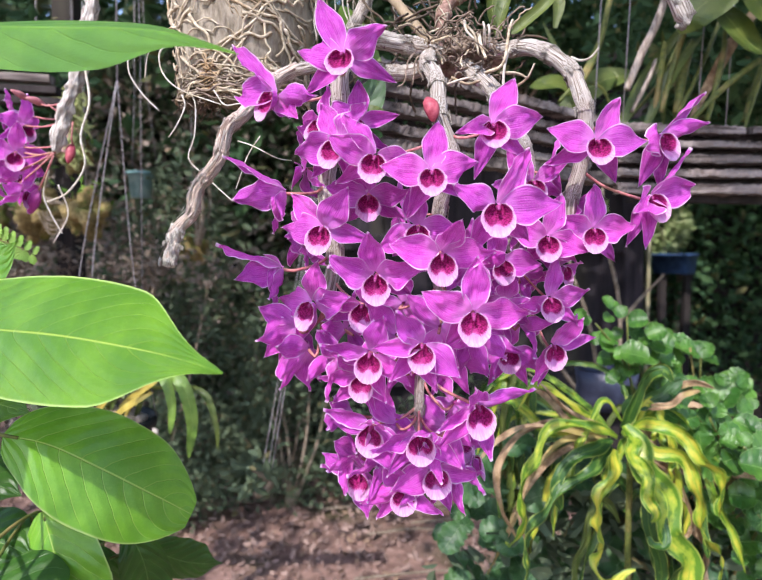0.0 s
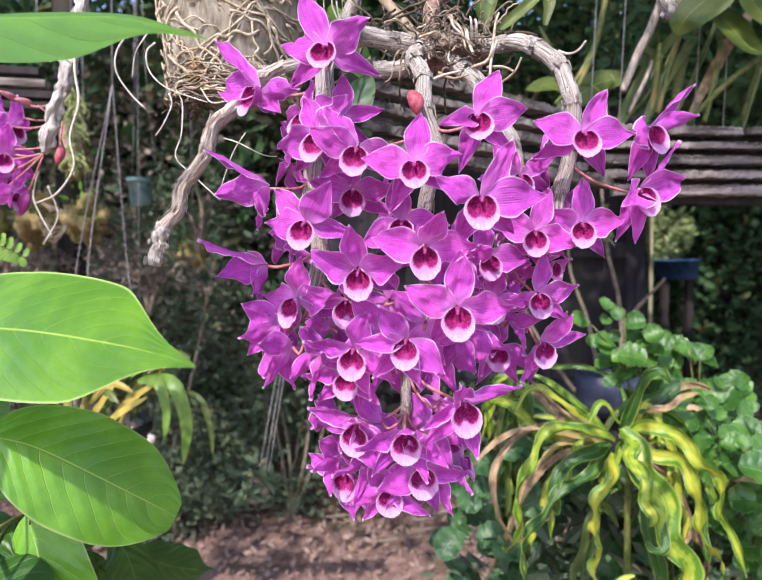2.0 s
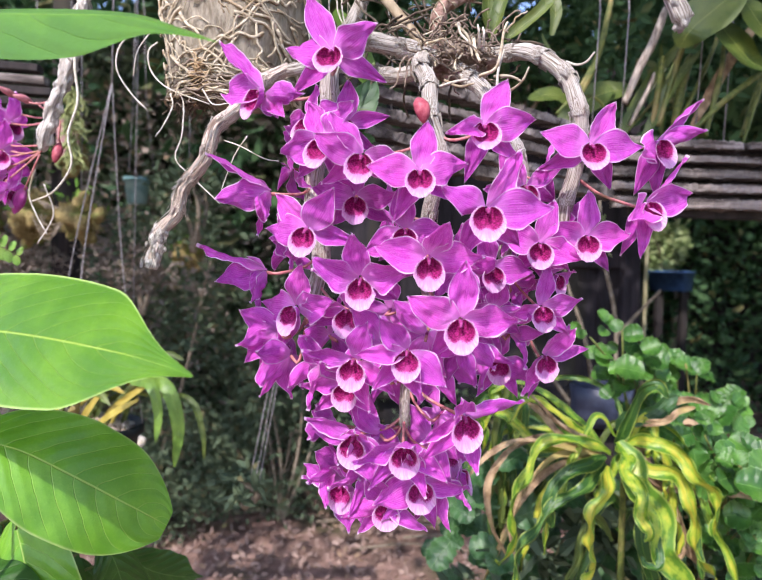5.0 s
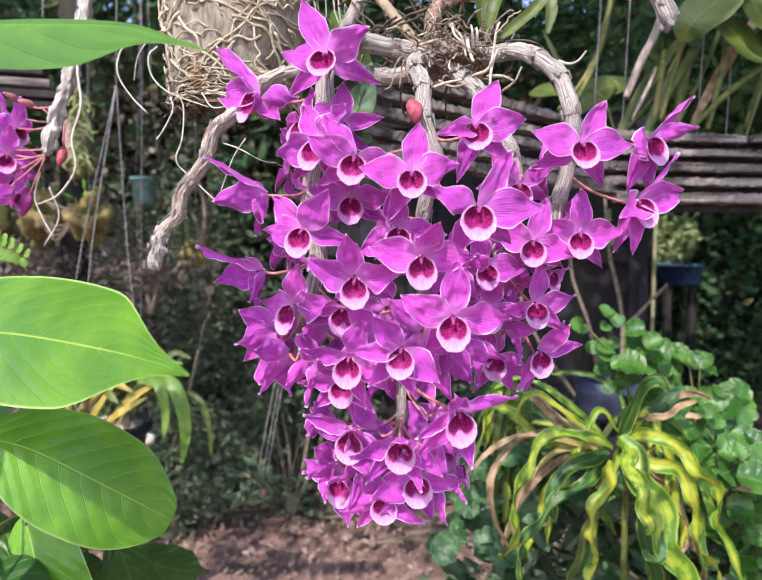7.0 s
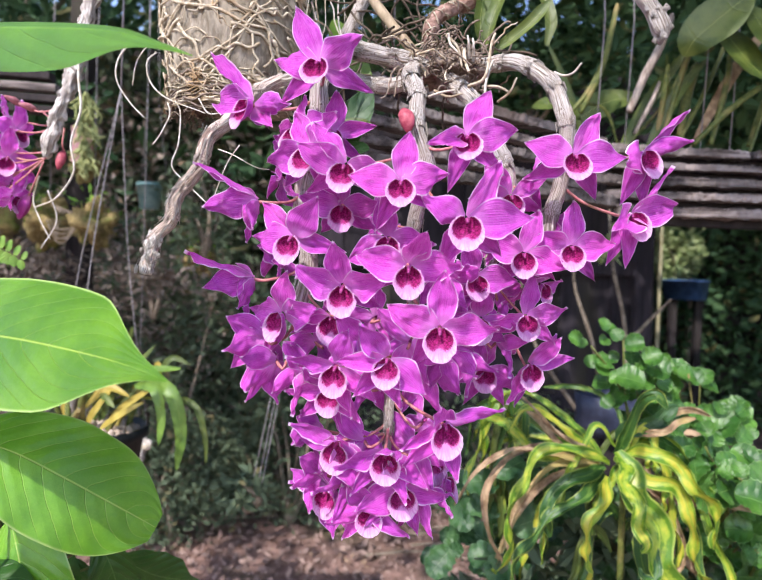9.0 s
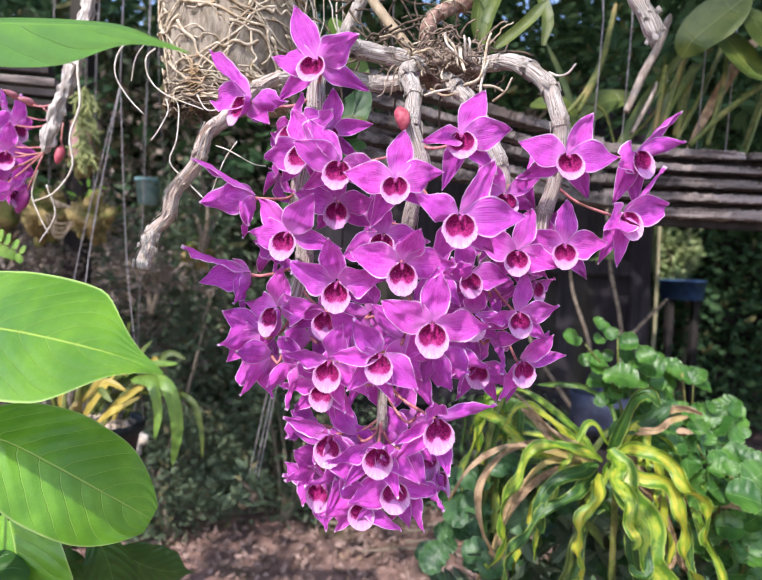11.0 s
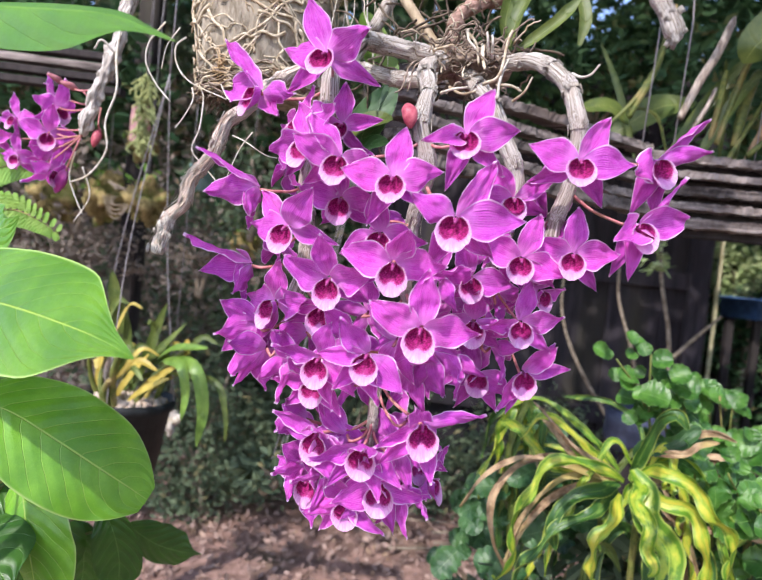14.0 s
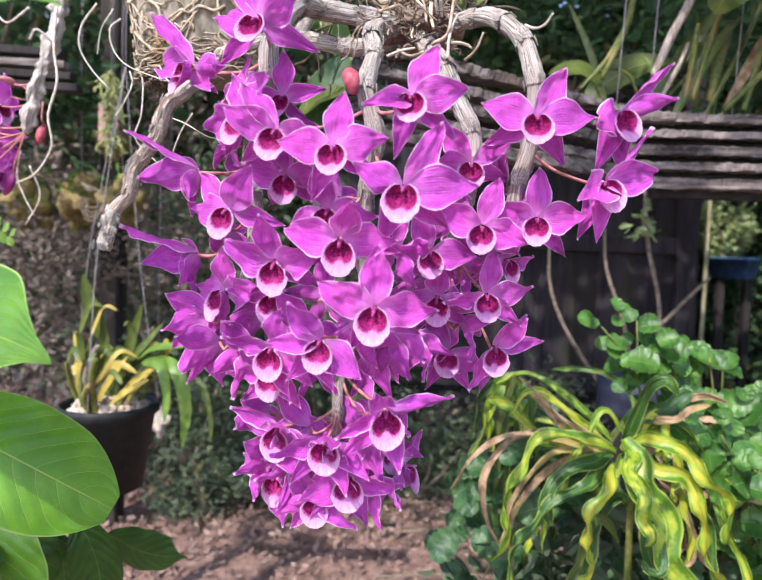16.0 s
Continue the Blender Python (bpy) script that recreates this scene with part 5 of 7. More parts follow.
for k, (x, z, thick) in enumerate(((0.377, 1.4717, 0.0142), (0.3678, 1.4466, 0.0117), (0.3595, 1.4216, 0.015), (0.3845, 1.3974, 0.0125), (0.4053, 1.3708, 0.0183))):
    slat((x, 1.03 + 0.004 * k, z), (0.62 + 0.05 * k, 1.045, z - 0.004), thick, 0.024, k)
    slat((0.63 + 0.05 * k, 1.04, z - 0.003), (1.25, 1.06, z - 0.010), thick * 0.87, 0.024, k + 21)
    # dark board added behind each gap to stand for the shade inside
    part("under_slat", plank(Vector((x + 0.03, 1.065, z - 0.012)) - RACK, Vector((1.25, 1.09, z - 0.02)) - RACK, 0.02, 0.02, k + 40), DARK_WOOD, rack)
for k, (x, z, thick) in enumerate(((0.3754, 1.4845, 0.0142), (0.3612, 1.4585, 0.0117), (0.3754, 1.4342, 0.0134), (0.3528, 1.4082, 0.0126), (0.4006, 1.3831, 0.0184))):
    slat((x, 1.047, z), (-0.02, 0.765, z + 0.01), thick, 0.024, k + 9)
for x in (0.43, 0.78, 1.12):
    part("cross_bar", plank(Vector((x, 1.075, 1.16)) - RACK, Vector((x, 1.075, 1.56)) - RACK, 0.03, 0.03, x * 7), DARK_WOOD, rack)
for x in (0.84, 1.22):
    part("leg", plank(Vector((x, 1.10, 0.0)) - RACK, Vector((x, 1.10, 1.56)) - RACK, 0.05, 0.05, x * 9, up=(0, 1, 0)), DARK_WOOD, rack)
part("hanging_wire", tube([Vector((0.02, 0.80, 1.45)) - RACK, Vector((0.02, 0.82, 2.2)) - RACK, Vector((0.03, 0.85, 3.3)) - RACK], lambda s: 0.0012, 6), WIRE, rack)
# far rack at the left
LEFT_RACK = Vector((-0.8, 1.10, 1.55))
left_rack = thing("slatted_rack", LEFT_RACK, "second hanging rack, most slats coloured dark for shade", "rack")
for k, z in enumerate((1.599, 1.5767, 1.5562, 1.5348)):
    # all but one slat use the wood darkened for shade
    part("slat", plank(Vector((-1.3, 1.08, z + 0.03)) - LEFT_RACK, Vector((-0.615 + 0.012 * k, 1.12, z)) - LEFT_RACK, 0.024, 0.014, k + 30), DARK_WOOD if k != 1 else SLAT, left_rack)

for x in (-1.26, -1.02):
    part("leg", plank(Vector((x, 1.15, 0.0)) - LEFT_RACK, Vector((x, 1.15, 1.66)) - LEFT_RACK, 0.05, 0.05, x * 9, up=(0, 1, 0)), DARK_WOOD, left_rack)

# ---- orchids with long stems standing on the rack ----
BULBS = Vector((0.62, 1.07, 1.50))
bulbs = thing("cane_orchid", BULBS, "leafy orchid with olive green canes above the rack", "orchid")


def bulb_stem(way, width, material=STEM, swell=0.25, label=""):
    width *= 0.55
    part("stem", tube(shifted(smooth_path(way, 24), BULBS), lambda s: width / 2 * (0.8 + swell * math.sin(3.0 * s)) * min(1.0, (1.01 - s) * 14) ** 0.4, 12, 0.06, 5, width * 99), material, bulbs, label)


bulb_stem([(0.4233, 1.0500, 1.5397), (0.4470, 1.0500, 1.6012), (0.4708, 1.0500, 1.6502), (0.4902, 1.0500, 1.7070)], 0.024, OLD_CANE, label="dry silver-grey cane")
bulb_stem([(0.4448, 1.0800, 1.5098), (0.4736, 1.0800, 1.5691), (0.4857, 1.0800, 1.6028)], 0.014, OLD_CANE)
bulb_stem([(0.3559, 1.1000, 1.5491), (0.3859, 1.0900, 1.6231), (0.3982, 1.0800, 1.6867), (0.4074, 1.0800, 1.7367)], 0.018)
bulb_stem([(0.3211, 1.1000, 1.5319), (0.3640, 1.1000, 1.5836), (0.3977, 1.1000, 1.6522)], 0.014)
bulb_stem([(0.4837, 1.0800, 1.5055), (0.4888, 1.0700, 1.5661), (0.4911, 1.0600, 1.6252)], 0.017)
bulb_stem([(0.4919, 1.0700, 1.5074), (0.5152, 1.0700, 1.5996), (0.5259, 1.0600, 1.6458), (0.5497, 1.0600, 1.6950)], 0.018)
bulb_stem([(0.5291, 1.0900, 1.5079), (0.5385, 1.0900, 1.5806), (0.5542, 1.0900, 1.6400)], 0.028, STEM, 0.35)
bulb_stem([(0.5628, 1.0500, 1.4860), (0.5777, 1.0500, 1.5520), (0.5885, 1.0500, 1.6094), (0.5890, 1.0500, 1.6461)], 0.018)
bulb_stem([(0.5284, 1.0400, 1.4838), (0.5792, 1.0300, 1.5382), (0.6354, 1.0200, 1.5832), (0.7084, 1.0200, 1.6229)], 0.018)
bulb_stem([(0.6674, 1.1200, 1.5017), (0.6917, 1.1200, 1.5809), (0.7243, 1.1200, 1.6682)], 0.020)
bulb_stem([(0.4303, 1.1200, 1.5017), (0.4114, 1.1200, 1.5546), (0.3843, 1.1200, 1.5721), (0.3443, 1.1200, 1.5634)], 0.010)
bulb_stem([(0.7216, 1.0800, 1.4842), (0.7354, 1.0800, 1.5775), (0.7663, 1.0800, 1.6700)], 0.022)
for way, w, m in (([(0.4982, 1.0200, 1.6229), (0.5074, 1.0000, 1.6466), (0.5367, 0.9900, 1.6733), (0.5840, 0.9800, 1.7142)], 0.075, STRAP_OLIVE),
                  ([(0.5586, 1.0300, 1.6824), (0.5751, 1.0000, 1.6311), (0.6019, 0.9900, 1.5927), (0.6273, 0.9800, 1.5778)], 0.065, STRAP_OLIVE),
                  ([(0.5888, 1.0000, 1.7006), (0.6175, 0.9800, 1.6387), (0.6581, 0.9700, 1.6122)], 0.07, STRAP_OLIVE),
                  ([(0.3626, 1.1200, 1.5414), (0.3235, 1.1100, 1.5693), (0.2681, 1.1000, 1.5578)], 0.035, STRAP_OLIVE),
                  ([(0.5021, 1.2000, 1.6139), (0.4261, 1.2000, 1.5951), (0.3506, 1.2000, 1.5386)], 0.06, STRAP_OLIVE)):
    strap(bulbs, BULBS, way, w, m, (0.1, -0.8, 0.5), 0.15, shape=oval(0.5, 0.6))
rng = random.Random(44)
for k in range(9):
    x = rng.uniform(0.33, 0.80)
    foot = Vector((x, 1.06 + rng.uniform(0.0, 0.12), rng.uniform(1.44, 1.50)))
    lean, tall = rng.uniform(-0.08, 0.22), rng.uniform(0.12, 0.30)
    tip = foot + Vector((lean, rng.uniform(-0.05, 0.05), tall))
    if k % 2:
        bulb_stem([foot, foot.lerp(tip, 0.5) + Vector((rng.uniform(-0.02, 0.02), 0, 0)), tip], rng.uniform(0.009, 0.018), STEM)
    else:
        strap(bulbs, BULBS, [foot, foot.lerp(tip, 0.5) + Vector((0, 0, 0.02)), tip], rng.uniform(0.012, 0.022), rng.choice((STRAP_OLIVE, STRAP_OLIVE, STRAP_OLIVE, DRY)), (rng.uniform(-0.5, 0.5), -0.9, 0.2), 0.2, rng.uniform(-40, 40), oval(0.5, 0.6))
for x, top in ((0.55, 1.9), (0.60, 1.9), (0.42, 1.9), (0.37, 1.9)):
    part("support_wire", tube([Vector((x, 1.06, 1.47)) - BULBS, Vector((x + 0.01, 1.06, 1.7)) - BULBS, Vector((x - 0.03, 1.06, 2.4)) - BULBS], lambda s: 0.0011, 5), WIRE, bulbs)

# ---- hanging pot with a small orchid ----
POT = Vector((-0.508, 1.10, 0.795))
pot = thing("hanging_pot", POT, "black plastic pot hanging from three thin wires", "pot")
part("pot", lathe([(0.0, 0.004), (0.054, 0.004), (0.056, 0.0), (0.079, 0.140), (0.087, 0.143), (0.0885, 0.160), (0.085, 0.162), (0.082, 0.156), (0.076, 0.142), (0.072, 0.11), (0.0, 0.11)], 44), POT_BLACK, pot)
apex = Vector((-0.458, 1.06, 1.56)) - POT
for a in (2.9, 0.15, -1.5):
    part("wire", tube(smooth_path([Vector((0.087 * math.cos(a), 0.087 * math.sin(a), 0.158)), Vector((0.050 * math.cos(a), 0.05 * math.sin(a), 0.42)) + apex * 0.03, apex], 14), lambda s: 0.0010, 6), WIRE, pot)
part("hook", tube(smooth_path([apex, apex + Vector((0.002, 0, 0.2)), apex + Vector((0, 0, 1.8))], 10), lambda s: 0.0016, 6), WIRE, pot)
rng = random.Random(8)
gravel = thing("gravel", POT + Vector((0, 0, 0.13)), "pale tan gravel chips filling the black pot", "gravel", kind="stuff")
bm = bmesh.new()
for k in range(190):
    a, r = rng.uniform(0, 6.283), 0.066 * math.sqrt(rng.random())
    blob(bm, (r * math.cos(a), r * math.sin(a), rng.uniform(0.0, 0.024) + 0.022 * (1 - r / 0.076)), [rng.uniform(0.005, 0.012) for _ in range(3)], k, 4, 6, 0.5)
tagged(part("chips", bm, STONE, gravel), kind="stuff")
ORCH = POT + Vector((0, 0, 0.13))
potted = thing("potted_orchid", ORCH, "potted orchid with yellowing canes and drooping green leaves", "orchid")
rng = random.Random(29)
tops = []
for k in range(17):
    a = rng.uniform(0, 6.283)
    foot = Vector((0.045 * math.cos(a), 0.045 * math.sin(a), 0.0))
    lean = Vector((rng.uniform(-0.02, 0.12), rng.uniform(-0.05, 0.04), rng.uniform(0.06, 0.17)))
    tip = foot + lean
    w = rng.uniform(0.007, 0.013)
    part("cane", tube(smooth_path([foot, foot.lerp(tip, 0.5) + Vector((-0.01, 0, 0.01)), tip], 18), lambda s: w / 2 * (0.6 + 0.5 * math.sin(3 * s)), 10, 0.08, 4, k), rng.choice((STEM, STEM, STRAP_YELLOW, OLD_CANE)), potted)
    tops.append(tip)
for k in range(30):
    foot = rng.choice(tops) * rng.uniform(0.6, 1.0)
    a = rng.uniform(-2.2, 1.2)
    out = Vector((math.cos(a) + 0.25, 0.6 * math.sin(a), 0)) * rng.uniform(0.03, 0.075)
    rise = rng.uniform(-0.01, 0.07)
    way = [foot, foot + out * 0.5 + Vector((0, 0, 0.02 + rise * 0.7)), foot + out + Vector((0, 0, rise))]
    strap(potted, (0, 0, 0), way, rng.uniform(0.009, 0.017), rng.choice((STRAP_OLIVE, STRAP_OLIVE, STRAP_OLIVE, STRAP, STRAP_YELLOW)), (rng.uniform(-0.4, 0.4), -0.8, 0.5), 0.25, rng.uniform(-40, 40), oval(0.45, 0.55))
for way, w, m, face in (([(-0.02, -0.01, 0.15), (-0.025, -0.02, 0.20), (-0.035, -0.03, 0.27)], 0.026, STRAP_OLIVE, (0.2, -1, 0.2)),
                        ([(0.04, -0.04, 0.06), (0.10, -0.07, 0.10), (0.140, -0.09, 0.125)], 0.015, STRAP_YELLOW, (0, -0.8, 0.6)),
                        ([(0.03, -0.06, 0.04), (0.08, -0.09, 0.075), (0.125, -0.10, 0.10)], 0.015, STRAP_YELLOW, (0, -0.8, 0.6)),
                        ([(0.09, -0.06, 0.12), (0.165, -0.10, 0.125), (0.192, -0.11, 0.06), (0.186, -0.11, -0.01)], 0.023, STRAP, (0.2, -1, 0.2)),
                        ([(0.09, -0.06, 0.12), (0.142, -0.10, 0.125), (0.160, -0.11, 0.08), (0.155, -0.11, 0.03)], 0.019, STRAP, (-0.2, -1, 0.2)),
                        ([(0.10, -0.06, 0.10), (0.20, -0.09, 0.10), (0.228, -0.10, 0.05), (0.232, -0.10, 0.0)], 0.012, STRAP_OLIVE, (0.5, -1, 0.2)),
                        ([(0.05, 0, 0.11), (0.10, -0.03, 0.14), (0.17, -0.05, 0.15)], 0.020, STRAP, (0, -0.6, 0.8))):
    strap(potted, (0, 0, 0), way, w, m, face, 0.25, shape=oval(0.45, 0.55))

for way, w, m in (([(-0.024, 0, 0.023), (0.019, 0, 0.090), (0.071, 0, 0.147), (0.104, 0, 0.185)], 0.017, STRAP_OLIVE), ([(0.0, 0, 0.029), (0.029, 0, 0.109), (0.047, 0, 0.173), (0.061, 0, 0.219)], 0.020, STRAP_OLIVE),
                  ([(0.029, 0, 0.035), (0.067, 0, 0.083), (0.099, -0.01, 0.113), (0.122, -0.02, 0.134)], 0.018, STRAP_YELLOW), ([(-0.034, 0, 0.027), (-0.010, 0, 0.125), (-0.024, 0, 0.198), (-0.043, 0, 0.243)], 0.022, STRAP_OLIVE),
                  ([(-0.067, 0, 0.039), (-0.056, -0.01, 0.107), (-0.065, -0.01, 0.161)], 0.014, STRAP_YELLOW), ([(-0.02, -0.02, 0.02), (0.01, -0.03, 0.07), (0.05, -0.03, 0.125)], 0.015, STRAP_YELLOW)):
    strap(potted, (0, 0, 0), way, w, m, (rng.uniform(-0.4, 0.4), -0.9, 0.3), 0.25, rng.uniform(-40, 40), oval(0.5, 0.6))

# crumpled white bag on a wire behind the pot
WHITE_BAG = Vector((-0.561, 1.40, 0.83))
white_bag = thing("plastic_bag", WHITE_BAG, "small crumpled white plastic bag hanging on a wire", "plastic bag")
part("bag", roughen(blob(bmesh.new(), (0, 0, 0), (0.026, 0.018, 0.030), 2.0, 16, 24, 0.8), 0.006, 60), WHITE_ROOT, white_bag)
part("wire", tube([Vector((0, 0, 0.02)), Vector((0.01, 0, 0.9)), Vector((0.0, 0, 2.2))], lambda s: 0.001, 5), WIRE, white_bag)

# wires of a lower hanger
LOWER = Vector((-0.2064, 1.1300, 1.0584))
lower = thing("wire_hanger", LOWER, "thin grey wires of a hanging basket", "wire")
for shift in (0.0, 0.011, 0.019):
    a, b = Vector((-0.105 + shift * 0.4, 1.13, 1.50)), Vector((-0.236 + shift, 1.13, 0.80))
    part("wire", tube(shifted(smooth_path([a, a.lerp(b, 0.5), b], 10), LOWER), lambda s: 0.0010, 5), WIRE, lower)
part("wire", tube(shifted([Vector((-0.105, 1.13, 1.50)), Vector((-0.20, 1.13, 2.3)), Vector((-0.25, 1.13, 3.3))], LOWER), lambda s: 0.0010, 5), WIRE, lower)

# ---- ribbon-leaved croton ----
CROTON = Vector((0.40, 0.86, 0.0))
croton = thing("ribbon_croton", CROTON, "croton with wavy twisted yellow and green ribbon leaves", "shrub")
part("stem", tube(shifted(smooth_path([(0.40, 0.86, 0), (0.39, 0.87, 0.4), (0.36, 0.85, 0.75), (0.35, 0.83, 1.02)], 30), CROTON), lambda s: 0.008 - 0.004 * s, 12, 0.08), STEM, croton)


def ribbon(way, width, material=RIBBON, twist=0.0, wave=0.16, waves=5.0, face=(0, -0.9, 0.45), phase=0.0, cup=0.45, label=""):
    width *= 0.72
    shape = lambda s: min(1.0, 0.30 + 5 * s) * (1.0 - 0.25 * s) * min(1.0, (1.01 - s) * 7) ** 0.6
    curve = smooth_path(way, 60)
    seed = phase + way[-1][0] * 40
    side = [t.cross(Vector(face)).normalized() for t in tangents(curve)]
    curve = [p + q * (0.22 * width * math.sin(k / 60 * 6.283 * waves * 0.55 + seed) * min(1.0, k / 12)) for k, (p, q) in enumerate(zip(curve, side))]
    return part("leaf", strip(shifted(curve, CROTON), face, width, shape, 10, cup, wave * 0.95, waves * 0.85, twist * 0.42, seed, ragged=0.15, crumple=0.003), material, croton, label)


ribbon([(0.3288, 0.8000, 1.0251), (0.3394, 0.7700, 0.9950), (0.3558, 0.7550, 0.9462), (0.3799, 0.7500, 0.8848), (0.4089, 0.7600, 0.8086)], 0.050, RIBBON, 20, 0.06, 5, label="broad bright yellow ribbon leaf")
ribbon([(0.362, 0.755, 0.925), (0.360, 0.745, 0.903), (0.353, 0.740, 0.889), (0.341, 0.740, 0.889), (0.336, 0.745, 0.896)], 0.020, RIBBON_GREEN, 60, 0.2, 2)
ribbon([(0.3193, 0.8000, 1.0084), (0.2887, 0.7800, 1.0242), (0.2453, 0.7650, 1.0368), (0.2036, 0.7600, 1.0078), (0.1856, 0.7600, 0.9505), (0.1842, 0.7650, 0.9034), (0.1699, 0.7700, 0.8685), (0.1613, 0.7750, 0.8726)], 0.024, RIBBON, 260, 0.26, 6)
ribbon([(0.3163, 0.8000, 0.9917), (0.3012, 0.7650, 0.9743), (0.2842, 0.7550, 0.9462), (0.2754, 0.7550, 0.9143), (0.2903, 0.7600, 0.8863), (0.2764, 0.7600, 0.8540), (0.2989, 0.7550, 0.8341), (0.3278, 0.7500, 0.8497)], 0.024, RIBBON, 420, 0.28, 7)
ribbon([(0.3387, 0.8000, 1.0217), (0.3597, 0.7750, 1.0353), (0.3908, 0.7600, 1.0173), (0.4265, 0.7550, 0.9810), (0.4400, 0.7550, 0.9462), (0.4361, 0.7600, 0.9185)], 0.026, RIBBON, 230, 0.24, 5)
ribbon([(0.3421, 0.8000, 1.0151), (0.3597, 0.7800, 0.9982), (0.3902, 0.7700, 0.9886), (0.4139, 0.7650, 0.9550), (0.4151, 0.7650, 0.9099), (0.4413, 0.7700, 0.8685), (0.4552, 0.7750, 0.8198)], 0.026, RIBBON, 320, 0.26, 6)
ribbon([(0.3296, 0.8100, 1.0189), (0.3403, 0.7900, 1.0541), (0.3455, 0.7750, 1.0994), (0.3627, 0.7650, 1.1108), (0.3757, 0.7650, 1.0919)], 0.024, RIBBON_GREEN, 60, 0.12, 2)
ribbon([(0.3363, 0.8100, 1.0189), (0.3265, 0.7700, 1.0046), (0.3320, 0.7450, 0.9783), (0.3408, 0.7350, 0.9356), (0.3327, 0.7300, 0.9254)], 0.028, RIBBON, 60, 0.26, 5)
ribbon([(0.3165, 0.8100, 1.0122), (0.2596, 0.8000, 1.0417), (0.2170, 0.7900, 1.0770), (0.1942, 0.7900, 1.0965)], 0.013, DRY, 160, 0.12, 2, label="dried tan leaf")
ribbon([(0.3138, 0.8200, 1.0024), (0.2403, 0.8000, 1.0184), (0.1919, 0.7900, 1.0246), (0.1467, 0.7900, 0.9983), (0.1161, 0.8000, 0.9482)], 0.013, DRY, 160, 0.14, 2)
ribbon([(0.3208, 0.8200, 0.9887), (0.2708, 0.7900, 0.9586), (0.2166, 0.7800, 0.9164), (0.1979, 0.7800, 0.8702), (0.1921, 0.7800, 0.8103)], 0.026, RIBBON_GREEN, 260, 0.22, 5)
ribbon([(0.3553, 0.8400, 1.0243), (0.3863, 0.8200, 1.0636), (0.4158, 0.8000, 1.0814), (0.4487, 0.8000, 1.0748)], 0.015, DRY, 120, 0.12, 2)
ribbon([(0.3477, 0.8200, 0.9887), (0.3604, 0.8000, 0.9348), (0.3671, 0.7900, 0.8787), (0.3789, 0.7900, 0.7979)], 0.030, RIBBON_GREEN, 60, 0.10, 3)
ribbon([(0.3707, 0.8400, 0.9543), (0.4311, 0.8100, 0.9546), (0.4659, 0.7900, 0.9652), (0.5246, 0.7800, 0.9590)], 0.014, DRY, 20, 0.03, 2)
ribbon([(0.3177, 0.8300, 0.9959), (0.2431, 0.8100, 1.0256), (0.1911, 0.8000, 1.0151), (0.1620, 0.8000, 0.9683), (0.1660, 0.8000, 0.9078), (0.1852, 0.8100, 0.8624)], 0.016, DRY, 140, 0.18, 3)
ribbon([(0.3212, 0.8300, 0.9890), (0.2567, 0.8100, 1.0054), (0.2147, 0.8000, 0.9683), (0.1892, 0.8000, 0.9011), (0.1998, 0.8000, 0.8468)], 0.015, DRY, 200, 0.16, 3)
ribbon([(0.3206, 0.8200, 0.9990), (0.2671, 0.8000, 0.9851), (0.2385, 0.7900, 0.9454), (0.2390, 0.7900, 0.9121)], 0.028, RIBBON_GREEN, 60, 0.14, 2)
ribbon([(0.3181, 0.8500, 1.0039), (0.2585, 0.8400, 1.0521), (0.2170, 0.8400, 1.0660), (0.1876, 0.8300, 1.0407)], 0.020, RIBBON, 120, 0.18, 3)
ribbon([(0.3681, 0.8200, 0.9819), (0.4064, 0.8000, 0.9415), (0.4158, 0.7900, 0.8921), (0.3920, 0.7800, 0.8635)], 0.014, DRY, 180, 0.18, 3)
ribbon([(0.3364, 0.8800, 0.9989), (0.2692, 0.9000, 1.0603), (0.2223, 0.9200, 1.0788), (0.1794, 0.9300, 1.0540)], 0.018, RIBBON, 90, 0.16, 2)
ribbon([(0.3369, 0.9000, 0.9857), (0.2608, 0.9200, 1.0104), (0.2029, 0.9300, 0.9924), (0.1747, 0.9400, 0.9426)], 0.018, RIBBON, 160, 0.18, 3)
ribbon([(0.3370, 0.9000, 0.9782), (0.2538, 0.9200, 0.9722), (0.2112, 0.9300, 0.9304), (0.1910, 0.9400, 0.8559), (0.1995, 0.9400, 0.7922)], 0.020, RIBBON_GREEN, 120, 0.16, 3)
ribbon([(0.3444, 0.9000, 0.9782), (0.2635, 0.9000, 0.9482), (0.2198, 0.9000, 0.8954), (0.1983, 0.9000, 0.8270), (0.1616, 0.9000, 0.7658)], 0.016, DRY, 160, 0.16, 3)
ribbon([(0.3444, 0.9000, 0.9782), (0.2786, 0.9000, 0.9331), (0.2426, 0.9000, 0.8574), (0.2290, 0.9000, 0.7581)], 0.018, RIBBON, 200, 0.20, 4)
ribbon([(0.17, 0.90, 1.042), (0.195, 0.88, 1.043), (0.207, 0.87, 1.027), (0.23, 0.86, 1.01), (0.29, 0.85, 0.985)], 0.022, RIBBON, 120, 0.22, 4)
ribbon([(0.222, 0.86, 1.061), (0.244, 0.84, 1.046), (0.256, 0.82, 1.029), (0.275, 0.82, 1.006)], 0.014, DRY, 40, 0.05, 2)
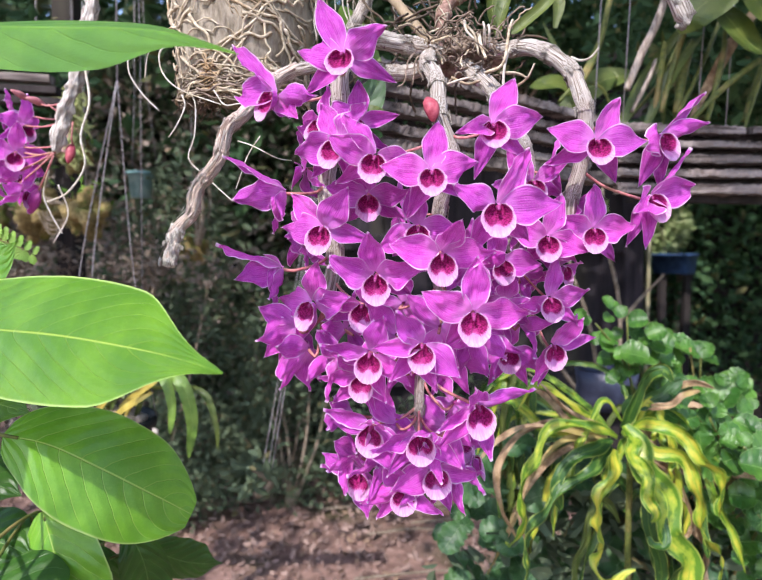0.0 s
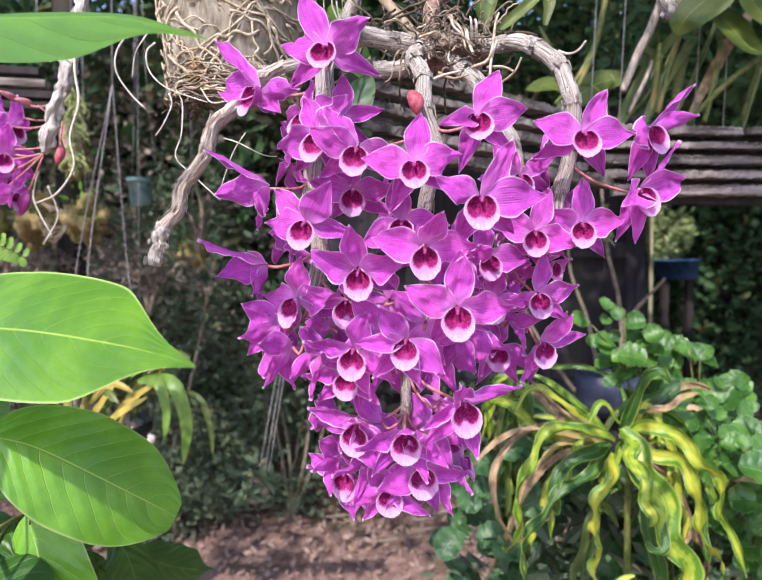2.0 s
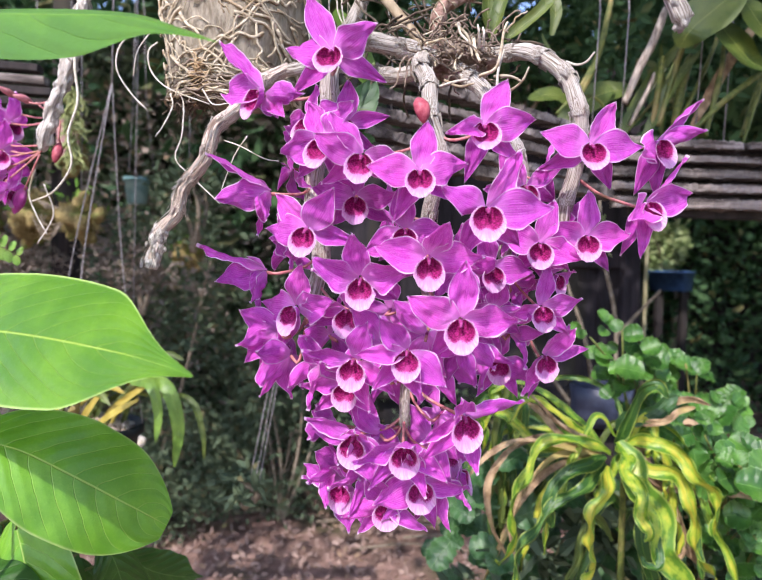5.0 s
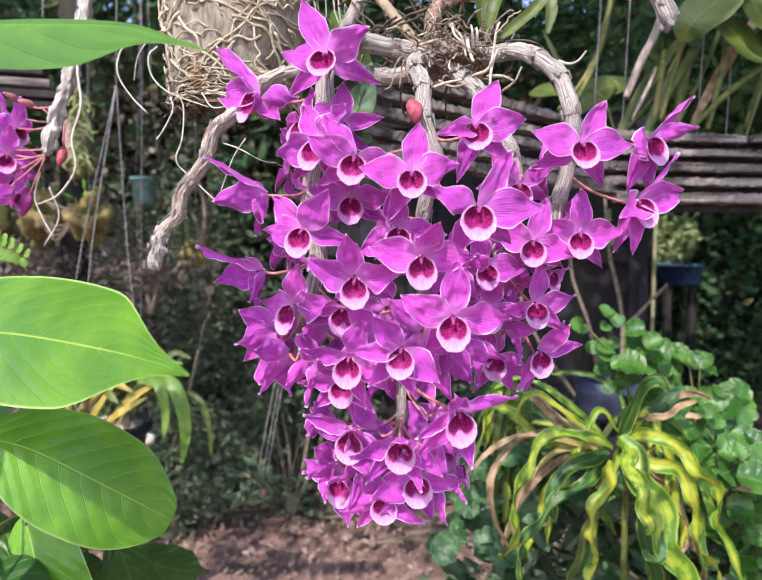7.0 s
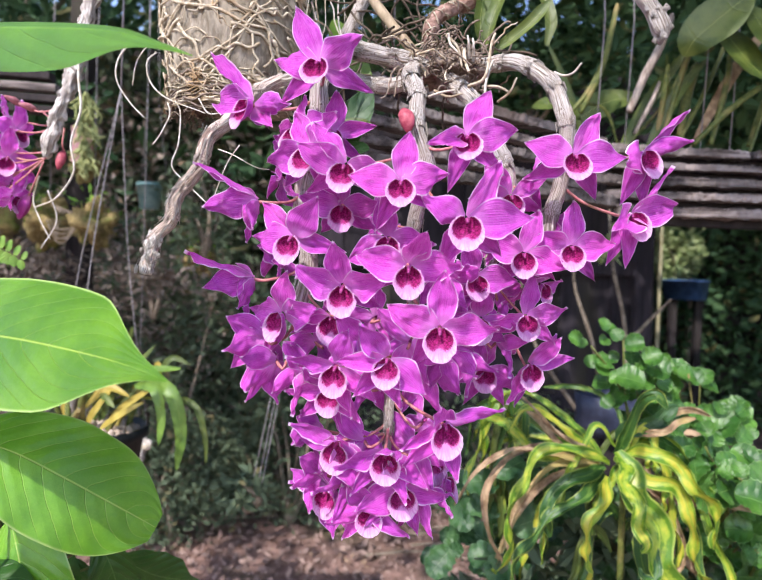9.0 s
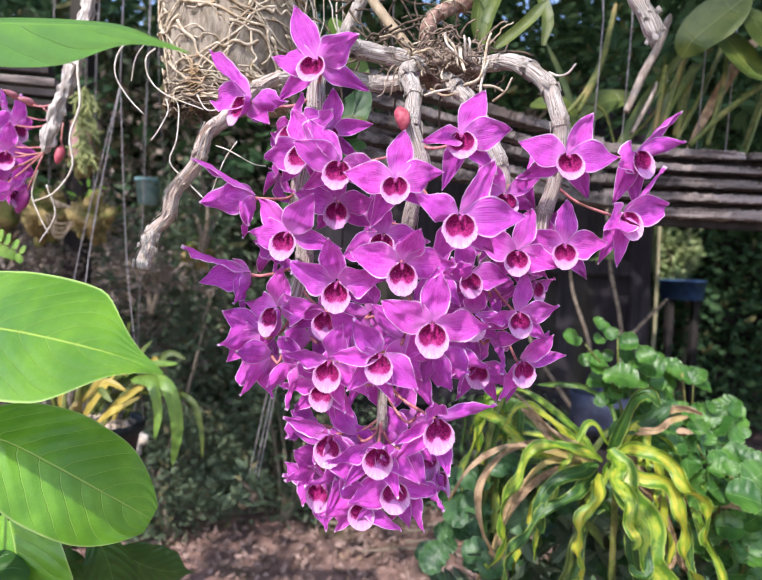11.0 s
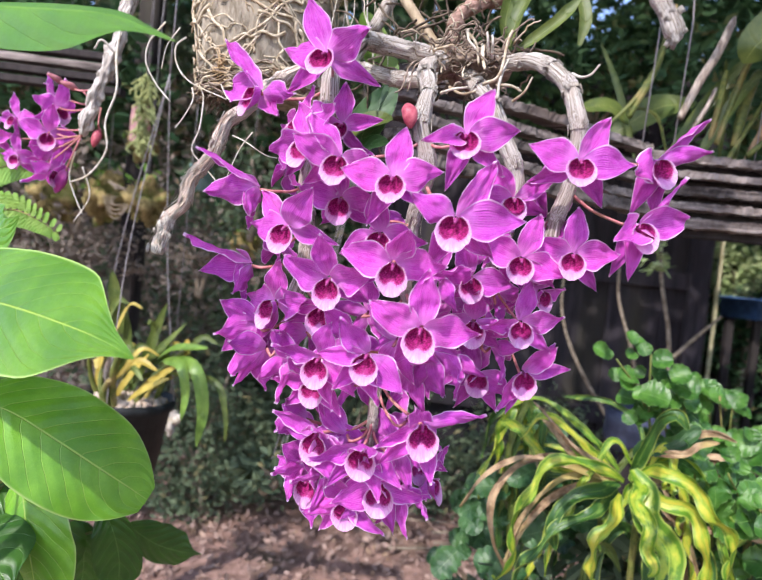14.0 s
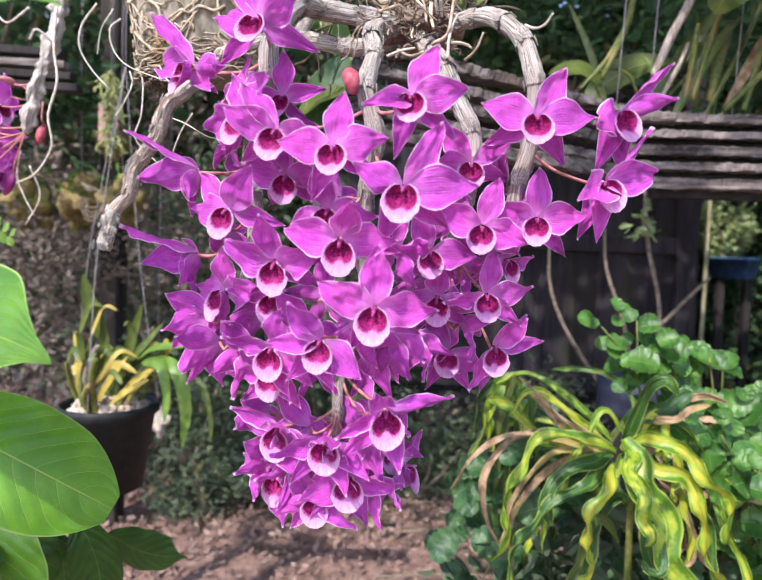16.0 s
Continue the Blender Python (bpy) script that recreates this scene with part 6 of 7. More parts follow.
ribbon([(0.268, 0.95, 1.081), (0.307, 0.93, 1.085), (0.341, 0.92, 1.079), (0.366, 0.90, 1.060), (0.372, 0.88, 1.02)], 0.011, RIBBON_GREEN, 60, 0.04, 2, label="thin arching green leaf")
ribbon([(0.340, 0.83, 1.030), (0.368, 0.81, 1.061), (0.390, 0.80, 1.078), (0.407, 0.80, 1.083)], 0.034, ROUND_DEEP, 20, 0.04, 2, label="broad grey-green leaf")
ribbon([(0.350, 0.82, 1.040), (0.384, 0.79, 1.058), (0.400, 0.79, 1.068), (0.425, 0.79, 1.072)], 0.014, DRY, 30, 0.05, 2)
rng = random.Random(77)
for k in range(20):
    a = rng.uniform(-3.3, 0.25)
    base = Vector((0.36 + rng.uniform(-0.05, 0.10), 0.86 + rng.uniform(-0.03, 0.08), rng.uniform(0.78, 1.00)))
    out = Vector((math.cos(a), 0.55 * math.sin(a), 0))
    reach, fall = rng.uniform(0.06, 0.19), rng.uniform(0.03, 0.16)
    way = [base, base + out * reach * 0.4 + Vector((0, 0, 0.035)), base + out * reach * 0.8 - Vector((0, 0, fall * 0.35)), base + out * reach - Vector((0, 0, fall))]
    ribbon(way, rng.uniform(0.013, 0.024), rng.choice((RIBBON_GREEN, RIBBON_GREEN, RIBBON_GREEN, STRAP_OLIVE, DRY, DRY)), rng.uniform(-420, 420), 0.22, rng.uniform(3, 6), phase=rng.uniform(0, 6))

for k in range(16):
    base = Vector((rng.uniform(0.18, 0.30), rng.uniform(0.90, 1.00), rng.uniform(0.88, 1.05)))
    out = Vector((rng.uniform(-1, 0.35), rng.uniform(-0.4, 0.1), 0)) * rng.uniform(0.04, 0.10)
    fall = rng.uniform(0.05, 0.20)
    way = [base, base + out * 0.5 + Vector((0, 0, 0.02)), base + out * 0.9 - Vector((0, 0, fall * 0.45)), base + out - Vector((0, 0, fall))]
    ribbon(way, rng.uniform(0.014, 0.026), rng.choice((STRAP_OLIVE, RIBBON_GREEN, RIBBON_GREEN, RIBBON, DRY)), rng.uniform(-300, 300), 0.2, rng.uniform(2, 5), phase=rng.uniform(0, 6))
for k in range(6):
    a = rng.uniform(-3.2, 0.1)
    base = Vector((0.355 + rng.uniform(-0.02, 0.03), 0.815 + rng.uniform(-0.01, 0.02), 1.015 + rng.uniform(-0.03, 0.01)))
    out = Vector((math.cos(a), 0.30 * math.sin(a) - 0.12, 0))
    reach, fall = rng.uniform(0.05, 0.17), rng.uniform(0.04, 0.20)
    way = [base, base + out * reach * 0.35 + Vector((0, 0, rng.uniform(0.0, 0.04))), base + out * reach * 0.75 - Vector((0, 0, fall * 0.3)), base + out * reach * rng.uniform(0.85, 1.1) - Vector((0, 0, fall * 0.7)), base + out * reach * rng.uniform(0.8, 1.2) - Vector((0, 0, fall))]
    ribbon(way, rng.uniform(0.013, 0.020), RIBBON, rng.uniform(-380, 380), 0.34, rng.uniform(4, 7), phase=rng.uniform(0, 6))

# ---- round-leaved shrub ----
ROUNDED = Vector((0.58, 1.0, 0.0))
rounded = thing("round_leaved_shrub", ROUNDED, "bushy shrub with round scalloped green leaves", "shrub")


def scallop(s):
    return max(math.sin(math.pi * min(max(s * 0.97 + 0.03, 0), 1)), 0.0) ** 0.42


def round_leaf(at, face, size, up, spread=0.0):
    at, face, up = Vector(at), Vector(face).normalized(), Vector(up)
    up = (up - face * face.dot(up)).normalized()
    way = [at + up * size * k / 20 + face * (0.05 * size * math.sin(k / 20 * 3.1)) for k in range(21)]
    part("leaf", strip([p - ROUNDED for p in way], face, size * 1.12, scallop, 8, 0.22 + 0.25 * spread, 0.03, 3.5, 0, spread * 9, ragged=0.15, crenate=6), ROUND, rounded)


rng = random.Random(31)
for tip, base, many in (((0.3638, 0.8850, 1.1651), (0.3797, 0.9000, 1.0529), 9), ((0.3191, 0.8900, 1.1537), (0.3717, 0.9000, 1.0826), 5), ((0.4147, 0.9000, 1.1269), (0.4412, 0.9200, 1.0333), 8), ((0.4767, 0.9200, 1.1128), (0.4969, 0.9400, 1.0286), 4),
                        ((0.5306, 0.9200, 1.0637), (0.5311, 0.9300, 0.9847), 7), ((0.4433, 0.8000, 1.0350), (0.5069, 0.8600, 0.9472), 9), ((0.4537, 0.7400, 1.0142), (0.5518, 0.8200, 0.9338), 9), ((0.4370, 0.8800, 1.0208), (0.4815, 0.9200, 0.9338), 6),
                        ((0.5451, 0.8800, 1.0208), (0.6178, 0.9200, 0.9338), 8), ((0.5133, 0.8000, 0.9011), (0.5893, 0.8500, 0.8289), 10), ((0.5096, 0.8600, 0.8604), (0.5805, 0.9000, 0.7658), 9),
                        ((0.6325, 0.8800, 0.9989), (0.6944, 0.9200, 0.9107), 9), ((0.3986, 0.9300, 1.1075), (0.4328, 0.9500, 1.0026), 6)):
    tip, base = Vector(tip), Vector(base)
    foot = Vector((ROUNDED.x + rng.uniform(-0.05, 0.05), 1.0, 0.55))
    way = smooth_path([foot, foot.lerp(base, 0.6), base, tip], 24)
    part("twig", tube(shifted(way, ROUNDED), lambda s: 0.0034 - 0.002 * s, 7), STEM, rounded)
    many = int(many * 2.0)
    for k in range(many):
        p = base.lerp(tip, (k + 0.5) / many) + Vector((rng.uniform(-0.03, 0.03), rng.uniform(-0.02, 0.02), rng.uniform(-0.015, 0.02)))
        round_leaf(p, (rng.uniform(-0.6, 0.4), -0.8, rng.uniform(0.2, 1.0)), rng.uniform(0.016, 0.030) * rng.choice((1, 1, 1, 1.35)), (rng.uniform(-1, 1), 0.1, rng.uniform(-0.3, 1)), rng.random())
# large leaves of three crenate lobes, fanned on one stalk
for x, y, z, size in ((0.432, 0.80, 0.980, 0.034), (0.480, 0.79, 0.985, 0.038), (0.412, 0.82, 1.025, 0.026), (0.462, 0.83, 1.030, 0.028), (0.515, 0.81, 1.010, 0.032),
                      (0.508, 0.80, 0.925, 0.034), (0.480, 0.84, 0.890, 0.030), (0.575, 0.85, 0.970, 0.034), (0.478, 0.95, 1.098, 0.028), (0.510, 0.95, 1.092, 0.027), (0.555, 0.94, 1.055, 0.026)):
    at = Vector((x, y, z))
    face = Vector((rng.uniform(-0.7, 0.6), -0.8, rng.uniform(0.1, 1.2))).normalized()
    lean = rng.uniform(-70, 70)
    for turn in (-72, 0, 72):
        tilt = (face + Vector((rng.uniform(-0.4, 0.4), 0, rng.uniform(-0.4, 0.4)))).normalized()
        up = Matrix.Rotation(radians(lean + turn), 3, face) @ Vector((0, 0.2, 1))
        round_leaf(at + face * rng.uniform(0, 0.006), tilt, size * rng.uniform(0.85, 1.1), up, rng.random() * 0.6)
    part("twig", tube(shifted(smooth_path([Vector((0.58, 1.0, 0.62)), at.lerp(Vector((0.58, 1.0, 0.62)), 0.5) + Vector((0, 0.04, 0.02)), at], 12), ROUNDED), lambda s: 0.0026 - 0.0014 * s, 6), STEM, rounded)
UNDER = Vector((0.42, 0.98, 0.0))
under = thing("lobed_leaf_plant", UNDER, "low plant with broad lobed grey-green leaves under the croton", "shrub")
for k in range(215):
    at = Vector((rng.uniform(0.20, 0.68), rng.uniform(0.88, 1.02), rng.uniform(0.66, 0.93)))
    if k >= 100:
        at = Vector((rng.uniform(0.20, 0.34), rng.uniform(0.98, 1.1), rng.uniform(0.60, 0.80)))
    if k >= 135:
        x = rng.uniform(0.11, 0.30)
        at = Vector((x, rng.uniform(0.90, 1.06), rng.uniform(0.66, 0.86 + 0.9 * (x - 0.10))))
    face = Vector((rng.uniform(-0.6, 0.4), -0.8, rng.uniform(0.3, 1.1))).normalized()
    up = Vector((rng.uniform(-1, 1), -0.2, rng.uniform(-0.6, 0.9)))
    up = (up - face * face.dot(up)).normalized()
    size = rng.uniform(0.040, 0.075) * (0.75 if k >= 100 else 1)
    way = [at + up * size * q / 20 + face * (0.08 * size * math.sin(q / 20 * 3.1)) - UNDER for q in range(21)]
    part("leaf", strip(way, face, size * 0.8, scallop, 8, 0.25, 0.06, 3.5, 0, k, ragged=0.2, crenate=5), ROUND_DEEP, under)
    if k < 12:
        part("stalk", tube(smooth_path([Vector((rng.uniform(-0.1, 0.1), 0, 0)), (at - UNDER) * 0.6, at - UNDER], 10), lambda q: 0.003 - 0.0015 * q, 6), STEM, under)
part("trunk", tube(shifted(smooth_path([(0.58, 1.0, 0), (0.57, 1.0, 0.3), (0.58, 1.0, 0.6)], 12), ROUNDED), lambda s: 0.014 - 0.006 * s, 10), WOODY, rounded)

# ---- planting masses, made of many small leaves ----


def leaf_mass(name, spots, size, material, parent=None, at=(0, 0, 0), seed=1, slim=0.45, label="", kind="stuff"):
    """Many small bent leaves at the given spots as one mesh."""
    r = random.Random(seed)
    verts, faces = [], []
    for p in spots:
        d = Vector((r.gauss(0, 1), r.gauss(0, 1), r.gauss(0, 0.7) - 0.2)).normalized()
        w = d.cross(Vector((r.gauss(0, 1), r.gauss(0, 1), r.gauss(0, 1) + 0.8))).normalized()
        n = d.cross(w)
        s = size * r.uniform(0.6, 1.35)
        q = Vector(p) - Vector(at)
        i = len(verts)
        verts += [q, q + d * s * 0.35 + w * s * slim * 0.5 + n * s * 0.06, q + d * s * 0.75 + w * s * slim * 0.36, q + d * s - n * s * 0.10, q + d * s * 0.75 - w * s * slim * 0.36, q + d * s * 0.35 - w * s * slim * 0.5 + n * s * 0.06]
        faces += [(i, i + 1, i + 2, i + 3), (i, i + 3, i + 4, i + 5)]
    data = bpy.data.meshes.new(name)
    data.from_pydata([tuple(v) for v in verts], [], faces)
    data.materials.append(material)
    ob = new(name, data)
    if parent:
        ob.parent = parent
    return tagged(ob, label, kind=kind)


def clumps(centre, radii, lumps, each, seed, lump=0.3):
    """Spots in uneven clumps inside an ellipsoid, with gaps between."""
    r = random.Random(seed)
    out = []
    for _ in range(lumps):
        while True:
            d = Vector((r.uniform(-1, 1), r.uniform(-1, 1), r.uniform(-1, 1)))
            if d.length <= 1:
                break
        c = Vector(centre) + Vector((d.x * radii[0], d.y * radii[1], d.z * radii[2]))
        k = r.uniform(0.5, 1.3) * lump
        out += [c + Vector((r.gauss(0, k * radii[0] * 0.5), r.gauss(0, k * radii[1] * 0.5), r.gauss(0, k * radii[2] * 0.5))) for _ in range(int(each * r.uniform(0.5, 1.5)))]
    return out


def bush(at, radii, lumps, each, size, material, seed, label, name="shrub", floor=0.03):
    at = Vector(at)
    plant = thing(name, at, label, "shrub")
    spots = [p for p in clumps(at + Vector((0, 0, radii[2] * 0.95)), radii, lumps, each, seed) if p.z > floor]
    leaf_mass("foliage", spots, size, material, plant, at, seed)
    r = random.Random(seed)
    for k in range(4):
        top = at + Vector((r.uniform(-0.6, 0.6) * radii[0], r.uniform(-0.6, 0.6) * radii[1], radii[2] * r.uniform(1.0, 1.5)))
        part("branch", tube(shifted(smooth_path([at, at.lerp(top, 0.5) + Vector((0.03, 0, 0)), top], 10), at), lambda s: 0.012 - 0.008 * s, 7), WOODY, plant)
    return plant


bush((0.42, 0.98, 0.35), (0.30, 0.14, 0.30), 60, 30, 0.045, SHADE_LEAF, 3, "low dark green leaves under the croton")
bush((0.85, 1.0, 0.3), (0.25, 0.18, 0.32), 50, 30, 0.05, SHADE_LEAF, 4, "dark green leafy undergrowth")
bush((0.55, 1.5, 0.0), (0.32, 0.2, 0.42), 70, 50, 0.03, SHADE_LEAF, 5, "shaded leafy shrub behind the croton")
bush((-0.55, 3.0, 0.0), (0.45, 0.25, 0.32), 70, 50, 0.032, SHADE_LEAF, 6, "small shaded shrub on bare ground")
bush((-0.95, 2.7, 0.0), (0.30, 0.22, 0.30), 60, 50, 0.03, SHADE_LEAF, 7, "low dull green weeds on the ground")
bush((0.0, 3.05, 0.0), (0.40, 0.2, 0.22), 50, 50, 0.03, SHADE_LEAF, 8, "low weeds with light green leaves")
bush((-0.85, 3.5, 0.0), (0.8, 0.3, 0.75), 120, 50, 0.052, SHADE_LEAF, 9, "dark shrub in deep shade")
bush((0.55, 3.25, 0.0), (0.6, 0.2, 0.35), 50, 40, 0.045, SHADE_LEAF, 10, "dark shrub in deep shade")
bush((2.75, 2.6, 0.0), (0.7, 0.4, 0.8), 100, 40, 0.07, SHADE_LEAF, 11, "dense dark green shrub")
bush((2.13, 4.55, 1.28), (0.20, 0.16, 0.20), 40, 40, 0.06, PALE_LEAF, 12, "sunlit yellow-green shrub at the back of the garden", "shrub", 1.28)
bush((-1.8, 3.3, 0.0), (0.8, 0.4, 0.9), 120, 50, 0.052, DULL_LEAF, 13, "dark shrub in deep shade")
bush((1.6, 2.0, 1.65), (0.9, 0.3, 0.30), 90, 34, 0.06, TREE_LEAF, 14, "dark leafy branches above the rack", "overhanging_branch", 1.4)
bush((-1.7, 2.2, 1.7), (0.6, 0.3, 0.30), 60, 34, 0.06, TREE_LEAF, 15, "dark leafy branches above the garden", "overhanging_branch", 1.4)
bush((0.7, 3.0, 2.0), (0.8, 0.3, 0.30), 90, 40, 0.06, TREE_LEAF, 17, "dark leafy branches above the garden", "overhanging_branch", 1.4)
# tall hedge that closes the garden
hedge = thing("hedge", (0, 4.9, 0), "tall dense dark green hedge closing the garden", "hedge")
rng = random.Random(55)
leaf_mass("foliage", [(rng.uniform(-5.5, 0.5), rng.gauss(4.9, 0.22), rng.uniform(0.02, 1) ** 0.8 * 3.2) for _ in range(24000)], 0.085, SHADE_LEAF, hedge, (0, 4.9, 0), 56, 0.5)
leaf_mass("deep_foliage", [(rng.uniform(0.2, 5.5), rng.gauss(4.9, 0.22), rng.uniform(0.02, 1) ** 0.8 * 3.2) for _ in range(24000)], 0.080, TREE_LEAF, hedge, (0, 4.9, 0), 58, 0.5)
leaf_mass("high_foliage", [(rng.uniform(1.45, 4.2), rng.gauss(5.1, 0.15), rng.uniform(2.6, 4.3)) for _ in range(9000)], 0.095, TREE_LEAF, hedge, (0, 4.9, 0), 59, 0.5)
leaf_mass("dead_foliage", [(rng.uniform(-5.5, 0.6), rng.gauss(4.7, 0.22), rng.uniform(0.02, 2.6)) for _ in range(9000)], 0.080, DULL_LEAF, hedge, (0, 4.9, 0), 57, 0.5)
for k in range(12):
    x = -5.2 + k * 0.95
    part("stem", tube([Vector((x, 0, 0)), Vector((x + 0.05, 0.03, 1.2)), Vector((x - 0.03, 0, 2.3))], lambda s: 0.03 - 0.015 * s, 8), WOODY, hedge)
# ---- ground, posts, back of the garden ----
bm = bmesh.new()
rows = []
for j in range(90):
    y = -12 + 1.05 * j if j < 10 else (-1.5 + 9 * ((j - 10) / 50) if j < 60 else 7.5 + (j - 59) ** 2 * 0.9)
    row = []
    for i in range(81):
        k = (i - 40) / 40
        x = 4.5 * k + 400 * max(abs(k) - 0.9, 0) * (1 if k > 0 else -1)
        row.append(bm.verts.new((x, y, 0.02 * noise.noise(Vector((x * 2.2, y * 2.2, 0))) + 0.008 * noise.noise(Vector((x * 9, y * 9, 4))))))
    rows.append(row)
grid_faces(bm, rows)
solid("ground", bm, SOIL, "bare reddish brown earth", kind="structure")
rng = random.Random(12)
leaf_mass("leaf_litter", [(rng.uniform(-2.2, 1.6), rng.uniform(1.5, 4.2), rng.uniform(0.004, 0.035)) for _ in range(11000)], 0.034, LITTER, seed=19, slim=0.5, label="dry brown fallen leaves covering the ground")
for k in range(7):
    a = Vector((rng.uniform(-0.9, 0.3), rng.uniform(2.1, 3.0), 0.03))
    solid("twig", tube(smooth_path([a, a + Vector((0.25, 0.03, 0.012)), a + Vector((0.55, rng.uniform(-0.05, 0.1), 0))], 10), lambda s: 0.006 - 0.003 * s, 7), WOODY, "dry fallen twig lying on the leaf litter", "twig", "fallen twigs")

# posts use the dark wood, so their shade is in the colour
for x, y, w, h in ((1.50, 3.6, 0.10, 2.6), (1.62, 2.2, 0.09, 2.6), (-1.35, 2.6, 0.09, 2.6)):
    solid("wooden_post", plank((x, y, 0.0), (x + 0.02, y, h), w, w, x * 5, up=(0, 1, 0)), DARK_WOOD, "weathered wooden post coloured dark for the shade", "post", "garden posts")
# fence added to close sky gaps behind the hedge
fence = thing("board_fence", (0, 5.5, 0), "weathered board fence added behind the hedge, coloured dark for shade", "fence")
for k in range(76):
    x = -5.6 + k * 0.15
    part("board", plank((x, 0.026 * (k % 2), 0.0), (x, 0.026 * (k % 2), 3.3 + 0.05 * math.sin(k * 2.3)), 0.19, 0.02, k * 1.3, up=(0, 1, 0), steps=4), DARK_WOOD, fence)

# near-black board wall added to stand for the deep shade behind the orchid
shed = thing("shade_wall", (0.52, 3.55, 0), "near-black board wall added to stand for deep shade", "shed")
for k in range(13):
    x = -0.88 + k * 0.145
    part("board", plank((x, 0.02 * (k % 2), 0.0), (x + 0.01, 0.02 * (k % 2), 2.45), 0.165, 0.02, k * 1.7, up=(0, 1, 0), steps=5), SHADE_WOOD, shed)
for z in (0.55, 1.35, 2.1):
    part("rail", plank((-0.95, -0.035, z), (0.94, -0.035, z - 0.02), 0.04, 0.09, z * 3, steps=8), SHADE_WOOD, shed)
part("corner_post", plank((0.94, -0.03, 0.0), (0.95, -0.03, 2.5), 0.10, 0.10, 4.0, up=(0, 1, 0), steps=8), SHADE_WOOD, shed)
# bright corner of the garden beyond it
crate = thing("plastic_crate", (2.15, 4.40, 0.0), "blue plastic crate on a wooden stand in the sun", "crate")
part("crate", lathe([(0.0, 1.14), (0.15, 1.14), (0.17, 1.27), (0.175, 1.27), (0.175, 1.285), (0.155, 1.285), (0.14, 1.17), (0.0, 1.17)], 4), CRATE_BLUE, crate)
for dx in (-0.09, 0.09):
    part("leg", plank((dx, 0, 0), (dx, 0, 1.14), 0.05, 0.05, dx * 9, up=(0, 1, 0), steps=4), DARK_WOOD, crate)
solid("bamboo_pole", tube(smooth_path([(1.93, 4.35, 0.0), (1.935, 4.35, 0.9), (1.94, 4.36, 1.75)], 16), lambda s: 0.014 + 0.002 * ((s * 6) % 1.0), 10), BAMBOO, "pale upright bamboo pole in the sun", "pole")
# slender sapling with pale leaves and bare twigs
SAPLING = Vector((0.70, 2.0, 0.0))
sapling = thing("sapling", SAPLING, "thin sapling with a few small pale leaves", "sapling")
part("stem", tube(shifted(smooth_path([(0.70, 2.0, 0.0), (0.78, 2.0, 0.6), (0.80, 2.0, 1.05), (0.75, 2.0, 1.30), (0.73, 2.0, 1.50)], 26), SAPLING), lambda s: 0.011 - 0.006 * s, 8, 0.08), WOODY, sapling)
part("twig", tube(shifted(smooth_path([(0.80, 2.0, 1.04), (0.86, 1.98, 1.12), (0.93, 1.97, 1.20)], 8), SAPLING), lambda s: 0.007 - 0.003 * s, 7), WOODY, sapling)
part("twig", tube(shifted(smooth_path([(0.74, 2.0, 0.8), (0.66, 1.9, 1.05), (0.60, 1.9, 1.22), (0.59, 1.9, 1.34)], 14), SAPLING), lambda s: 0.008 - 0.004 * s, 7), WOODY, sapling)
part("twig", tube(shifted(smooth_path([(0.74, 2.0, 0.7), (0.52, 1.9, 0.98), (0.44, 1.9, 1.15), (0.43, 1.9, 1.30)], 14), SAPLING), lambda s: 0.008 - 0.004 * s, 7), WOODY, sapling)
leaf_mass("leaves", clumps((0.745, 2.0, 1.40), (0.055, 0.04, 0.09), 9, 6, 16, 0.3), 0.034, PALE_LEAF, sapling, SAPLING, 17, 0.5)

# dark plastic bag and pots behind the croton
BAG = Vector((0.50, 1.32, 0.02))
bag = thing("plant_bag", BAG, "dark blue-grey plastic plant bag on a stand", "plant bag")
part("bag", lathe([(0.0, 0.90), (0.056, 0.90), (0.066, 0.925), (0.063, 0.955), (0.068, 0.985), (0.060, 0.985), (0.056, 0.96), (0.0, 0.95)], 26), POT_BLUE, bag)
part("stand", plank((0, 0, -0.02), (0, 0, 0.90), 0.05, 0.05, 2, up=(0, 1, 0)), DARK_WOOD, bag)
TEAL_AT = Vector((-0.925, 2.33, 1.485))
teal = thing("hanging_pot", TEAL_AT, "small dull teal plastic pot hanging on wires", "pot")
part("pot", lathe([(0.0, 0.0), (0.036, 0.0), (0.047, 0.085), (0.051, 0.085), (0.051, 0.097), (0.045, 0.097), (0.04, 0.03), (0.0, 0.03)], 28), TEAL, teal)
for a in (0.4, 2.5, 4.6):
    part("wire", tube([Vector((0.06 * math.cos(a), 0.06 * math.sin(a), 0.12)), Vector((0.03 * math.cos(a), 0.03 * math.sin(a), 0.4)), Vector((0, 0, 1.4))], lambda s: 0.0013, 5), WIRE, teal)
solid("pink_board", plank((-1.02, 2.0, 1.60), (-1.02, 2.0, 1.72), 0.07, 0.012, 7, up=(0, 1, 0)), PINK_PAINT, "faded pink board leaning behind the wires", "board")


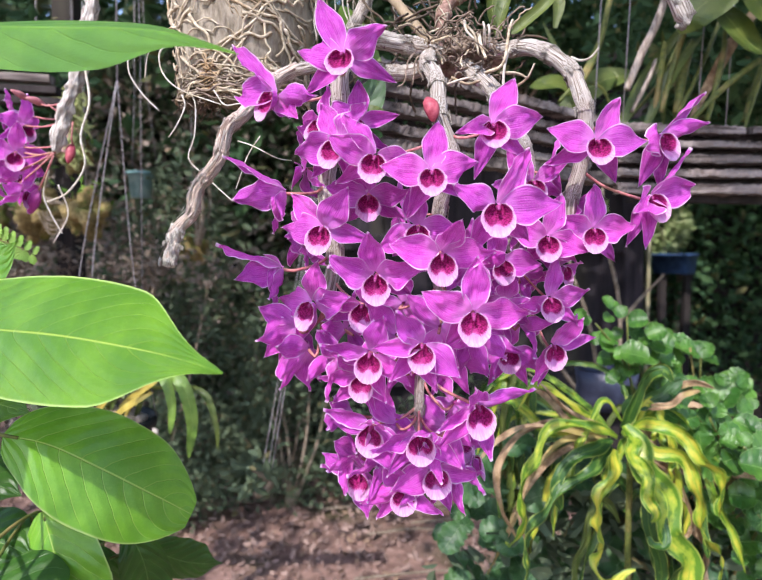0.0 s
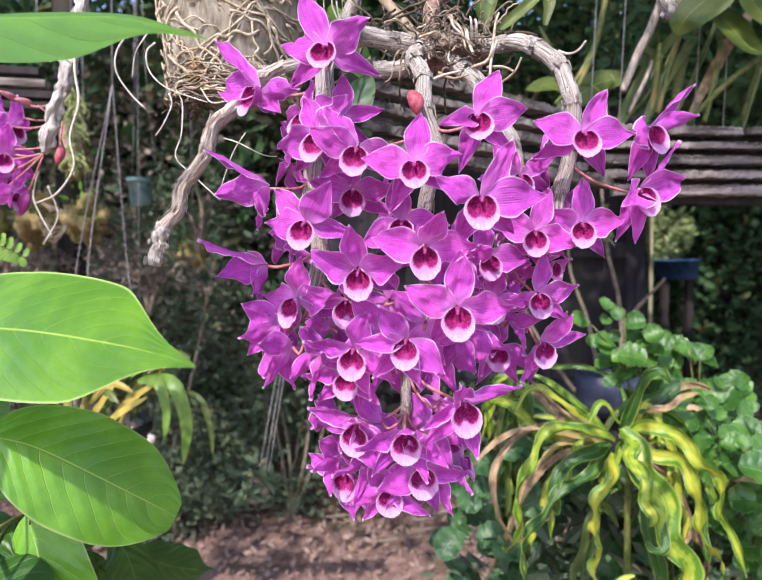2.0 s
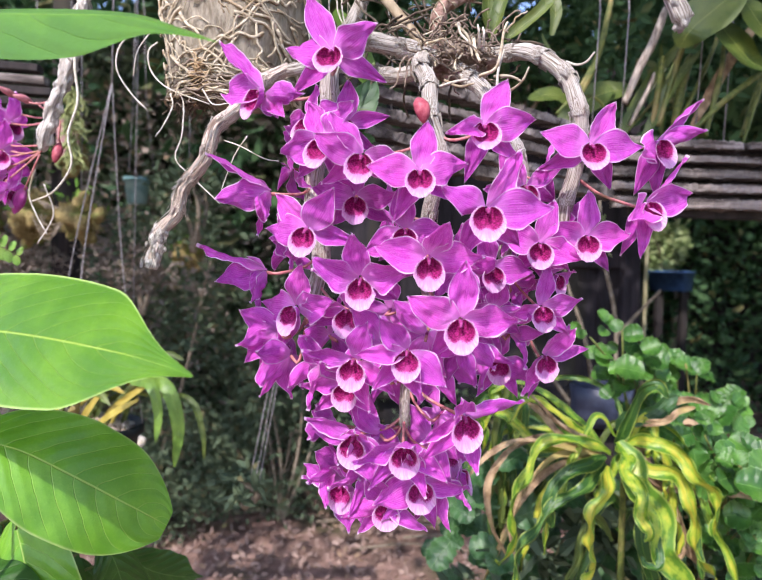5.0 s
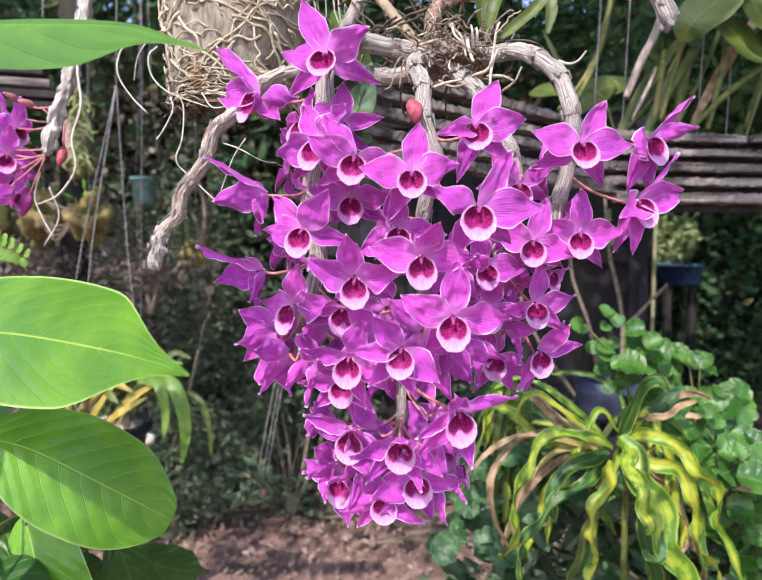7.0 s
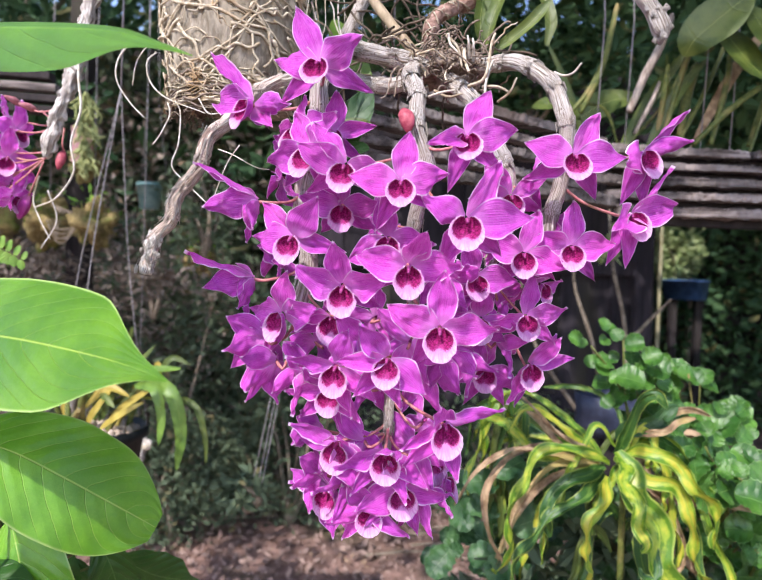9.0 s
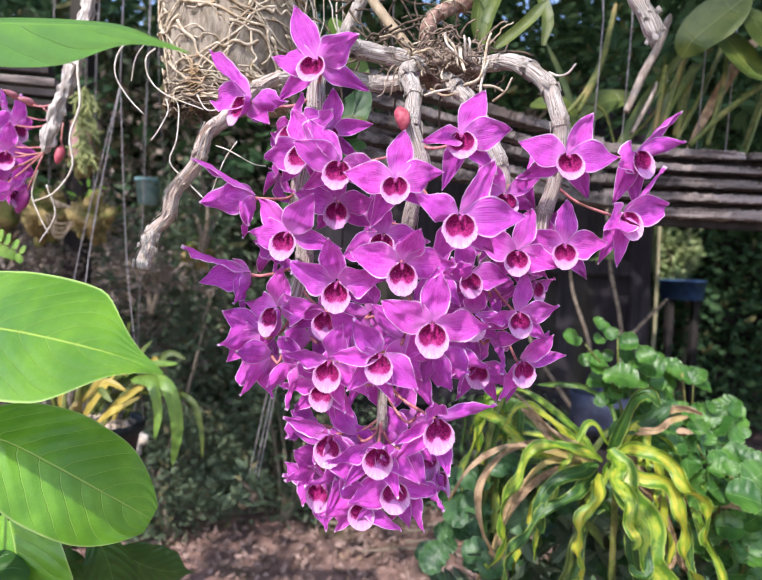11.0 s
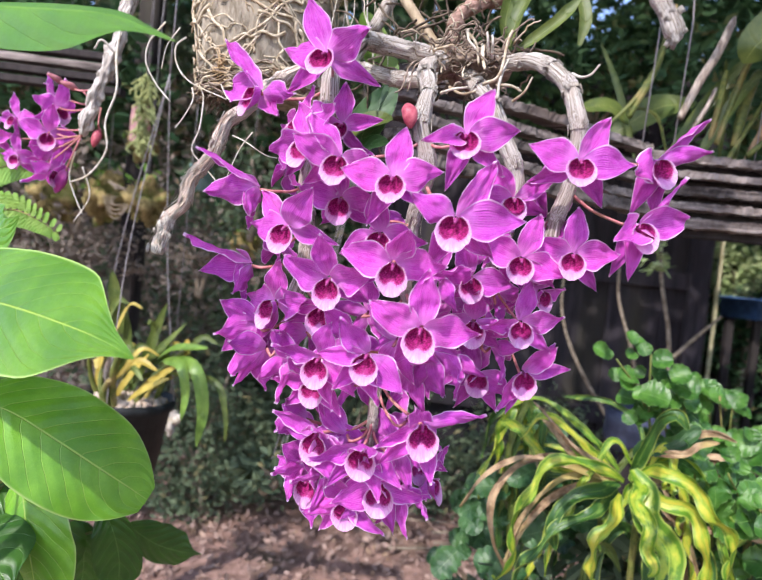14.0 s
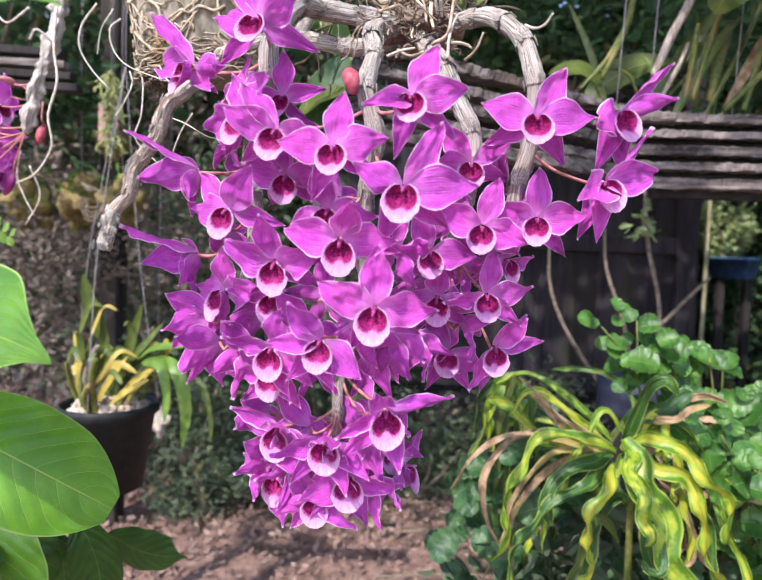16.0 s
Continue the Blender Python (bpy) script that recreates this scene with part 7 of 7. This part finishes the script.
def moss_ball(at, size, seed, material=MOSS):
    at = Vector(at)
    r = random.Random(seed)
    ball = thing("moss_ball", at, "mossy ball of orchid roots hanging on a wire", "moss ball", "moss balls")
    part("core", roughen(blob(bmesh.new(), (0, 0, 0), (size, size, size * 1.15), seed, 20, 30, 1.1), size * 0.30, 60), material, ball)
    bm = bmesh.new()
    for _ in range(560):
        d = Vector((r.gauss(0, 1), r.gauss(0, 1), r.gauss(0, 1))).normalized()
        tube(smooth_path(wander(d * size * 0.9, d, size * r.uniform(0.15, 0.7), r, 0.3, 0.9, 4), 6), lambda s: 0.0011, 4, bm=bm, cap=False)
    tagged(part("root_fringe", bm, material, ball), kind="stuff")
    part("wire", tube([Vector((0, 0, size)), Vector((0, 0, size + 0.5)), Vector((0.02, 0, 1.2))], lambda s: 0.002, 5), WIRE, ball)
    leaf_mass("leaves", [at + Vector((r.gauss(0, size * 0.5), r.gauss(0, size * 0.5), size * 0.3 + abs(r.gauss(0, size * 0.9)))) for _ in range(60)], size * 0.6, LIGHT_LEAF, ball, at, seed, 0.3)


for turn in range(4):
    k = 0.008 * turn
    loop = [(-1.149 + k, 2.05, 1.462 - k), (-1.082 + k, 2.05 + k, 1.431), (-1.073 + k, 2.04, 1.365 + k), (-1.123, 2.05, 1.331 + 2 * k), (-1.173 + 2 * k, 2.06, 1.412)]
    solid("dry_vine", tube(smooth_path(loop, 24), lambda s: 0.0032 - 0.001 * s, 6), WOODY, "dry brown vine looped beside the moss balls", "vine", "looped vines")
moss_ball((-1.27, 2.25, 1.42), 0.065, 1)
moss_ball((-1.00, 2.05, 1.40), 0.055, 2)
moss_ball((-1.06, 2.1, 1.62), 0.045, 4)
moss_ball((-1.55, 2.35, 1.40), 0.07, 3)
moss_ball((-0.78, 2.5, 1.30), 0.05, 5)
bush((-0.95, 2.45, 1.05), (0.40, 0.12, 0.16), 26, 26, 0.03, DULL_LEAF, 61, "dead brown leaves caught among hanging plants", "dry_plant", 0.9)
bush((-1.55, 2.3, 1.10), (0.35, 0.12, 0.16), 26, 26, 0.03, DULL_LEAF, 62, "dead brown leaves caught among hanging plants", "dry_plant", 0.9)
bush((-0.70, 2.30, 1.30), (0.16, 0.10, 0.22), 22, 18, 0.040, SHADE_LEAF, 63, "trailing plant with small dull green leaves", "trailing_plant", 1.0)
STRANDS = Vector((-0.955, 1.90, 1.80))
strands = thing("hanging_moss", STRANDS, "pale green moss hanging in long loose strands", "moss")
rng = random.Random(64)
bm = bmesh.new()
for k in range(120):
    a = Vector((rng.gauss(0, 0.010), rng.gauss(0, 0.010), rng.uniform(-0.22, 0.0)))
    tube(smooth_path(wander(a, (rng.uniform(-0.5, 0.5), rng.uniform(-0.5, 0.5), -1), rng.uniform(0.03, 0.08), rng, 0.9, 0.8, 7), 12), lambda s: 0.0046 * (1.0 - 0.5 * s), 5, bm=bm, cap=False)
tagged(part("moss", bm, MOSS_PALE, strands), kind="stuff")
part("wire", tube([Vector((0, 0, -0.03)), Vector((0, 0, 0.6)), Vector((0.02, 0, 1.4))], lambda s: 0.002, 5), WIRE, strands)
bush((-0.24, 1.13, 0.80), (0.035, 0.03, 0.035), 14, 14, 0.03, SHADE_LEAF, 65, "small dark green plant in the wire hanger", "hanging_plant", 0.7)

bush((-1.1, 2.75, 0.0), (0.55, 0.2, 0.85), 60, 34, 0.044, SHADE_LEAF, 71, "scrubby mid-green weeds behind the hanging plants")
bush((-0.45, 2.9, 0.0), (0.35, 0.2, 0.55), 40, 30, 0.040, SHADE_LEAF, 72, "pale green weeds in dappled light")

# ---- shade trees ----


def tree(at, height, spread, leaves, size, seed, material=TREE_LEAF, label="", base=0.35):
    at = Vector(at)
    r = random.Random(seed)
    plant = thing("tree", at, label, "tree")
    top = at + Vector((r.uniform(-0.2, 0.2), r.uniform(-0.2, 0.2), height * 0.7))
    part("trunk", tube(shifted(smooth_path([at, at.lerp(top, 0.5) + Vector((0.08, 0.04, 0)), top], 20), at), lambda s: 0.10 * (1 - 0.65 * s) * height / 5, 12, 0.10), WOODY, plant)
    for k in range(9):
        a = 6.283 * k / 9 + r.uniform(-0.3, 0.3)
        s = at.lerp(top, r.uniform(0.45, 0.98))
        e = s + Vector((math.cos(a) * spread * 0.75, math.sin(a) * spread * 0.75, height * r.uniform(0.05, 0.25)))
        part("limb", tube(shifted(smooth_path([s, s.lerp(e, 0.5) + Vector((0, 0, 0.15)), e], 12), at), lambda q: 0.035 * (1 - 0.8 * q), 8), WOODY, plant)
    spots = clumps(at + Vector((0, 0, height * (0.5 + base / 2))), (spread, spread, height * (0.5 - base / 2)), leaves // 45, 45, seed, 0.26)
    leaf_mass("crown", spots, size, material, plant, at, seed)
    return plant


tree((-3.4, 5.6, 0), 5.5, 2.3, 5200, 0.16, 41, label="shade tree with dense dark green crown", base=0.15)
tree((-1.3, 6.4, 0), 6.0, 2.4, 5600, 0.16, 42, label="shade tree with dense dark green crown", base=0.10)
tree((4.6, 6.6, 0), 5.5, 2.2, 5200, 0.16, 43, label="shade tree with dense dark green crown", base=0.12)
tree((-7.5, 9.0, 0), 7.0, 3.0, 4200, 0.24, 44, label="tall leafy tree at the back of the garden", base=0.08)
tree((-2.2, 10.5, 0), 7.0, 3.0, 4200, 0.24, 45, label="tall leafy tree at the back of the garden", base=0.08)
tree((9.0, 10.0, 0), 7.0, 3.0, 4200, 0.24, 46, label="tall leafy tree at the back of the garden", base=0.08)

# unseen tree added so that its boughs shade the garden behind the orchid
SHADE = Vector((2.6, 2.4, 0.0))
shade = thing("tree", SHADE, "unseen spreading tree added overhead to shade the garden", "tree")
part("trunk", tube(shifted(smooth_path([SHADE, SHADE + Vector((0.1, 0.1, 1.5)), SHADE + Vector((-0.2, 0, 3.2))], 20), SHADE), lambda s: 0.13 - 0.06 * s, 14, 0.08), WOODY, shade)
for goal in ((-2.5, 0.6, 3.5), (-1.0, 3.2, 3.6), (0.2, 0.2, 3.4), (2.4, 4.2, 3.7), (-3.0, 2.6, 3.7), (0.6, 2.0, 3.5)):
    s = SHADE + Vector((-0.1, 0, 2.6))
    part("limb", tube(shifted(smooth_path([s, s.lerp(Vector(goal), 0.5) + Vector((0, 0, 0.25)), goal], 16), SHADE), lambda q: 0.06 * (1 - 0.85 * q), 9), WOODY, shade)
rng = random.Random(90)
spots = []
for _ in range(540):
    c = Vector((rng.uniform(-4.2, 4.2), rng.uniform(-0.55, 5.2), rng.uniform(3.0, 3.9)))
    spots += [c + Vector((rng.gauss(0, 0.20), rng.gauss(0, 0.20), rng.gauss(0, 0.12))) for _ in range(38)]
# crown thinned and holed to let sun reach the left and the back
leaf_mass("crown", [p for p in spots if p.y > (-0.72 if p.x > -0.45 else -0.45) + 0.12 * math.sin(p.x * 5) and (p.x > -1.0 or rng.random() < 0.5) and (p.x > -0.2 or rng.random() < 0.42) and not (0.75 < p.x < 1.8 and 1.95 < p.y < 3.3) and not (0.9 < p.x < 2.2 and p.y > 4.0)], 0.16, TREE_LEAF, shade, SHADE, 91, 0.5)
